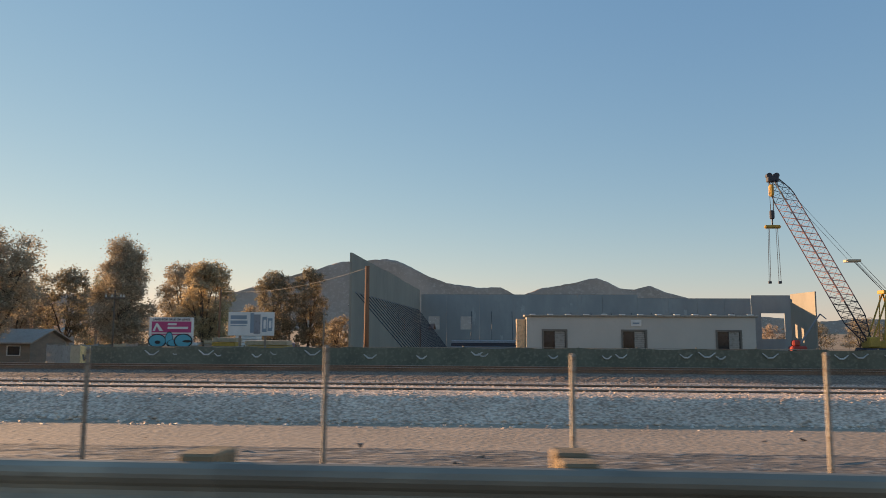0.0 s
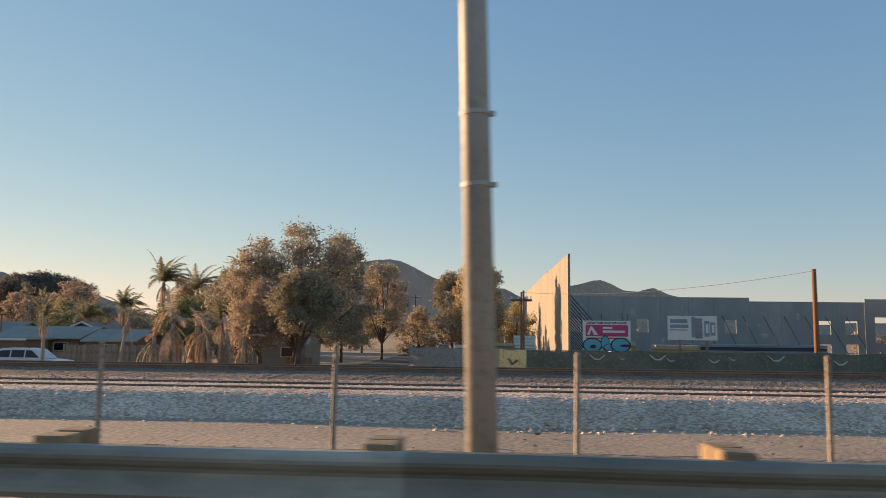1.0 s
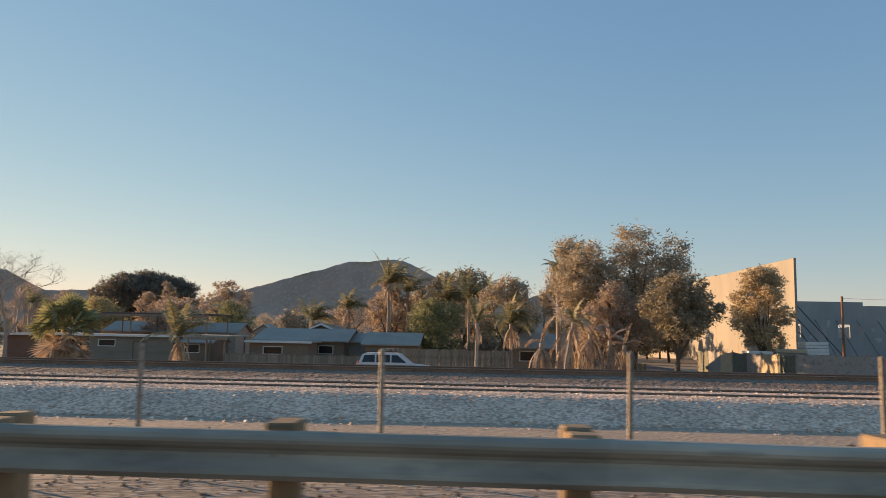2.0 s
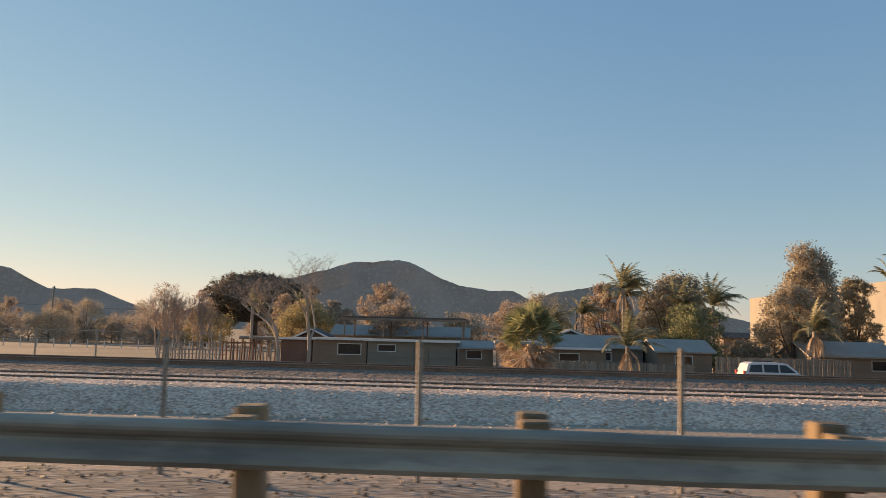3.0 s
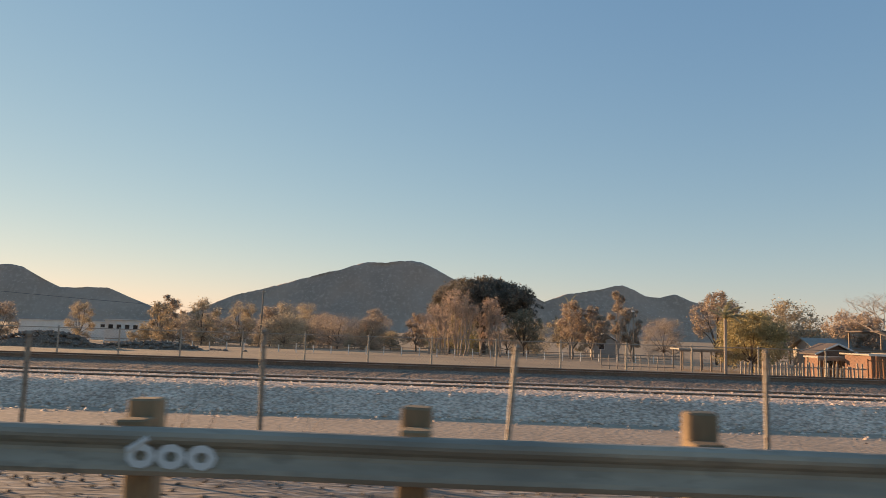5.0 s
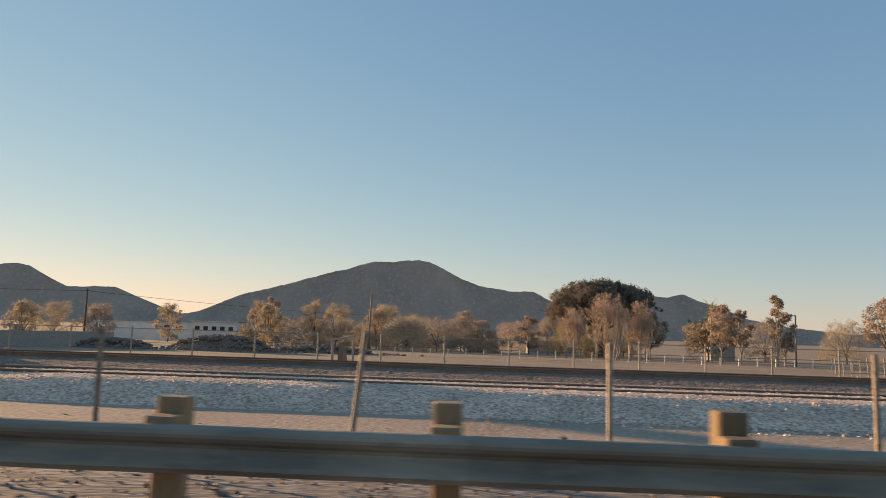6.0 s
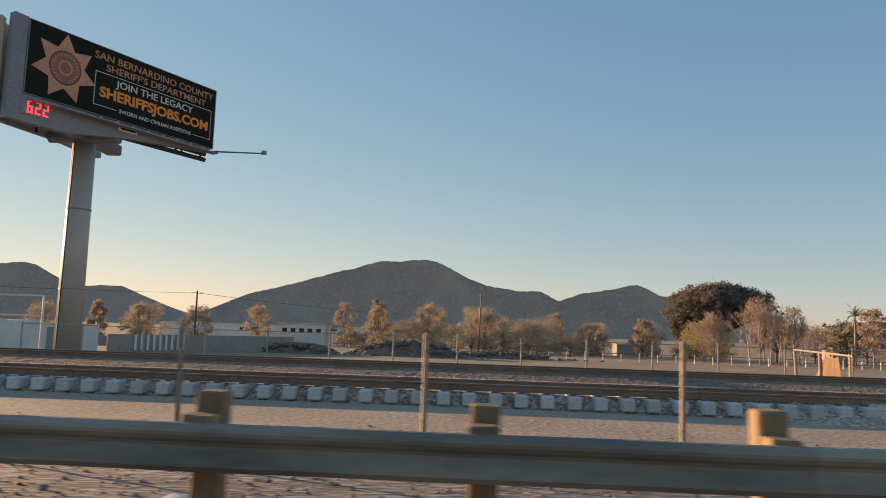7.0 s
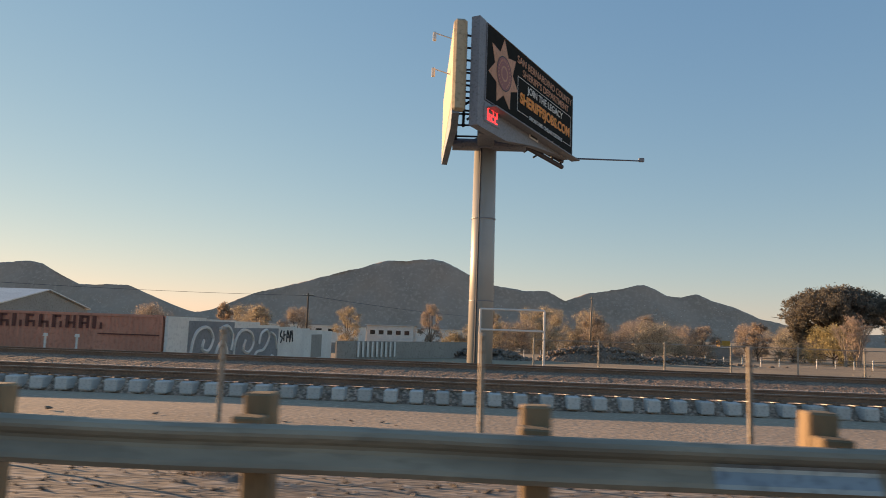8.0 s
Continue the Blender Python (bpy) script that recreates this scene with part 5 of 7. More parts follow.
for i, (x, w, h, n, tg, lv, mt) in enumerate(((-97.25, 0.25, 1.35, 2, 60, 2, L_DARK), (-96.7, 0.6, 1.45, 3, 110, 2, L_DARK), (-96.1, 0.6, 1.5, 3, 120, 3, L_DARK), (-95.5, 0.5, 1.4, 2, 90, 2, L_DARK), (-94.9, 0.4, 1.2, 2, 60, 2, L_DARK),
                                              (-106.45, 0.5, 1.3, 3, 100, 2, L_DARK), (-105.75, 0.6, 1.4, 4, 140, 2, L_DARK), (-105.2, 0.2, 0.9, 1, 20, 1, L_DARK), (-112.03, 0.15, 1.45, 1, 30, 1, L_DARK), (-111.5, 0.3, 1.2, 2, 16, 0, L_DARK), (-110.5, 0.25, 1.5, 3, 60, 1, L_DARK),
                                              (-110.05, 0.2, 0.8, 1, 10, 0, L_DARK), (-109.8, 0.2, 0.9, 1, 12, 0, L_DARK), (-109.1, 0.3, 1.0, 2, 16, 0, L_DARK), (-116.75, 0.45, 1.45, 4, 150, 3, L_DARK), (-114.55, 0.5, 1.35, 3, 60, 0, L_DARK),
                                              (-114.0, 0.3, 0.8, 2, 34, 0, L_DARK), (-113.3, 0.4, 0.6, 2, 14, 0, L_DARK), (-99.4, 0.3, 0.7, 2, 12, 0, L_DARK))):
    vine(x, 8.25, w, h, n, tg, lv, 500 + i, mt)
for x, y, h in ((-160.4, 8.3, 0.95), (-128.6, 8.6, 0.9), (-126.9, 8.5, 0.7), (-202.9, 8.0, 0.6), (-119.5, 8.8, 0.7), (-150, 8.4, 0.8)):
    shrub(x, y, 0.7, h, "clump of dry orange weeds", int(-x * 7), L_RUST, 34, r=0.008, name="dry_weeds", curl=0.15)
for i in range(26):
    x = -98 - i * 4.3 + rnd.uniform(-1.5, 1.5)
    shrub(x, 33.5 + rnd.uniform(-0.8, 1.2), 1.6, 0.8, "low dry weeds beside the railway", 300 + i, L_RUST if i % 3 else TWIG, 18, 3, L_OLIVE, r=0.012, name="dry_weeds", curl=0.2)["group"] = "weeds by the track"


# ---- building site: tilt-up concrete walls, braces ----
def tilt_wall(name, label, panels, at, mt=None):
    """panels: (x0, x1, top, holes) along the wall's own x."""
    w = thing(name, label, "wall", kind="structure")
    for x0, x1, top, holes in panels:
        m = Mesh()
        z0 = -4.6
        wall(m, x0 + 0.015, x1 - 0.015, z0, top, holes, 0.26, at)
        part("panel", m, mt or CONC, w)
        m = Mesh()
        wall(m, x0 + 0.02, x1 - 0.02, top, top + 0.03, (), 0.24, at @ pose(0, 0.01, 0))
        part("coping", m, TRIM, w)


side_at = pose(-15.6, 82.5, 0, 0, 0, 90)
tilt_wall("wall_1", "grey tilt-up concrete panel wall of an unfinished building",
          [(i * 9.15, (i + 1) * 9.15, 10.15 + (0.12 if i in (3, 4) else 0), [(i * 9.15 + 3.2, i * 9.15 + 4.3, 0.2, 3.6), (i * 9.15 + 6.4, i * 9.15 + 7.4, 0.6, 4.0)] if i in (4, 5, 7) else []) for i in range(9)], side_at, CONC_SUNLIT)
back_at = pose(0, 165.0, 0)
back_panels = []
EDGES = [-15.3, -9.6, -2.2, 5.5, 13.5, 19.6, 25.0, 32.7, 39.4, 45.6, 51.4, 57.1]
for a, b in zip(EDGES, EDGES[1:]):
    holes = []
    for c in (-12.4, -5.2, 9.5, 18.0, 28.5, 48.6, 54.2):
        if a < c < b:
            holes.append((c - 1.25, c + 1.25, 1.4, 4.3))
            if c > 40:
                holes.append((c - 1.25, c + 1.25, -3.9, -0.7))
    back_panels.append((a, b, 9.2 if b < 33 else 8.4, holes))
tilt_wall("wall_2", "long grey concrete panel wall with window openings and braces", back_panels, back_at)
tilt_wall("wall_3", "taller concrete panel with a wide doorway", [(57.2, 66.4, 9.1, [(59.2, 64.2, -0.4, 5.2)])], back_at)
tilt_wall("wall_4", "sunlit concrete return panel", [(0, 12, 9.2, [])], pose(64.6, 150, 0, 0, 0, 90), CONC_SUNLIT)


PATCH = mat("wall_patch", (0.46, 0.46, 0.445), (0.40, 0.405, 0.40), 0.8, 0.9, 0, 0.2, 3)
rnd = random.Random(40)
for x, z, w, h in ((-3.5, 4.3, 0.55, 1.9), (7.4, 6.1, 0.55, 0.9), (25.3, 4.5, 0.45, 1.2), (18.2, 7.1, 0.35, 0.35), (34.6, 3.3, 0.35, 0.6), (2.7, -0.4, 0.35, 0.7), (35.8, 1.1, 0.8, 0.6), (13.8, -0.3, 0.45, 0.8), (43.0, 5.2, 0.5, 0.9), (21.5, 1.6, 0.6, 0.4)):
    m = Mesh()
    n = 14
    k = [rnd.uniform(0.55, 1.15) for _ in range(n)]
    pts = [(x + w * k[i] * math.cos(6.283 * i / n), z + h * k[i] * math.sin(6.283 * i / n)) for i in range(n)]
    m.add([(a, 164.985, b) for a, b in pts] + [(a, 164.999, b) for a, b in pts], [tuple(range(n))] + [(i, n + i, n + (i + 1) % n, (i + 1) % n) for i in range(n)])
    tagged(m.make("wall_patch", PATCH), "pale patch of filler on the grey concrete wall", "patch", kind="structure")


def brace(a, b):
    t = thing("brace", "dark steel pipe brace propping a concrete panel", "brace", *a, group="wall braces")
    m = Mesh()
    d = Vector(b) - Vector(a)
    m.tube((0, 0, 0), d, 0.055, 0.055, 8)
    part("pipe", m, CRANEDARK, t)
    m = Mesh()
    m.cbox(-0.09, -0.09, -0.09, 0.09, 0.09, 0.09, 0.02)
    part("shoe", m, DARKGREY, t)


for i in range(27):
    y = 84.5 + i * 2.9
    brace((-15.45, y, 5.7), (-8.6, y, land(0, y)))
for i in range(9):
    x = 18 + i * 4.4
    brace((x, 164.9, 5.2), (x + 1.5, 158, land(0, 158)))
for x in (-4.0, 0.5, 5.0):
    brace((x, 164.9, 5.4), (x, 157.5, land(0, 157)))


# ---- site office trailer ----
def office_trailer():
    x0, x1, y0, z0, z1 = 2.35, 16.5, 47.0, land(0, 48), 2.5
    t = thing("office_trailer", "long beige site office trailer with three dark openings", "trailer", x0, y0, z0)
    at = pose(-x0, -y0, -z0)
    h = z1 - z0
    L = x1 - x0
    holes = [(c - 0.72, c + 0.72, h - 2.55, h - 1.0) for c in (1.75, 6.7, 12.5)]
    m = Mesh()
    wall(m, 0, L, 0.4, h - 0.12, holes, 0.12)
    wall(m, 0, 3.4, 0.4, h - 0.12, (), 0.12, pose(0.12, 0.12, 0, 0, 0, 90))
    wall(m, 0, 3.4, 0.4, h - 0.12, (), 0.12, pose(L, 0.12, 0, 0, 0, 90))
    wall(m, 0, L, 0.4, h - 0.12, (), 0.12, pose(0, 3.52, 0))
    part("body", m, BEIGE, t)
    m = Mesh()
    m.cbox(-0.15, -0.12, h - 0.12, L + 0.15, 3.8, h + 0.02, 0.03)
    part("roof", m, ROOF, t)
    for i in range(13):
        m = Mesh()
        m.cbox(0.2 + i * 1.12, -0.18, h - 0.02, 0.55 + i * 1.12, 0.1, h + 0.06, 0.015)
        part("roof_clip", m, WHITE, t)
    m = Mesh()
    m.box(0.1, 0.15, 0.0, L - 0.1, 3.4, 0.4)
    part("skirting", m, TRIM, t)
    for c in (1.75, 6.7, 12.5):
        m = Mesh()
        wall(m, c - 0.8, c + 0.8, h - 2.62, h - 0.9, [(c - 0.68, c + 0.68, h - 2.5, h - 1.02)], 0.16, pose(0, -0.04, 0))
        w = part("window", m, TRIM, t, "dark framed window with half-drawn blind")
        m = Mesh()
        m.box(c - 0.7, 0.07, h - 2.55, c + 0.7, 0.085, h - 1.0)
        part("pane", m, GLASS, w)
        for j in range(12):
            m = Mesh()
            m.box(c + 0.02, 0.03, h - 2.47 + j * 0.12, c + 0.64, 0.045, h - 2.358 + j * 0.12)
            part("blind_slat", m, GREYWALL, w)
    m = Mesh()
    m.cbox(-0.62, 0.6, h - 2.6, -0.02, 2.2, h - 0.25, 0.03)
    part("air_conditioner", m, TAN, t, "tall tan wall-mounted air conditioner")
    m = Mesh()
    m.cbox(6.5, -0.05, h - 0.7, 7.15, -0.02, h - 0.3, 0.01)
    s = part("sign_plate", m, WHITE, t)
    m = Mesh()
    m.box(6.62, -0.06, h - 0.56, 7.03, -0.052, h - 0.46)
    part("bar", m, STEELBLUE, s)


office_trailer()
m = Mesh()
m.cbox(-1.0, 0, 0, 1.0, 1.5, 0.55, 0.12)
m.cbox(-0.7, 0.2, 0.55, 0.5, 1.3, 0.8, 0.1)
tagged(m.make("covered_pallet", WHITE, at=pose(0.6, 44.5, land(0, 44.5) + 0.0) @ Matrix.Diagonal((1, 1, 2.3, 1))), "white sheeted pallet beside the trailer", "pallet")


# ---- board signs on posts ----
def board_sign(x, y, w, h, top, label, paint):
    z0 = land(x, y)
    s = thing("board_sign", label, "sign", x, y, z0)
    m = Mesh()
    m.cbox(0, -0.03, top - h - z0, w, 0.03, top - z0, 0.01)
    b = part("board", m, WHITE, s)
    for px in (0.25 * w, 0.8 * w):
        m = Mesh()
        m.cbox(px - 0.06, 0.03, -0.3, px + 0.06, 0.14, top - z0 - 0.1, 0.01)
        part("post", m, GREYWOOD, s)
    for i, (name, mt, x0, a, x1, c) in enumerate(paint):
        m = Mesh()
        m.box(x0 * w, -0.036 - 0.002 * i, top - z0 - c * h, x1 * w, -0.031, top - z0 - a * h)
        part(name, m, mt, b)
    return s, b


_, bd = board_sign(-19.6, 41.5, 2.62, 1.66, 2.18, "white and pink board sign with aqua graffiti along its foot",
                    [("panel", PINK, 0.06, 0.14, 0.95, 0.52), ("bar", WHITE, 0.42, 0.2, 0.62, 0.27), ("bar", WHITE, 0.42, 0.32, 0.88, 0.4), ("bar", PINK, 0.06, 0.56, 0.9, 0.6)])
tz = 2.18 - land(0, 41.5)
letters("letter", "LAND FOR SALE OR LEASE", 0.16, CRANEDARK, bd, pose(1.31, -0.045, tz - 0.12), 2.2)
m = Mesh()
m.add([(0.22, -0.05, tz - 0.78), (0.42, -0.05, tz - 0.32), (0.5, -0.05, tz - 0.32), (0.85, -0.05, tz - 0.78), (0.62, -0.05, tz - 0.78), (0.46, -0.05, tz - 0.5), (0.36, -0.05, tz - 0.78)], [(0, 6, 5, 4, 3, 2, 1)])
part("emblem", m, WHITE, bd)


shapes = ((0.52, 0.31, 0.56, 0.4), (1.22, 0.44, 0.24, 0.42), (1.45, 0.2, 0.34, 0.2), (2.06, 0.32, 0.56, 0.42))
m = Mesh()
for i, (cx, cz, rx, rz) in enumerate(shapes):
    blob(m, cx, cz + tz - 1.66, rx, rz, -0.05 - i * 0.008)
part("graffiti", m, AQUA, bd, "aqua bubble graffiti")
m = Mesh()
for i, (cx, cz, rx, rz) in enumerate(shapes):
    blob(m, cx, cz + tz - 1.66, rx, rz, -0.053 - i * 0.008, inner=0.86)
blob(m, 0.56, 0.24 + tz - 1.66, 0.16, 0.1, -0.09)
blob(m, 2.3, 0.3 + tz - 1.66, 0.28, 0.07, -0.09)
part("outline", m, BLACK, bd)
board_sign(-14.95, 41.5, 2.68, 1.34, 2.5, "white board sign with blue-grey building shapes",
           [("bar", STEELBLUE, 0.05, 0.14, 0.4, 0.3), ("bar", STEELBLUE, 0.05, 0.36, 0.42, 0.5), ("bar", STEELBLUE, 0.05, 0.56, 0.4, 0.6), ("shape", STEELBLUE, 0.48, 0.04, 0.56, 0.88), ("shape", DARKGREY, 0.56, 0.1, 0.7, 0.92),
            ("shape", STEELBLUE, 0.74, 0.2, 0.84, 0.84), ("shape", STEELBLUE, 0.86, 0.26, 0.96, 0.8), ("bar", WHITE, 0.77, 0.32, 0.82, 0.7), ("bar", WHITE, 0.89, 0.36, 0.94, 0.68)])


# ---- screened site fence ----
def screen_fence():
    f = thing("screen_fence", "site fence hung with dark green screen cloth, torn and sagging", "fence", kind="structure")
    rnd = random.Random(5)

    def line(q):
        return lerp(q, [(-30, 48.5), (-25.5, 43.8), (-22.7, 41.0), (-20, 40.7), (0, 39.6), (60, 39)])

    x, i = -30.0, 0
    while x < 62:
        y = line(x)
        w = 3.05 if x > -24 else 1.45
        z0 = land(x, y) - 0.1
        top = lerp(x, [(-30, 0.45), (-24, 0.55), (0, 0.63), (60, 0.6)])
        m = Mesh()
        n, r = 10, 5
        vs = []
        for a in range(n + 1):
            for b in range(r + 1):
                u, v = a / n, b / r
                sag = 0.07 * math.sin(math.pi * u) * v
                vs.append((x + w * u, line(x + w * u) + 0.05 * noise.noise(Vector((x + u * 5, v * 3, 2))) - 0.03, z0 + (top - z0) * v - sag + 0.02 * noise.noise(Vector((x * 3 + u * 9, 1, 1)))))
        fs = [(a * (r + 1) + b, (a + 1) * (r + 1) + b, (a + 1) * (r + 1) + b + 1, a * (r + 1) + b + 1) for a in range(n) for b in range(r)]
        m.add(vs, fs)
        m.add([(p[0], p[1] + 0.012, p[2]) for p in vs], [tuple(reversed(q)) for q in fs])
        tan = x < -23
        s = part("screen", m, YELLOWCLOTH if i == 4 else GREYWALL if i < 3 else TANCLOTH if tan else SCREEN, f, "yellow cloth panel" if i == 4 else "tan cloth panel" if tan else "", smooth=True)
        if i == 4:
            m = Mesh()
            m.tube((x + 0.5, line(x + 0.5) - 0.1, 0.0), (x + 0.68, line(x + 0.68) - 0.1, -0.3), 0.05, 0.05, 5)
            m.tube((x + 0.68, line(x + 0.68) - 0.1, -0.3), (x + 0.95, line(x + 0.95) - 0.1, -0.05), 0.05, 0.05, 5)
            part("fold", m, TRIM, s, "dark hooked fold in the cloth")
        for _ in range(0 if tan else rnd.randint(1, 2)):
            cx, cz, q = x + rnd.uniform(0.4, 2.6), top - rnd.uniform(0.4, 0.62), rnd.uniform(0.24, 0.44)
            m = Mesh()
            m.tube((cx - q, y - 0.1, cz + q * 0.6), (cx - q * 0.3, y - 0.1, cz), 0.03, 0.045, 5)
            m.tube((cx - q * 0.3, y - 0.1, cz), (cx + q * 0.3, y - 0.1, cz), 0.045, 0.045, 5)
            m.tube((cx + q * 0.3, y - 0.1, cz), (cx + q, y - 0.1, cz + q * 0.55), 0.045, 0.03, 5)
            part("tear_flap", m, TIE, s, "pale fold where the cloth has torn")
        m = Mesh()
        m.tube((x, y + 0.03, z0 - 0.2), (x, y + 0.03, top + 0.06), 0.03)
        part("post", m, POST, f)
        m = Mesh()
        m.tube((x, y + 0.03, top - 0.02), (x + w, line(x + w) + 0.03, top - 0.02), 0.02, n=6)
        part("top_rail", m, POST, f)
        x += w
        i += 1

    for j in range(7):
        a, b = Vector((-30.0 - 0.16 * j, 48.5 + 2.5 * j, 0)), Vector((-30.0 - 0.16 * (j + 1), 48.5 + 2.5 * (j + 1), 0))
        z0, top = land(0, a.y) - 0.1, 0.4 - 0.03 * j
        m = Mesh()
        vs = []
        for u in range(9):
            for v in range(5):
                p = a.lerp(b, u / 8)
                vs.append((p.x + 0.06 * noise.noise(Vector((j * 3 + u * 0.7, v, 5))), p.y, z0 + (top - z0) * v / 4 - 0.1 * math.sin(math.pi * u / 8) * v / 4))
        fs = [(u * 5 + v, (u + 1) * 5 + v, (u + 1) * 5 + v + 1, u * 5 + v + 1) for u in range(8) for v in range(4)]
        m.add(vs, fs)
        m.add([(p[0] + 0.012, p[1], p[2]) for p in vs], [tuple(reversed(q)) for q in fs])
        part("screen", m, (SCREEN, TANCLOTH, GREYWALL)[j % 3], f, smooth=True)
        m = Mesh()
        m.tube((b.x, b.y, z0 - 0.2), (b.x, b.y, top + 0.1), 0.035)
        part("post", m, POST, f)


screen_fence()


# ---- stacked material behind the fence ----
def stack(x, y, z, w, d, h, mt, lab, name="material_stack"):
    t = thing(name, lab, "stack", x, y, land(x, y))
    rnd = random.Random(int(x * 10))
    n = max(2, int((z + h - land(x, y)) / 0.28))
    hh = (z + h - land(x, y)) / n
    for i in range(n):
        m = Mesh()
        o = rnd.uniform(-0.06, 0.06)
        m.cbox(o, 0, i * hh, w + o, d, (i + 1) * hh - 0.03, 0.02)
        part("layer", m, mt[i % len(mt)], t)


stack(-25.2, 64, 0.4, 2.6, 1.6, 0.1, (GREYWOOD, TAN), "stack of yellowed lumber on pallets")
stack(-22.5, 64.5, 0.4, 1.9, 1.6, 0.75, (WHITEWALL, WHITE), "stack of white wrapped blocks")
stack(-27.6, 63.5, 0.2, 2.0, 1.6, 0.1, (YELLOW, WHITE), "stack of yellow and white bundles")
stack(-14.9, 44.5, 0.3, 2.6, 1.2, 0.55, (YELLOW, TAN, GREYWOOD), "stack of yellow lumber behind a sign")
stack(-17.4, 45.5, 0.4, 1.5, 1.2, 0.6, (TAN, YELLOW), "stack of tan boards")
stack(-4.0, 78, -0.5, 14, 2.0, 0.9, (CRANEDARK, DARKGREY), "long dark bundle of steel bars")


# ---- poles and wires ----
def util_pole(x, y, top, label, r=0.13, mt=GREYWOOD, arm=1.6, lamp=False):
    t = thing("utility_pole", label, "utility pole", x, y, land(x, y))
    h = top - land(x, y)
    m = Mesh()
    m.tube((0, 0, -0.4), (0, 0, h), r * 1.15, r * 0.85, 10)
    part("pole", m, mt, t, smooth=True)
    if arm:
        m = Mesh()
        m.cbox(-arm / 2, -0.06, h - 0.55, arm / 2, 0.06, h - 0.42, 0.015)
        part("crossarm", m, mt, t)
        for o in (-0.45, -0.15, 0.3, 0.45):
            m = Mesh()
            m.tube((arm * o, 0, h - 0.42), (arm * o, 0, h - 0.25), 0.04, 0.03, 6)
            part("insulator", m, WHITEWALL, t)
    if lamp:
        m = Mesh()
        m.cbox(-0.35, -0.12, h - 0.25, 0.1, 0.12, h, 0.04)
        part("lamp_head", m, WHITE, t)
    return t


util_pole(-6.95, 41.5, 5.15, "plain orange-brown wooden pole behind the fence", 0.14, ORANGEWOOD, 0)
util_pole(-22.0, 59, 4.75, "plain thin orange-brown wooden pole", 0.1, ORANGEWOOD, 0)
util_pole(-22.9, 43.7, 3.85, "thin dark pole with a short pale crossarm", 0.055, BARK, 1.25)
util_pole(-13.6, 60, 3.0, "short grey post with a fitting", 0.07, GREYWOOD, 0)
util_pole(-38.4, 140, 8.1, "dark wooden utility pole down the side street", 0.16, BARK, 1.8)
util_pole(-33.0, 175, 7.5, "dark wooden utility pole down the side street", 0.16, BARK, 1.8)
util_pole(-174.9, 167, 9.7, "tall pale leaning wooden pole in the field", 0.2, GREYWOOD, 0.9).rotation_euler = (0, radians(1.6), 0)
util_pole(-237.4, 160, 8.3, "dark utility pole with double crossarm", 0.2, BARK, 2.6)
util_pole(-88.6, 110, 5.5, "dark pole with a small lamp", 0.13, BARK, 0, True)
util_pole(-100.5, 118, 5.6, "slim pole among the trees", 0.12, GREYWOOD, 0, True)
util_pole(-62.0, 100, 5.2, "dark pole with crossarm behind the palms", 0.13, BARK, 1.8)


def wire(name, a, b, sag, r, label, mt=CRANEDARK):
    m = Mesh()
    pts = []
    for i in range(17):
        u = i / 16
        p = Vector(a).lerp(Vector(b), u)
        p.z -= 4 * sag * u * (1 - u)
        pts.append(p)
    m.path(pts, r, r, 4)
    tagged(m.make(name, mt), label, "cable", kind="structure")


wire("cable", (-6.95, 41.5, 5.05), (-22.0, 59, 4.6), 0.55, 0.013, "pale sagging cable between two poles", ROOF)
wire("cable", (-237.4, 160, 7.8), (-187, 330, 7.2), 1.0, 0.04, "thin sagging power line")
wire("cable", (-237.4, 160, 7.8), (-330, 60, 8.5), 1.5, 0.03, "thin sagging power line")


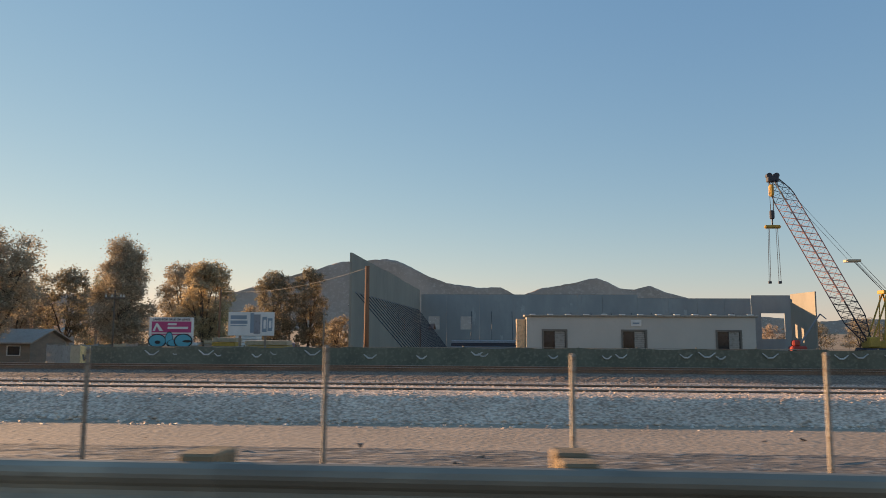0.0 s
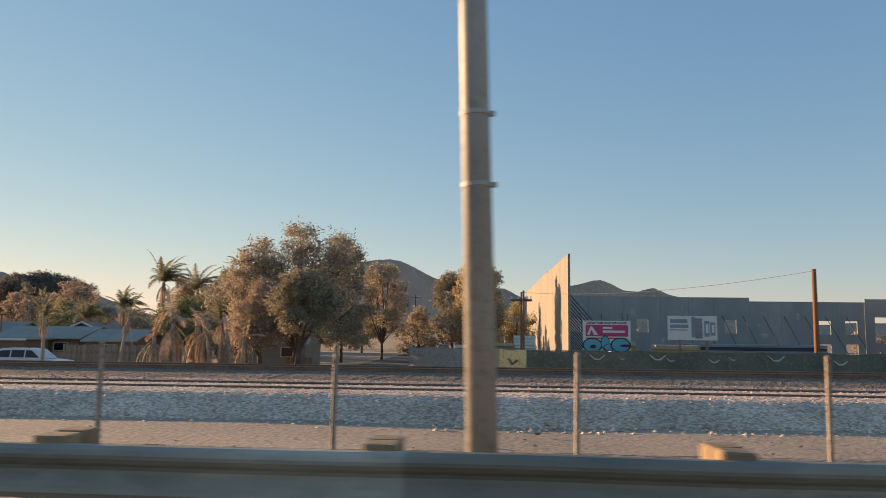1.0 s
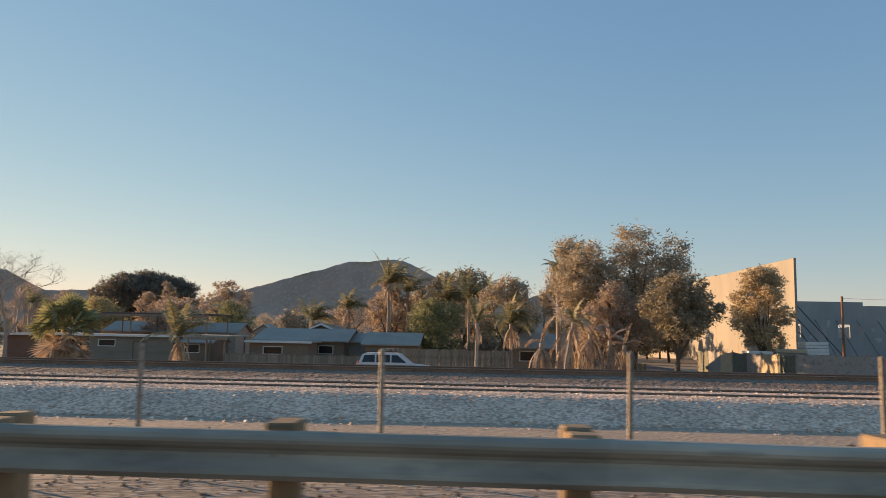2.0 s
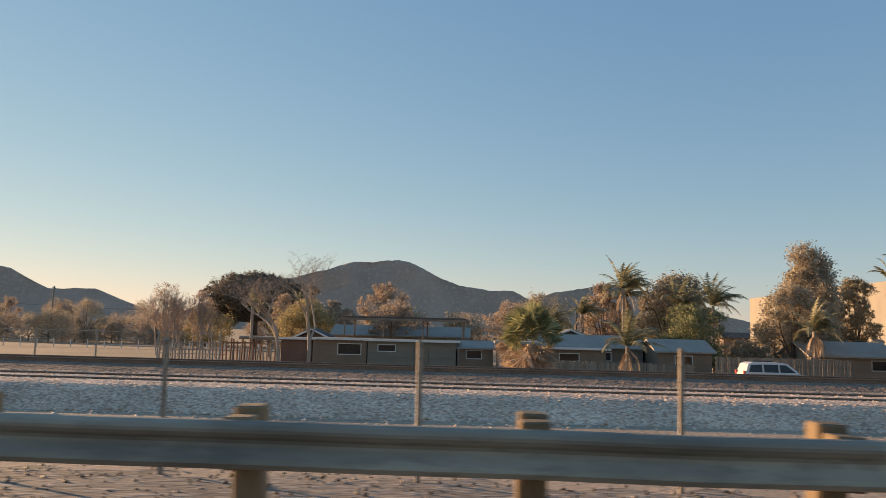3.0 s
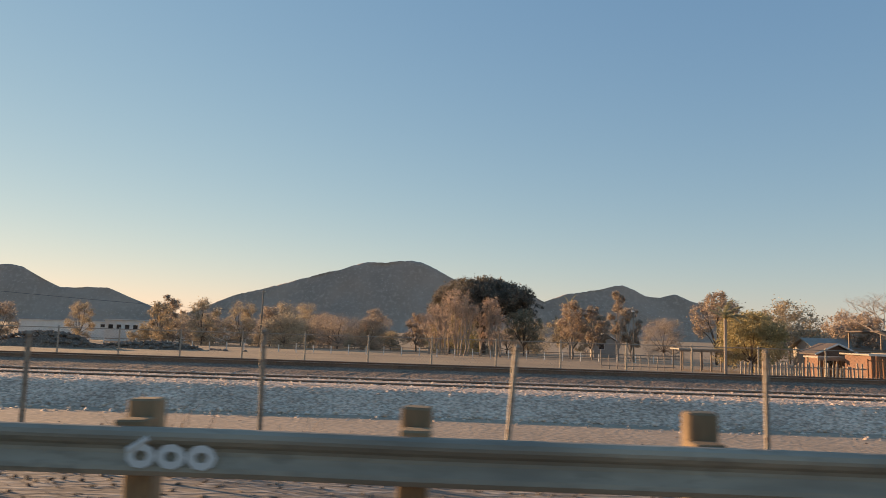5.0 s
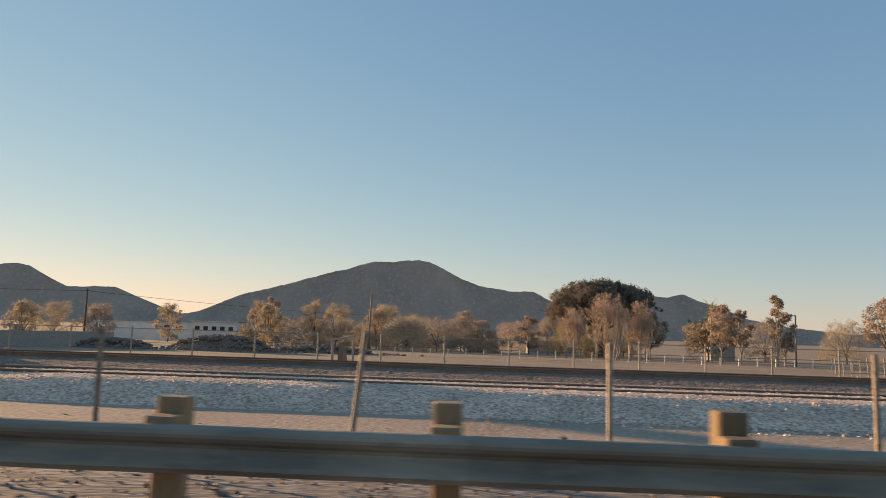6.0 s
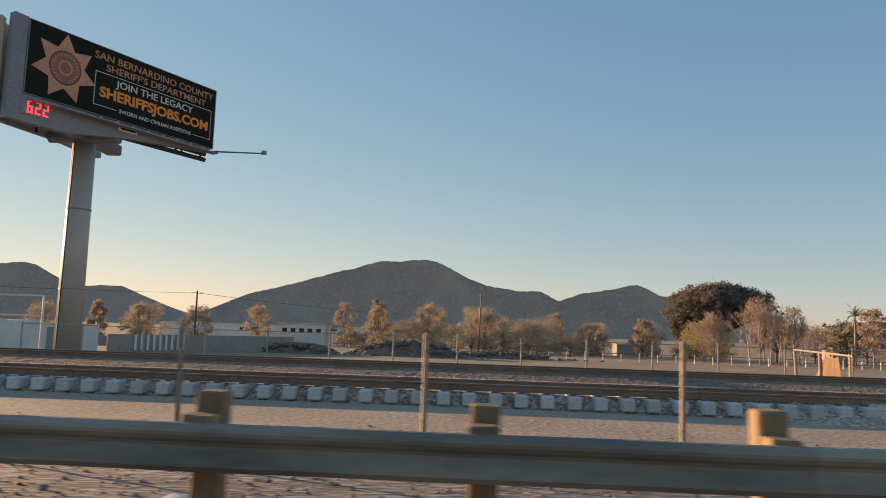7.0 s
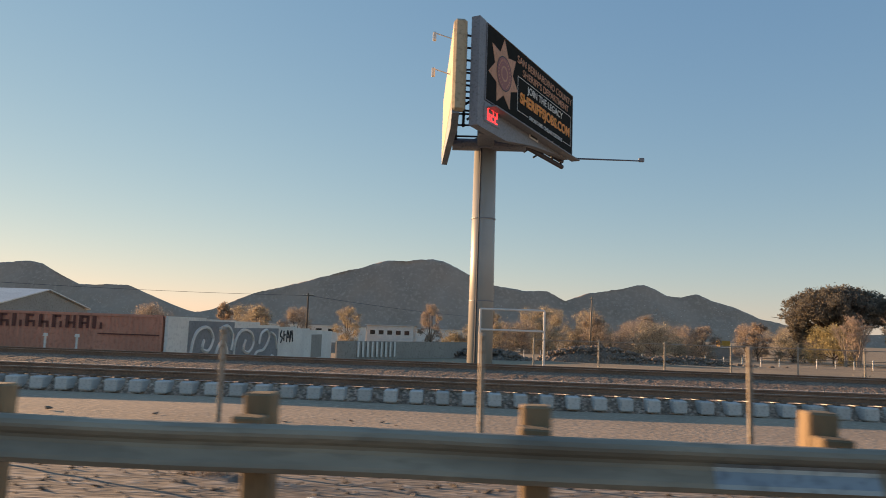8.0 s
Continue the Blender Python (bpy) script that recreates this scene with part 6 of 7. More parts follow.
# ---- lattice crane ----
def crane():
    base, tip = Vector((73.4, 149, -0.4)), Vector((57.0, 149, 31.6))
    t = thing("crawler_crane", "yellow lattice boom crane with red and dark boom sections", "crane", 76.0, 149, land(76, 149))
    org = Vector((76.0, 149, land(76, 149)))
    a, b = base - org, tip - org
    ax = (b - a).normalized()
    side, up = Vector((0, 1, 0)), ax.cross(Vector((0, 1, 0))).normalized()
    side, up = side * math.cos(0.4) + up * math.sin(0.4), up * math.cos(0.4) - side * math.sin(0.4)
    n = 24
    L = (b - a).length

    def corner(i, s, u):
        f = i / n
        w = 1.42 * min(1, 0.35 + f * 5, 0.4 + (1 - f) * 6)
        return a + ax * (L * f) + side * s * w + up * u * w

    for sec, (i0, i1, mt) in enumerate(((0, 6, CRANEDARK), (6, 8, CRANERED), (8, 12, CRANERED), (12, 17, CRANERED), (17, 21, CRANERED), (21, 24, CRANEDARK))):
        m = Mesh()
        for s in (-1, 1):
            for u in (-1, 1):
                for i in range(i0, i1):
                    m.tube(corner(i, s, u), corner(i + 1, s, u), 0.11, n=5)
        for i in range(i0, i1):
            for u in (-1, 1):
                m.tube(corner(i, -1, u), corner(i + 1, 1, u), 0.06, n=4)
                m.tube(corner(i, -1, u), corner(i, 1, u), 0.045, n=4)
            for s in (-1, 1):
                m.tube(corner(i, s, -1), corner(i + 1, s, 1), 0.06, n=4)
                m.tube(corner(i, s, 1), corner(i + 1, s, -1), 0.045, n=4)
        part("boom_section", m, mt, t)
    m = Mesh()
    m.cbox(b.x - 1.3, b.y - 0.6, b.z - 0.5, b.x + 0.9, b.y + 0.6, b.z + 0.7, 0.15)
    for q in (-0.9, 0.5):
        m.tube((b.x + q, b.y - 0.5, b.z + 0.8), (b.x + q, b.y + 0.5, b.z + 0.8), 0.55, n=14)
    part("boom_head", m, CRANEDARK, t)
    m = Mesh()
    m.cbox(b.x - 0.9, b.y - 0.65, b.z - 3.4, b.x - 0.2, b.y + 0.65, b.z - 1.0, 0.2, pose(0, 0, 0))
    part("boom_plate", m, YELLOW, t, "orange tip plate")
    hx = b.x - 0.6
    m = Mesh()
    for dx, dy in ((-0.5, -0.3), (-0.2, 0.3), (0.4, -0.3), (0.6, 0.3)):
        m.tube((hx + dx, dy, b.z), (hx + dx * 0.6, dy, b.z - 6.4), 0.05, n=4)
    part("hoist_rope", m, CRANEDARK, t)
    m = Mesh()
    m.cbox(hx - 0.45, -0.35, b.z - 8.0, hx + 0.45, 0.35, b.z - 6.2, 0.2)
    m.tube((hx, 0, b.z - 9.2), (hx, 0, b.z - 8.0), 0.16, n=8)
    part("hook_block", m, CRANEDARK, t)
    m = Mesh()
    m.cbox(hx - 1.6, -0.4, b.z - 9.9, hx + 1.6, 0.4, b.z - 9.2, 0.25)
    part("spreader_beam", m, YELLOW, t)
    m = Mesh()
    for dx in (-1.1, -0.8, 0.8, 1.2):
        m.tube((hx + dx * 0.8, 0, b.z - 9.8), (hx + dx, 0, b.z - 20.5), 0.05, n=4)
    for dx in (-0.95, 1.0):
        m.cbox(hx + dx - 0.3, -0.2, b.z - 20.9, hx + dx + 0.3, 0.2, b.z - 20.4, 0.06)
    part("sling", m, CRANEDARK, t)
    g0 = Vector((77.4, 149, 9.0)) - org
    br = Vector((71.5, 149, 15.2)) - org
    m = Mesh()
    for dy in (-0.9, 0.9):
        m.tube((b.x + 0.5, dy, b.z), br + Vector((-0.6, dy, 0.5)), 0.035, n=4)
        m.tube(br + Vector((0.8, dy, 0)), g0 + Vector((0, dy, 0.3)), 0.05, n=4)
        m.tube(br + Vector((0.3, dy * 0.5, 0)), g0 + Vector((-0.3, dy * 0.4, 0.3)), 0.05, n=4)
    part("pendant_rope", m, CRANEDARK, t)
    m = Mesh()
    m.cbox(br.x - 1.4, -1.0, br.z - 0.25, br.x + 1.2, 1.0, br.z + 0.25, 0.08)
    part("bridle", m, TAN, t)
    for dy in (-1.1, 1.1):
        for foot, head, r in (((-2.2, dy, 2.4), (g0.x, dy, g0.z), 0.16), ((3.2, dy, 2.4), (g0.x, dy, g0.z), 0.16), ((0.2, dy, 2.4), (g0.x - 0.6, dy, g0.z - 0.5), 0.1)):
            m = Mesh()
            m.tube(foot, head, r, n=6)
            part("gantry_leg", m, YELLOW, t)
    m = Mesh()
    m.cbox(g0.x - 1.0, -1.3, g0.z - 0.3, g0.x + 1.0, 1.3, g0.z + 0.4, 0.1)
    part("gantry", m, YELLOW, t)
    m = Mesh()
    m.cbox(-3.0, -1.6, 1.2, 5.0, 1.6, 2.6, 0.15)
    m.cbox(1.0, -1.5, 2.6, 5.0, 1.5, 4.2, 0.2)
    part("house", m, YELLOW, t)
    m = Mesh()
    m.cbox(-3.2, -2.2, 1.4, -1.2, -0.9, 3.4, 0.15)
    part("cab", m, YELLOW, t)
    for s in (-1, 1):
        m = Mesh()
        m.cbox(-4.0, s * 2.2 - 0.5, 0.0, 4.6, s * 2.2 + 0.5, 1.2, 0.4)
        part("track", m, CRANEDARK, t)


crane()
# small red boom lift beside the doorway
t = thing("boom_lift", "red boom lift with a raised arm on the site", "boom lift", 60.3, 149, land(60, 149))
m = Mesh()
m.cbox(-1.6, -1, 0.4, 1.4, 1, 1.5, 0.25)
m.cbox(-1.2, -0.8, 1.4, 0.2, 0.8, 2.7, 0.3)
part("chassis", m, REDPAINT, t)
m = Mesh()
m.tube((0.4, 0, 1.9), (4.4, 0, 7.8), 0.22, 0.16, 6)
m.tube((4.4, 0, 7.8), (5.6, 0, 6.8), 0.12, 0.1, 6)
part("arm", m, DARKGREY, t)
for q in (-1.1, 1.0):
    m = Mesh()
    m.tube((q, -1.1, 0.45), (q, 1.1, 0.45), 0.45, n=14)
    part("wheel", m, RUBBER, t)


# ---- side street ----
m = Mesh()
vs = []
for y in (40, 48, 62, 85, 110, 200, 300, 400):
    for x in (-37.5, -30.5):
        vs.append((x, y, land(x, y) + 0.07))
m.add(vs, [(2 * i, 2 * i + 1, 2 * i + 3, 2 * i + 2) for i in range(7)])
tagged(m.make("side_road", ASPHALT), "worn grey side street running away from the railway", "road", kind="structure")


def car(x, y, rz, label, paint, z=None, long=4.9, rack=False):
    z0 = land(x, y) if z is None else z
    t = thing("parked_car", label, "car", x, y, z0, rz)
    k = long / 4.9
    low = [(-2.4, 0.35), (-2.45, 0.75), (-2.4, 1.0), (-1.2, 1.04), (0.75, 1.02), (1.0, 0.98), (2.2, 0.86), (2.42, 0.7), (2.4, 0.35)]
    cab = [(-2.36, 1.0), (-2.15, 1.58), (-1.9, 1.68), (0.05, 1.68), (0.35, 1.6), (1.05, 1.0)]
    for name, prof, hw, hw2, mt in (("body", low, 0.9, 0.88, paint), ("cabin", cab, 0.86, 0.7, paint)):
        m = Mesh()
        zs = [p[1] for p in prof]
        lo, hi = min(zs), max(zs)
        left = [(p[0] * k, -(hw + (hw2 - hw) * (p[1] - lo) / (hi - lo)), p[1]) for p in prof]
        n = len(prof)
        m.add(left + [(a, -b, c) for a, b, c in left], [tuple(range(n)), tuple(range(2 * n - 1, n - 1, -1))] + [(i, n + i, n + (i + 1) % n, (i + 1) % n) for i in range(n)])
        part(name, m, mt, t)
    for s in (-1, 1):
        for a in ([(-2.15, 1.08), (-2.0, 1.52), (-1.3, 1.56), (-1.3, 1.08)], [(-1.2, 1.08), (-1.2, 1.56), (-0.3, 1.56), (-0.3, 1.08)], [(-0.2, 1.08), (-0.2, 1.56), (0.2, 1.54), (0.78, 1.08)]):
            m = Mesh()
            q = [(p[0] * k, s * (0.868 + (0.7 - 0.86) * (p[1] - 1.0) / 0.68), p[1]) for p in a]
            m.add(q + [(u, v + s * 0.006, w) for u, v, w in q], [(0, 1, 2, 3), (7, 6, 5, 4)] + [(i, (i + 1) % 4, 4 + (i + 1) % 4, 4 + i) for i in range(4)])
            part("window", m, GLASS, t)
    for wx in (-1.5, 1.45):
        for s in (-1, 1):
            m = Mesh()
            m.tube((wx * k, s * 0.68, 0.34), (wx * k, s * 0.91, 0.34), 0.34, n=18)
            w = part("wheel", m, RUBBER, t)
            m = Mesh()
            m.tube((wx * k, s * 0.9, 0.34), (wx * k, s * 0.92, 0.34), 0.2, n=14)
            part("hubcap", m, ZINC_NEW, w)
    for s in (-1, 1):
        m = Mesh()
        m.cbox(-2.47 * k, s * 0.75 - 0.1, 0.72, -2.36 * k, s * 0.75 + 0.1, 1.15, 0.03)
        part("tail_light", m, REDPAINT, t)
    if rack:
        m = Mesh()
        for s in (-1, 1):
            m.tube((-1.9 * k, s * 0.6, 1.74), (0.0, s * 0.6, 1.74), 0.02, n=6)
        for q in (-1.7, -0.9, -0.1):
            m.tube((q, -0.62, 1.74), (q, 0.62, 1.74), 0.015, n=6)
            m.tube((q, -0.6, 1.66), (q, -0.6, 1.74), 0.015, n=6)
            m.tube((q, 0.6, 1.66), (q, 0.6, 1.74), 0.015, n=6)
        part("roof_rack", m, BLACK, t)


car(-55.7, 49.0, 0, "white estate car with a roof rack parked beside the track", CARPAINT, -1.68, 4.9, True)
car(-31.6, 118, 90, "dark parked car on the side street", DARKGREY)
car(-33.6, 112, 90, "pale parked car on the side street", WHITEWALL)


# ---- houses and sheds ----
def house(x0, x1, y0, y1, eave, label, wmat, rmat, windows=(), door=None, ridge=None, gable="x", over=0.35, name="house", fascia=True):
    z0 = land(0, y0)
    t = thing(name, label, "house", x0, y0, z0)
    L, D, h = x1 - x0, y1 - y0, eave - z0
    holes = [(a - x0, b - x0, c - z0, d - z0) for a, b, c, d in windows]
    if door:
        holes.append((door[0] - x0, door[1] - x0, 0.02, door[2] - z0))
    m = Mesh()
    wall(m, 0, L, -0.3, h, holes, 0.16)
    part("front_wall", m, wmat, t)
    for nm, at, ln in (("side_wall", pose(0.16, 0.16, 0, 0, 0, 90), D - 0.32), ("side_wall", pose(L, 0.16, 0, 0, 0, 90), D - 0.32), ("back_wall", pose(0, D - 0.16, 0), L)):
        m = Mesh()
        wall(m, 0, ln, -0.3, h, (), 0.16, at)
        part(nm, m, wmat, t)
    for a, b, c, d in holes[:len(windows)]:
        m = Mesh()
        wall(m, a - 0.04, b + 0.04, c - 0.04, d + 0.04, [(a + 0.02, b - 0.02, c + 0.02, d - 0.02)], 0.14, pose(0, -0.03, 0))
        w = part("window", m, WHITEWALL, t)
        m = Mesh()
        m.box(a, 0.07, c, b, 0.09, d)
        part("pane", m, GLASS, w)
    if door:
        a, b, c, d = holes[-1]
        m = Mesh()
        m.cbox(a + 0.02, 0.05, c, b - 0.02, 0.1, d - 0.02, 0.01)
        dd = part("door", m, GREYWOOD, t)
        m = Mesh()
        m.tube((b - 0.12, 0.05, c + 1.0), (b - 0.12, 0.0, c + 1.0), 0.03, n=8)
        part("handle", m, ZINC, dd)
    m = Mesh()
    if ridge is None:
        m.cbox(-over, -over, h, L + over, D + over, h + 0.14, 0.02)
        part("roof", m, rmat, t)
    else:
        r = ridge - z0
        if gable == "x":       # ridge along x
            ym = D / 2
            for s, ye in ((-1, -over), (1, D + over)):
                m.add([(-over, ye, h), (L + over, ye, h), (L + over, ym, r), (-over, ym, r), (-over, ye, h + 0.12), (L + over, ye, h + 0.12), (L + over, ym, r + 0.12), (-over, ym, r + 0.12)],
                      [(0, 1, 2, 3), (4, 7, 6, 5), (0, 4, 5, 1), (1, 5, 6, 2), (2, 6, 7, 3), (3, 7, 4, 0)])
            part("roof", m, rmat, t)
            for q in (0.0, L - 0.16):
                m = Mesh()
                m.add([(q, 0.16, h), (q, D - 0.16, h), (q, ym, r - 0.05), (q + 0.16, 0.16, h), (q + 0.16, D - 0.16, h), (q + 0.16, ym, r - 0.05)], [(0, 2, 1), (3, 4, 5), (0, 3, 5, 2), (1, 2, 5, 4)])
                part("gable_wall", m, wmat, t)
        else:
            xm = L / 2
            for s, xe in ((-1, -over), (1, L + over)):
                m.add([(xe, -over, h), (xe, D + over, h), (xm, D + over, r), (xm, -over, r), (xe, -over, h + 0.12), (xe, D + over, h + 0.12), (xm, D + over, r + 0.12), (xm, -over, r + 0.12)],
                      [(0, 1, 2, 3), (4, 7, 6, 5), (0, 4, 5, 1), (1, 5, 6, 2), (2, 6, 7, 3), (3, 7, 4, 0)])
            part("roof", m, rmat, t)
            for xe in (-over, L + over):
                m = Mesh()
                m.tube((xe, -over - 0.05, h + 0.05), (xm, -over - 0.05, r + 0.05), 0.085, n=4)
                part("bargeboard", m, WHITEWALL, t, "pale painted bargeboard")
            for q in (0.0, D - 0.16):
                m = Mesh()
                m.add([(0.0, q, h), (L, q, h), (xm, q, r - 0.05), (0.0, q + 0.16, h), (L, q + 0.16, h), (xm, q + 0.16, r - 0.05)], [(0, 1, 2), (3, 5, 4), (0, 2, 5, 3), (1, 4, 5, 2)])
                part("gable_wall", m, wmat, t)
    if fascia and ridge is None:
        m = Mesh()
        m.cbox(-over - 0.02, -over - 0.04, h - 0.02, L + over + 0.02, -over + 0.0, h + 0.16, 0.01)
        part("fascia", m, WHITEWALL, t)
    return t


def canopy(x0, x1, y0, y1, z, label, mt, posts=4, tilt=0.0):
    z0 = land(0, y0)
    t = thing("carport", label, "carport", x0, y0, z0)
    h, L, D = z - z0, x1 - x0, y1 - y0
    m = Mesh()
    m.cbox(-0.2, -0.2, h - 0.1, L + 0.2, D + 0.2, h + 0.06, 0.02, pose(0, 0, 0, 0, tilt, 0))
    part("roof", m, mt, t)
    m = Mesh()
    m.cbox(-0.2, -0.24, h - 0.3, L + 0.2, -0.16, h - 0.1, 0.01, pose(0, 0, 0, 0, tilt, 0))
    part("fascia", m, GREYWOOD, t)
    for i in range(posts):
        for y in (0.05, D - 0.05):
            m = Mesh()
            x = 0.1 + (L - 0.2) * i / (posts - 1)
            m.cbox(x - 0.06, y - 0.06, -0.2, x + 0.06, y + 0.06, h - 0.1 - math.tan(radians(tilt)) * x, 0.01)
            part("post", m, GREYWOOD, t)


house(-92.2, -89.5, 63.6, 68, 0.47, "rust-brown plywood shed with a flat pale-edged roof", STUCCO2, ROOF, name="shed")
house(-89.4, -84.7, 63.5, 68, 0.53, "dark brown shed wall with one framed window", STUCCO, ROOF, [(-87.2, -85.2, -0.7, 0.2)], name="shed")
house(-84.6, -77.0, 63.4, 68, 0.51, "long grey sided shed with a flat pale-edged roof", SIDING, ROOF, [(-83.7, -82.2, -0.35, 0.2)], (-80.6, -79.3, 0.1), name="shed")
house(-76.7, -73.8, 63.8, 68, 0.0, "low brown house end with a pale roof", STUCCO, ROOF, [(-76.1, -74.8, -0.8, -0.1)], ridge=0.6, name="house")
house(-90.5, -76.3, 77.6, 83, 0.75, "house with a long pale metal roof behind the sheds", GREYWALL, ROOF, ridge=1.8)
canopy(-88.0, -76.5, 70, 76, 2.65, "tall flat carport roof on thin posts", ROOFDARK, 4)
canopy(-73.6, -70.4, 58, 63, 0.75, "open porch with thin posts and clutter", ROOF, 3)
house(-70.2, -62.4, 66, 73, 0.3, "low brown house with a broad pale roof", STUCCO, ROOF, [(-67.8, -66.9, -0.6, -0.05), (-64.7, -63.4, -0.75, -0.05)], ridge=1.35, over=0.5)
house(-67.9, -64.3, 73.5, 80, 0.9, "small brown gable rising behind a pale roof", STUCCO, ROOF, ridge=1.85, gable="y", over=0.5)
house(-69.6, -64.6, 61.5, 65, 0.25, "low brown shed with a pale roof edge", STUCCO, ROOF, [(-68.4, -66.8, -0.7, -0.1)], name="shed")
house(-64.2, -60.2, 68, 72, 0.2, "small outbuilding with a pale blue-grey metal roof", GREYWALL, ROOF, ridge=1.0, name="outbuilding")
house(-60.0, -55.6, 63, 69, 0.15, "low brown house with a pale shallow roof", STUCCO, ROOF, ridge=1.15, windows=[(-58.6, -57.2, -0.9, -0.1)])
house(-47.5, -40.5, 63, 69, 0.1, "low grey house behind dead palms with a pale roof", SIDING, ROOF, [(-46.8, -45.6, -0.9, -0.1), (-42.6, -41.4, -0.9, -0.1)], ridge=1.3)
house(-93.0, -89.6, 71.5, 74.5, 0.3, "small weathered hut with an open porch and pale bargeboards", STUCCO2, ROOFDARK, [(-92.4, -91.6, -1.0, -0.1)], ridge=1.3, gable="y", over=0.45, name="hut")
house(-231, -218, 205, 216, 1.9, "distant white two-storey building with a flat roof", WHITEWALL, ROOF, [(-230 + 2.4 * i, -228.6 + 2.4 * i, -0.6, 0.6) for i in range(5)], name="building")
house(-273, -250, 74, 92, 2.4, "pale metal storage shed behind the container", GREYWALL, WHITEWALL, ridge=4.4, name="storage_shed")
house(-285, -262, 250, 262, 1.2, "distant low white warehouse", WHITEWALL, ROOF, name="warehouse")
house(-258, -238, 235, 250, 1.2, "distant low white warehouse", WHITEWALL, ROOF, [(-252, -250, -0.6, 0.4), (-248, -246, -0.6, 0.4)], name="warehouse")
house(-234, -205, 262, 275, 1.2, "distant low white warehouse", WHITEWALL, ROOF, name="warehouse")
house(-136, -128, 210, 218, -1.0, "distant low house among the trees", GREYWALL, ROOF, name="house")
house(-100.3, -95.6, 160, 165, 0.4, "distant pale house with a gable among the trees", GREYWALL, ROOF, [(-99.2, -98.0, -1.4, -0.3)], ridge=2.1, gable="y")
house(-20.5, -13.0, 168, 174, 1.4, "low house beyond the side street", STUCCO, ROOFDARK, name="house", ridge=2.6)


def board_fence(x0, x1, y, top, label, mt, step=0.16, gap=0.02, rag=0.05, seed=1, w=None, thick=0.025):
    t = thing("board_fence", label, "fence", x0, y, land(0, y), kind="structure")
    rnd = random.Random(seed)
    h = top - land(0, y)
    d = None
    n = int((x1 - x0) / step)
    for i in range(n):
        m4 = pose(i * step, rnd.uniform(-0.015, 0.015), rnd.uniform(-rag, rag), 0, rnd.uniform(-1, 1) * rag * 20, 0)
        if d is None:
            m = Mesh()
            bw = w or step - gap
            m.cbox(0, 0.025 - thick, -0.2, bw, 0.025, h, 0.006 if thick < 0.05 else 0.025)
            d = part("board", m, mt, t, at=m4)
        else:
            share("board", d.data, t, m4)
    for z in (0.3, h - 0.3):
        m = Mesh()
        m.cbox(0, 0.03, z, x1 - x0, 0.08, z + 0.09, 0.01)
        part("rail", m, mt, t)


board_fence(-57.6, -47.8, 55.5, 0.1, "brown weathered board fence around a yard", GREYWOOD, 0.2, seed=2)
board_fence(-70.2, -58.5, 57.5, -0.55, "low brown board fence around a yard", GREYWOOD, 0.2, seed=3)
board_fence(-95.4, -91.9, 58, 0.45, "ragged fence of reddish upright stakes", ORANGEWOOD, 0.3, rag=0.16, seed=4, w=0.11, thick=0.11)
canopy(-94.2, -89.4, 68.6, 71.2, 0.15, "open porch roof on thin pale posts", ROOF, 4)
board_fence(-103.0, -92.6, 63.5, -0.4, "ragged fence of pale upright planks", PALEBARK, 0.3, rag=0.2, seed=5, w=0.13, thick=0.13)
board_fence(-40.2, -38.0, 55.0, -0.6, "low grey board fence by the trees", GREYWOOD, 0.2, seed=6)
board_fence(-111.5, -103.4, 82, -0.3, "sparse row of pale crooked stakes in the field", PALEBARK, 0.85, rag=0.3, seed=8, w=0.11, thick=0.11)
canopy(-102.4, -97.8, 84, 87.5, 0.3, "low open lean-to with a pale roof on thin posts", ROOF, 5)


def cloth_screen():
    """A fence bay running away from the track, hung with brown cloth."""
    y0, y1, x = 36.4, 42.4, -157.2
    z0 = land(x, y0)
    t = thing("cloth_screen", "brown cloth hung on a wooden frame beside the fence", "screen", x, y0, z0)
    h = 0.88 - z0
    for y, lean in ((0.0, 0.0), (3.1, 2.0), (y1 - y0, 6.0)):
        m = Mesh()
        m.cbox(-0.06, -0.06, -0.3, 0.06, 0.06, h + 0.05, 0.015, pose(0, y, 0, -lean, 0, 0))
        part("post", m, PALEBARK, t, "pale wooden post")
    m = Mesh()
    m.tube((0, -0.3, h - 0.05), (0, y1 - y0 + 0.3, h + 0.1), 0.05, 0.05, 6)
    part("top_bar", m, PALEBARK, t)
    m = Mesh()
    n, r = 16, 8
    vs = []
    for i in range(n + 1):
        for j in range(r + 1):
            u, v = i / n, j / r
            sag = 0.16 * math.sin(math.pi * u) * v + 0.25 * (1 - v) * max(0, u - 0.6)
            vs.append((0.07 + 0.05 * noise.noise(Vector((u * 6, v * 2, 8))), 1.6 + 3.6 * (u - 0.2) * (0.4 + 0.6 * (1 - v)), 0.12 + (h - 0.25) * v - sag * 0.6))
    fs = [(i * (r + 1) + j, (i + 1) * (r + 1) + j, (i + 1) * (r + 1) + j + 1, i * (r + 1) + j + 1) for i in range(n) for j in range(r)]
    m.add(vs, fs)
    m.add([(p[0] + 0.012, p[1], p[2]) for p in vs], [tuple(reversed(q)) for q in fs])
    part("cloth", m, BROWNCLOTH, t, "sagging sun-faded brown cloth", smooth=True)


cloth_screen()


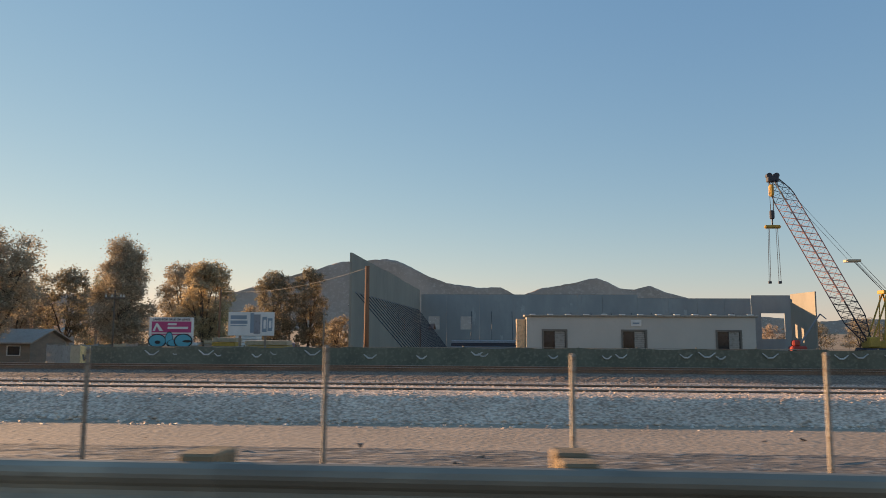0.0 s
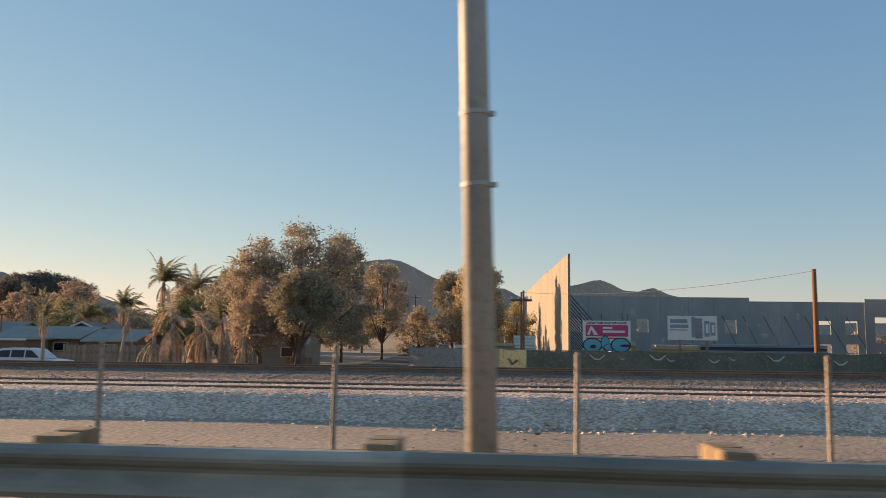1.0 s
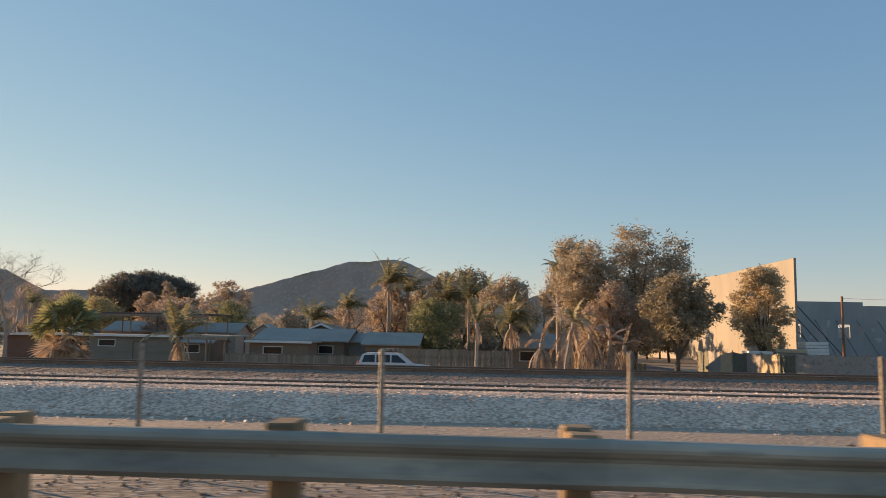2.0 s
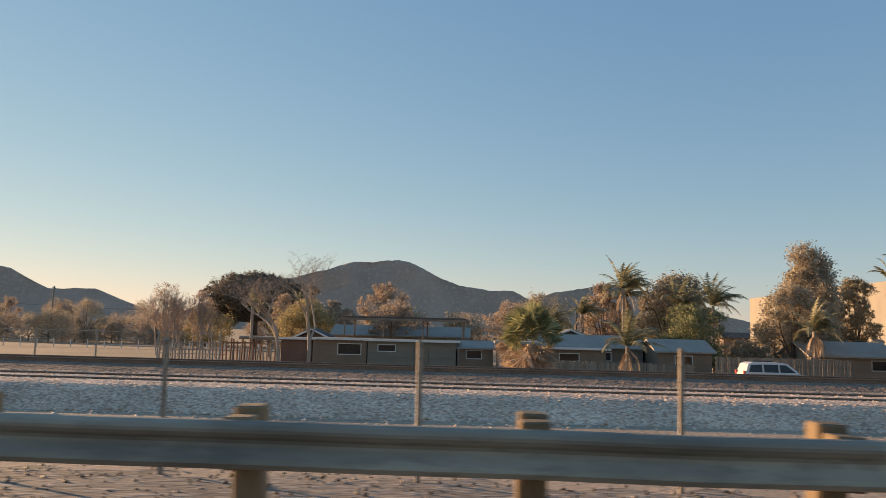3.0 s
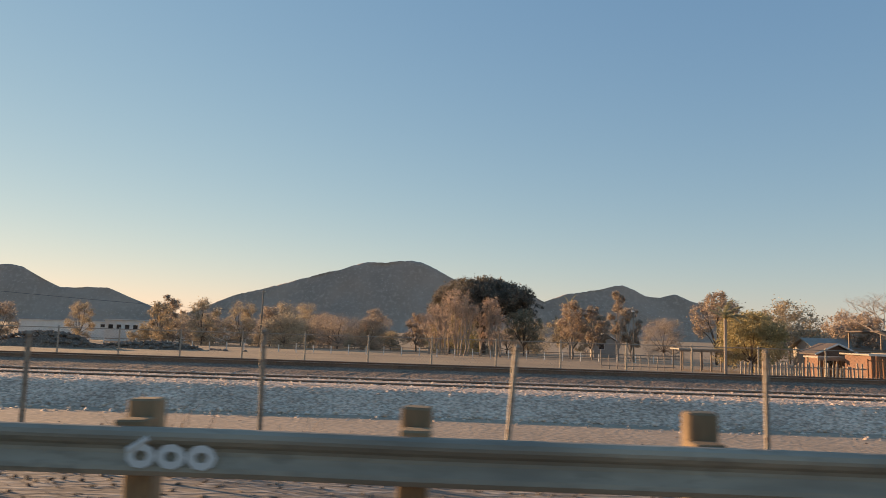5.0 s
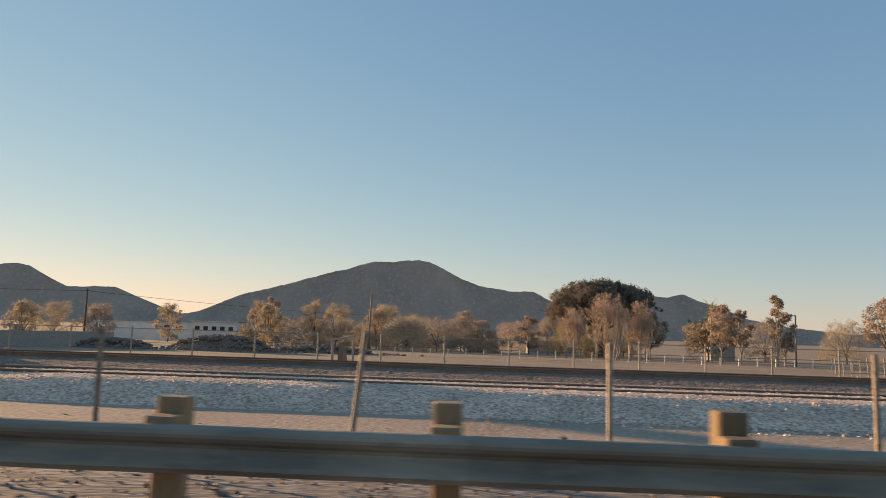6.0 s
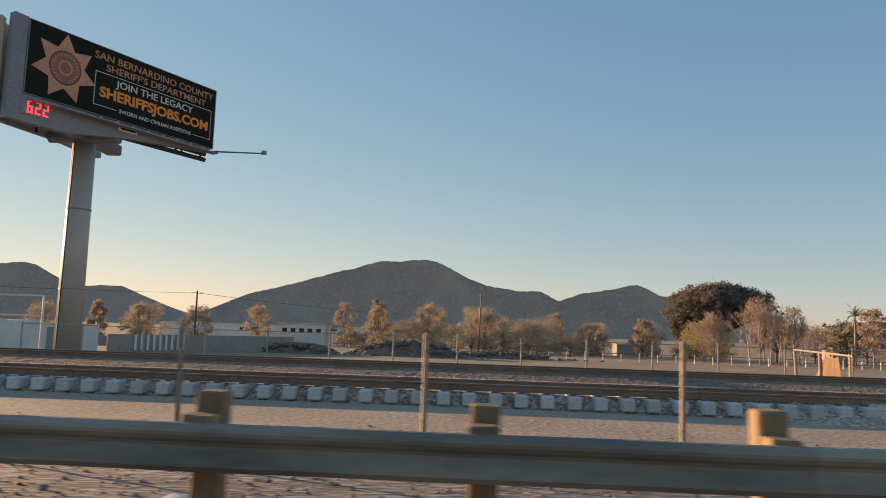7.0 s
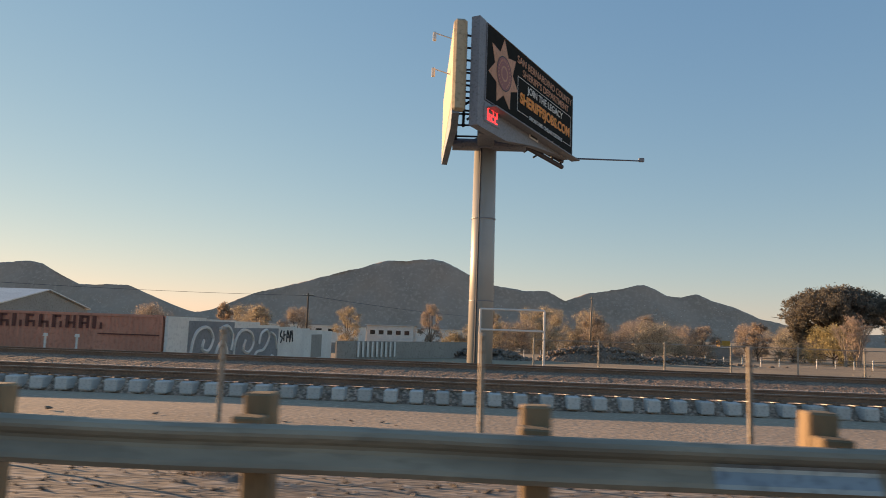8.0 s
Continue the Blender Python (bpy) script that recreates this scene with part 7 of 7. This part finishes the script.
# ---- chain-link fence along the far side of the tracks, with a gate frame ----
def link_fence():
    f = thing("chain_link_fence", "galvanised chain-link fence along the railway", "fence", kind="structure")
    y = 35.2
    d = None
    xs = [3.05 * (k + 0.3) for k in range(-65, -28)]
    for x in xs:
        if d is None:
            m = Mesh()
            m.tube((0, 0, -0.4), (0, 0, 2.12), 0.04, n=8)
            m.tube((0, 0, 2.12), (0, 0, 2.18), 0.05, 0.02, n=8)
            d = part("post", m, ROOF, f, at=pose(x, y, land(x, y)))
        else:
            share("post", d.data, f, pose(x, y, land(x, y), 0, random.uniform(-0.6, 0.6), 0))
    r = None
    for x in xs[:-1]:
        if r is None:
            m = Mesh()
            m.tube((0, 0, 2.08), (3.05, 0, 2.08), 0.022, n=6)
            r = part("top_rail", m, ROOF, f, at=pose(x, y, land(x, y)))
        else:
            share("top_rail", r.data, f, pose(x, y, land(x, y)))
    m = Mesh()
    z0, z1 = land(0, y) + 0.05, land(0, y) + 2.08
    a, b = xs[0], xs[-1]
    s = 0.16
    h = z1 - z0
    k = int((b - a + h) / s)
    for i in range(k):
        for sg in (1, -1):
            xb = a - h * 0 + i * s
            x0, x1 = (xb, xb + h) if sg > 0 else (xb, xb - h)
            za, zb = z0, z1
            if x1 > b or x1 < a or x0 > b:
                continue
            w = 0.0035
            m.add([(x0 - w, y - 0.02, za), (x0 + w, y - 0.02, za), (x1 + w, y - 0.02, zb), (x1 - w, y - 0.02, zb)], [(0, 1, 2, 3)])
            m.add([(x0, y - 0.02 - w, za), (x0, y - 0.02 + w, za), (x1, y - 0.02 + w, zb), (x1, y - 0.02 - w, zb)], [(0, 1, 2, 3)])
    tagged(part("mesh_wire", m, ROOF, f), kind="stuff")


link_fence()
t = thing("gate_frame", "white pipe gate frame beside the billboard pole", "gate", -199.9, 35.9, land(0, 35.9))
gh = 2.5 - land(0, 35.9)
for x in (0.0, 3.1):
    m = Mesh()
    m.tube((x, 0, -0.3), (x, 0, gh), 0.055, n=10)
    part("post", m, WHITE, t)
for z in (gh, gh - 1.0):
    m = Mesh()
    m.tube((0, 0, z), (3.1, 0, z), 0.05, n=10)
    part("bar", m, WHITE, t)


def rail_fence(x0, x1, y, label, seed):
    t = thing("rail_fence", label, "fence", x0, y, land(0, y), kind="structure")
    rnd = random.Random(seed)
    x = 0.0
    while x < x1 - x0:
        m = Mesh()
        m.cbox(x, -0.06, -0.2, x + 0.12, 0.06, 1.25 + rnd.uniform(-0.15, 0.1), 0.01)
        part("post", m, WHITEWALL, t)
        x += 2.6
    for z in (0.6, 1.1):
        m = Mesh()
        m.cbox(0, -0.02, z, x1 - x0, 0.02, z + 0.1, 0.01)
        part("rail", m, GREYWOOD, t)


rail_fence(-170, -96, 108, "low pale post and rail fence across the field", 3)
rail_fence(-198, -172, 116, "low pale post and rail fence across the field", 4)


# ---- red container, graffiti wall, grey wall ----
SPRAY = flat("dark_red_spray", (0.17, 0.06, 0.045), 0.8)
COAT = mat("cover_coat", (0.27, 0.285, 0.30), (0.22, 0.235, 0.25), 0.5, 0.9, 0, 0.1, 5)


def container():
    x0, x1, y0 = -240.0, -215.35, 35.5
    z0, z1 = land(0, y0), 1.66
    t = thing("container_wall", "rust-red shipping containers with dark sprayed lettering", "container", x0, y0, z0)
    h = z1 - z0
    n = 2
    for c in range(n):
        m = Mesh()
        a, b = (x1 - x0) * c / n, (x1 - x0) * (c + 1) / n - 0.08
        k = int((b - a) / 0.28)
        pts = []
        for i in range(k):
            u = a + (b - a) * i / k
            w = (b - a) / k
            pts += [(u, 0), (u + 0.3 * w, 0), (u + 0.5 * w, 0.035), (u + 0.8 * w, 0.035)]
        pts.append((b, 0))
        m.add([(p, q, 0.12) for p, q in pts] + [(p, q, h - 0.12) for p, q in pts], [(i, i + 1, len(pts) + i + 1, len(pts) + i) for i in range(len(pts) - 1)])
        m.box(a, 0.06, 0.0, b, 2.4, h - 0.04)
        part("body", m, REDWALL, t)
        for z in (0.0, h - 0.14):
            m = Mesh()
            m.cbox(a, -0.02, z, b, 0.1, z + 0.14, 0.015)
            part("frame_rail", m, REDWALL, t)
        for q in (a, b - 0.14):
            m = Mesh()
            m.cbox(q, -0.025, 0.0, q + 0.14, 0.1, h, 0.015)
            part("corner_post", m, REDWALL, t)
    rnd = random.Random(8)
    u = x1 - x0 - 3.6
    for i in range(16):
        m = Mesh()
        hh = 0.62
        zb = h - 0.14 - hh
        m.box(u, -0.035, zb, u + 0.19, -0.028, zb + hh)
        if i % 2:
            m.box(u + 0.13, -0.035, zb + hh - 0.12, u + 0.42, -0.028, zb + hh)
        if i % 3:
            m.box(u + 0.13, -0.035, zb + 0.2, u + 0.4, -0.028, zb + 0.31)
        m.box(u + 0.38, -0.035, zb, u + 0.5, -0.028, zb + hh * rnd.choice((0.5, 1.0)))
        part("mark", m, SPRAY, t)
        u -= 0.68
    m = Mesh()
    m.box(x1 - x0 - 3.3, -0.035, h - 1.02, x1 - x0 - 0.2, -0.028, h - 0.96)
    part("mark", m, SPRAY, t)


container()
for x in (-219.9, -218.4):
    t = thing("marker_post", "pale metal pipe post with a flat cap by the track", "post", x, 33.2, land(x, 33.2))
    m = Mesh()
    m.tube((0, 0, -0.2), (0, 0, 1.3), 0.05, n=10)
    part("pipe", m, WHITEWALL, t)
    m = Mesh()
    m.tube((0, 0, 1.3), (0, 0, 1.45), 0.11, 0.09, n=12)
    part("cap", m, WHITEWALL, t)


def graffiti_wall():
    t = thing("wall_5", "long white wall sprayed with dark graffiti", "wall", -215.2, 35.6, 0, 90, kind="structure")
    m = Mesh()
    L = 41
    top = [1.62, 1.55, 1.5, 1.3, 1.2, 1.1, 0.95, 0.85]
    for i in range(8):
        a, b = L * i / 8, L * (i + 1) / 8
        m = Mesh()
        wall(m, a, b - 0.03, -2.2, top[i], (), 0.15)
        part("panel", m, WHITEWALL, t)
    # dark cover coat with pale looping outlines, then a black scrawl
    m = Mesh()
    m.box(2.6, -0.012, -1.9, 9.9, -0.004, 1.44)
    m.box(9.9, -0.012, -1.9, 20.2, -0.004, 1.08)
    part("dark_coat", m, COAT, t, "dark grey painted section")

    def loop(pts, r):
        q = Mesh()
        fine = []
        for i in range(len(pts) - 1):
            p0, p1, p2, p3 = [Vector(pts[max(0, min(len(pts) - 1, i + k))]) for k in (-1, 0, 1, 2)]
            for s in range(5):
                u = s / 5
                fine.append(0.5 * (2 * p1 + (p2 - p0) * u + (2 * p0 - 5 * p1 + 4 * p2 - p3) * u * u + (3 * p1 - p0 - 3 * p2 + p3) * u ** 3))
        fine.append(Vector(pts[-1]))
        for a, b in zip(fine, fine[1:]):
            q.tube((a.x, -0.014, a.y), (b.x, -0.014, b.y), r, n=5)
        return q

    for pts in ([(3.2, -1.6), (3.0, -0.3), (3.6, 0.8), (5.2, 1.1), (6.2, 0.5), (5.6, -0.2), (4.6, -0.1), (4.8, 0.4)], [(6.4, -1.5), (6.9, -0.2), (8.0, 0.3), (8.8, -0.6), (8.2, -1.4)], [(7.2, 1.0), (8.6, 1.2), (9.6, 0.6), (9.4, -0.3)],
                [(10.2, -1.7), (10.0, 0.0), (11.2, 0.9), (13.2, 0.8), (13.9, 0.1), (13.0, -0.5), (11.8, -0.3), (12.2, 0.3)], [(13.6, -1.6), (14.6, -0.6), (16.4, -0.4), (17.6, 0.4), (17.0, 0.95), (15.6, 0.7), (15.2, 0.0)],
                [(17.4, -1.7), (18.6, -0.9), (19.6, -1.5)], [(18.0, 0.8), (19.2, 0.5), (19.8, -0.4)]):
        part("outline", loop(pts, 0.11), WHITE, t)
    for pts in ([(21.0, 0.9), (20.7, 0.55), (21.3, 0.35), (20.9, 0.0)], [(21.7, 0.9), (21.8, 0.1)], [(21.7, 0.5), (22.3, 0.6)], [(22.6, 0.0), (22.8, 0.9), (23.3, 0.4), (22.8, 0.4)], [(23.7, 0.9), (23.6, 0.0), (24.2, 0.9), (24.5, 0.0)]):
        part("scrawl", loop(pts, 0.07), BLACK, t)
    m = Mesh()
    m.box(31.5, -0.012, -1.6, 36, -0.004, 0.55)
    part("paint_patch", m, GREYWALL, t, "grey patch of cover-up paint")


graffiti_wall()
t = thing("wall_6", "low grey block wall with white pickets", "wall", kind="structure")
m = Mesh()
wall(m, 0, 26, -4, -0.15, (), 0.2, pose(-214.9, 78, 0, 0, 0, 55))
part("block_wall", m, GREYWALL, t)
for i in range(9):
    m = Mesh()
    at = pose(-214.9, 78, 0, 0, 0, 55) @ pose(3.0 + i * 0.75, -0.1, 0)
    m.cbox(0, -0.05, -1.9, 0.3, 0.0, -0.2, 0.01, at)
    part("picket", m, WHITEWALL, t)
t = thing("wall_7", "long low grey wall behind the billboard", "wall", kind="structure")
m = Mesh()
wall(m, 0, 60, -4, -0.9, (), 0.2, pose(-200, 99, 0, 0, 0, 172) @ pose(0, 0, 0))
part("block_wall", m, GREYWALL, t)


# ---- rubble mound, yellow cabinet ----
def mound(x, y, w, d, h, seed, label):
    rnd = random.Random(seed)
    m = Mesh()
    nx, ny = 60, 26
    z0 = land(x, y)
    vs = []
    for i in range(nx + 1):
        for j in range(ny + 1):
            u, v = i / nx * 2 - 1, j / ny * 2 - 1
            r = max(0, 1 - (u * u + v * v))
            z = h * r ** 0.7 * (0.75 + 0.5 * noise.noise(Vector((u * 3, v * 2, seed)))) + (0.16 * rnd.uniform(-1, 1) * (r > 0.03))
            vs.append((u * w / 2, v * d / 2, z - 0.15))
    m.add(vs, [(i * (ny + 1) + j, (i + 1) * (ny + 1) + j, (i + 1) * (ny + 1) + j + 1, i * (ny + 1) + j + 1) for i in range(nx) for j in range(ny)])
    o = m.make("rubble_mound", RUBBLE, at=pose(x, y, z0))
    tagged(o, label, "mound", kind="stuff")
    g = Mesh()
    for _ in range(260):
        a, b = rnd.gauss(0, 0.28), rnd.gauss(0, 0.28)
        r = rnd.uniform(0.12, 0.4)
        zz = h * max(0, 1 - 4 * (a * a + b * b)) ** 0.7 * 0.9
        g.cbox(-r, -r * 0.7, -r * 0.4, r, r * 0.7, r * 0.5, r * 0.2, pose(x + a * w, y + b * d, z0 + zz, rnd.uniform(-30, 30), rnd.uniform(-30, 30), rnd.uniform(0, 180)))
    tagged(g.make("rubble_chunks", RUBBLE), "broken concrete chunks on a rubble mound", "rubble", kind="stuff")


mound(-184.5, 99, 15, 7, 2.2, 3, "mound of broken concrete and earth in the field")
mound(-199.0, 97, 12, 6, 1.3, 4, "low earth mound in the field")
mound(-172.0, 104, 16, 6, 1.0, 5, "low earth mound in the field")
t = thing("equipment_cabinet", "tall yellow equipment cabinet in the distant field", "cabinet", -127.4, 226, land(0, 226) + 0.2)
m = Mesh()
m.cbox(0, 0, -0.2, 3.2, 3.2, 5.2, 0.1)
part("body", m, YELLOW, t)
m = Mesh()
m.cbox(3.2, 0.2, -0.2, 7.0, 2.6, 1.8, 0.1)
part("bed", m, GREYWALL, t)


# ---- roadside billboard on a single pole ----
def billboard():
    nose, back = Vector((-199.95, 37.5, 0)), Vector((-193.95, 49.5, 0))
    zb, zt = 13.54, 17.66
    org = Vector((-199.85, 43.7, land(0, 43.7)))
    t = thing("billboard", "tall two-sided billboard on one thick steel pole, dark recruitment face", "billboard", *org)
    m = Mesh()
    hz = 13.0 - org.z
    m.tube((0, 0, -0.5), (0, 0, hz), 0.76, 0.66, 32)
    p = part("pole", m, POLEGREY, t, "round grey steel pole", smooth=True)
    m = Mesh()
    m.tube((-0.3, -0.69, 0.0), (-0.26, -0.6, hz - 0.4), 0.055, n=8)
    part("conduit", m, CRANEDARK, p, "dark cable conduit up the pole")
    for z in (hz * 0.32, hz * 0.66):
        m = Mesh()
        m.tube((0, 0, z - 0.03), (0, 0, z + 0.03), 0.735, 0.735, 32)
        part("weld_ring", m, DARKGREY, p)
    d = (back - nose)
    L = d.length
    ang = math.degrees(math.atan2(d.y, d.x))
    at = Matrix.Translation(nose - org) @ pose(0, 0, 0, 0, 0, ang)      # x along the face, -y out of it
    H = zt - zb
    z0 = zb
    # face
    m = Mesh()
    m.cbox(0, 0.0, zb, L, 0.28, zt, 0.03)
    f = part("face", m, NIGHT, t, "black face with gold star badge and lettering", at=at)
    fm = Matrix()
    m = Mesh()
    for x0, a, x1, b in ((-0.04, zb - 0.05, L + 0.04, zb), (-0.04, zt, L + 0.04, zt + 0.05)):
        m.cbox(x0, -0.03, a, x1, 0.3, b, 0.01)
    for x0 in (-0.05, L):
        m.cbox(x0, -0.03, zb - 0.05, x0 + 0.05, 0.3, zt + 0.05, 0.01)
    part("face_frame", m, DARKGREY, f)
    # star badge
    cx, cz, R = 2.2, zb + H * 0.5, 2.0
    m = Mesh()
    pts = []
    for i in range(14):
        r = R if i % 2 == 0 else R * 0.6
        a = math.pi / 2 + i * math.pi / 7
        pts.append((cx + r * math.cos(a), cz + r * math.sin(a)))
    m.add([(cx, -0.03, cz)] + [(x, -0.012, z) for x, z in pts], [(0, 1 + (i + 1) % 14, 1 + i) for i in range(14)])
    m.add([(x, -0.012, z) for x, z in pts] + [(x, 0.0, z) for x, z in pts], [(i, (i + 1) % 14, 14 + (i + 1) % 14, 14 + i) for i in range(14)])
    st = part("star_badge", m, GOLD, f, "copper-gold seven-pointed star")
    for nm, r, inn, mt, yy in (("ring", 0.98, 0.94, BLACK, -0.034), ("ring", 0.92, 0.62, SIGNRED, -0.036), ("seal", 0.56, 0.0, SIGNRED, -0.042), ("ring", 0.44, 0.75, GOLD, -0.046)):
        m = Mesh()
        blob(m, cx, cz, r, r, yy, 28, inner=inn, th=0.004)
        part(nm, m, mt, f)
    for i in range(24):
        a = 2 * math.pi * (i + 0.5) / 24
        if i in (17, 18):
            continue
        m = Mesh()
        mm = Matrix.Translation((cx + 0.75 * math.cos(a), -0.04, cz + 0.75 * math.sin(a))) @ Matrix.Rotation(-a, 4, "Y")
        m.box(-0.06, -0.004, -0.04, 0.06, 0, 0.04, mm)
        part("bar", m, GOLD, f)
    # lettering
    tx = 4.15
    wide = L - tx - 0.25
    mid = tx + wide / 2
    for nm, words, size, mt, z, w, xo in (("letter", "SAN BERNARDINO COUNTY", 0.62, GOLD, 0.86, wide * 1.02, -0.1), ("letter", "SHERIFF'S DEPARTMENT", 0.6, GOLD, 0.715, wide * 0.86, 0.0),
                                          ("letter", "JOIN THE LEGACY", 0.62, WHITE, 0.525, wide * 0.66, -0.15), ("letter", "SHERIFFSJOBS.COM", 0.86, ORANGE, 0.335, wide * 0.93, 0.0),
                                          ("letter", "SWORN AND CIVILIAN POSITIONS", 0.34, WHITE, 0.135, wide * 0.62, 0.0)):
        letters(nm, words, size, mt, f, pose(mid + xo, -0.02, zb + H * z), w, bold=0.034 if words.startswith("SHERIFFSJ") else 0.006)
    m = Mesh()
    bx0, bx1, bz0, bz1, q = tx - 0.05, L - 0.3, zb + H * 0.135, zb + H * 0.63, 0.035
    for a, b, c, e in ((bx0, bz1 - q, bx1, bz1), (bx0, bz0, bx0 + q, bz1), (bx1 - q, bz0, bx1, bz1), (bx0, bz0 - q / 2, bx0 + 1.6, bz0 + q / 2), (bx1 - 1.5, bz0 - q / 2, bx1, bz0 + q / 2)):
        m.box(a, -0.016, b, c, -0.004, e)
    part("outline", m, WHITE, f)
    # grey housing: nose panel and tapering skirt
    m = Mesh()
    prof = [(-0.85, zb - 1.6), (-0.85, zt + 0.12), (-0.08, zt + 0.1), (-0.08, zb - 0.08), (L * 0.55, zb - 0.1), (L * 0.98, zb - 0.12), (L * 0.98, zb - 0.35), (L * 0.5, zb - 0.95), (L * 0.2, zb - 1.6)]
    n = len(prof)
    m.add([(x, 0.02, z) for x, z in prof] + [(x, 0.5, z) for x, z in prof], [tuple(range(n)), tuple(range(2 * n - 1, n - 1, -1))] + [(i, (i + 1) % n, n + (i + 1) % n, n + i) for i in range(n)])
    hs = part("housing", m, DARKGREY, t, "blue-grey metal housing below and beside the face", at=at)
    m = Mesh()
    m.cbox(-0.12, -0.02, zb - 1.2, 1.75, 0.015, zb - 0.2, 0.02)
    lp = part("number_panel", m, DARKGREY, hs)
    segs = {"6": "abdefg"[0] + "fedcg", "2": "abged"}
    segs["6"] = "afedcg"
    for i, ch in enumerate("622"):
        ox, oz, w, h, q = 0.25 + i * 0.45, zb - 1.05, 0.3, 0.7, 0.075
        boxes = {"a": (0, h - q, w, h), "b": (w - q, h / 2, w, h), "c": (w - q, 0, w, h / 2), "d": (0, 0, w, q), "e": (0, 0, q, h / 2), "f": (0, h / 2, q, h), "g": (0, h / 2 - q / 2, w, h / 2 + q / 2)}
        m = Mesh()
        for s in segs[ch]:
            a, b, c, e = boxes[s]
            m.box(ox + a, -0.035, oz + b, ox + c, -0.021, oz + e)
        part("digit", m, LED, hs, "glowing red digit")
    m = Mesh()
    m.cbox(L * 0.44, -0.06, zb - 0.62, L * 0.54, -0.01, zb - 0.3, 0.02)
    mk = part("maker_plate", m, WHITEWALL, hs)
    m = Mesh()
    m.box(L * 0.45, -0.066, zb - 0.52, L * 0.53, -0.061, zb - 0.4)
    part("bar", m, BLACK, hs)
    # catwalk and underframe
    m = Mesh()
    m.cbox(0.2, -0.55, zb - 0.42, L + 0.1, 0.05, zb - 0.34, 0.015)
    part("catwalk", m, DARKGREY, t, at=at)
    for i in range(9):
        m = Mesh()
        x = 4.2 + i * (L - 4.4) / 8
        m.add([(x, -0.02, zb - 0.36), (x + 0.5, -0.02, zb - 0.36), (x + 0.42, -0.3, zb - 0.1)], [(0, 1, 2)])
        m.add([(x, 0.0, zb - 0.36), (x + 0.5, 0.0, zb - 0.36), (x + 0.42, -0.28, zb - 0.1)], [(0, 2, 1)])
        part("bracket", m, WHITEWALL, t, at=at)
    m = Mesh()
    for z in (zb - 0.75, zb - 0.35):
        m.tube((1, 0.9, z), (L, 0.7, z), 0.16, n=8)
    for i in range(8):
        x = 1.5 + i * (L - 2) / 7
        m.tube((x, 0.6, zb - 0.7), (x, 0.6, zt), 0.09, n=6)
        m.tube((x, 0.6, zb + 1.0), (x - 1.0, 2.2, zb - 0.3), 0.07, n=6)
    part("frame", m, CRANEDARK, t, "dark steel framework behind the face", at=at)
    # outreach pole with small camera
    m = Mesh()
    e = at @ Vector((L, 0.1, zb - 0.2))
    m.tube(e, e + Vector((4.4, -2.0, -0.55)), 0.06, 0.045, 8)
    m.cbox(-0.2, -0.1, -0.12, 0.15, 0.1, 0.14, 0.03, Matrix.Translation(e + Vector((4.4, -2.0, -0.5))))
    part("camera_arm", m, DARKGREY, t)
    # torsion box on the pole
    m = Mesh()
    m.cbox(-0.5, -3.4, 12.4 - org.z, 0.5, 3.8, 13.1 - org.z, 0.08)
    m.tube((-2.0, -0.4, 12.55 - org.z), (2.4, -0.4, 12.55 - org.z), 0.36, n=14)
    part("torsion_beam", m, DARKGREY, t)
    # second face, turned to the sun
    n2, b2 = Vector((-201.7, 37.0, 0)), Vector((-202.9, 50.6, 0))
    d2 = n2 - b2
    at2 = Matrix.Translation(b2 - org) @ pose(0, 0, 0, 0, 0, math.degrees(math.atan2(d2.y, d2.x)))
    L2 = d2.length
    m = Mesh()
    m.cbox(0, 0, zb - 0.2, L2, 0.25, zt - 0.1, 0.04)
    m.cbox(L2 - 0.12, 0.0, zb - 0.9, L2 + 0.35, 0.7, zt - 0.05, 0.15)
    f2 = part("second_face", m, TAN, t, "sunlit tan reverse face", at=at2)
    m = Mesh()
    prof = [(0.0, zb - 0.2), (L2, zb - 0.2), (L2 + 0.2, zb - 1.0), (L2 - 1.0, zb - 1.5), (L2 * 0.5, zb - 1.0), (0, zb - 0.6)]
    n = len(prof)
    m.add([(x, 0.02, z) for x, z in prof] + [(x, 0.4, z) for x, z in prof], [tuple(range(n)), tuple(range(2 * n - 1, n - 1, -1))] + [(i, (i + 1) % n, n + (i + 1) % n, n + i) for i in range(n)])
    part("second_skirt", m, DARKGREY, t, at=at2)
    for i in (2,):
        for z in (zt + 0.3, zb + 2.3):
            m = Mesh()
            x = L2 * (0.15 + 0.3 * i)
            m.tube((x, 0.1, z), (x, -0.9, z + 0.3), 0.035, n=6)
            m.cbox(x - 0.12, -1.05, z - 0.15, x + 0.12, -0.85, z + 0.35, 0.03)
            part("lamp_arm", m, WHITE, t, at=at2)
    m = Mesh()
    for z in np.linspace(zb - 0.3, zt - 0.2, 7):
        a, b = Vector((-201.2, 38.6, z)) - org, Vector((-199.9, 39.0, z)) - org
        m.tube(a, b, 0.06, n=6)
        a, b = Vector((-202.0, 44, z)) - org, Vector((-197.3, 44, z)) - org
        m.tube(a, b, 0.06, n=6)
    for x, y in ((-201.1, 38.7), (-200.0, 39.2), (-201.6, 41.5), (-199.0, 41.5)):
        m.tube(Vector((x, y, zb - 1.2)) - org, Vector((x, y, zt)) - org, 0.08, n=6)
    part("cross_frame", m, CRANEDARK, t, "dark steel ladder framing between the faces")


billboard()
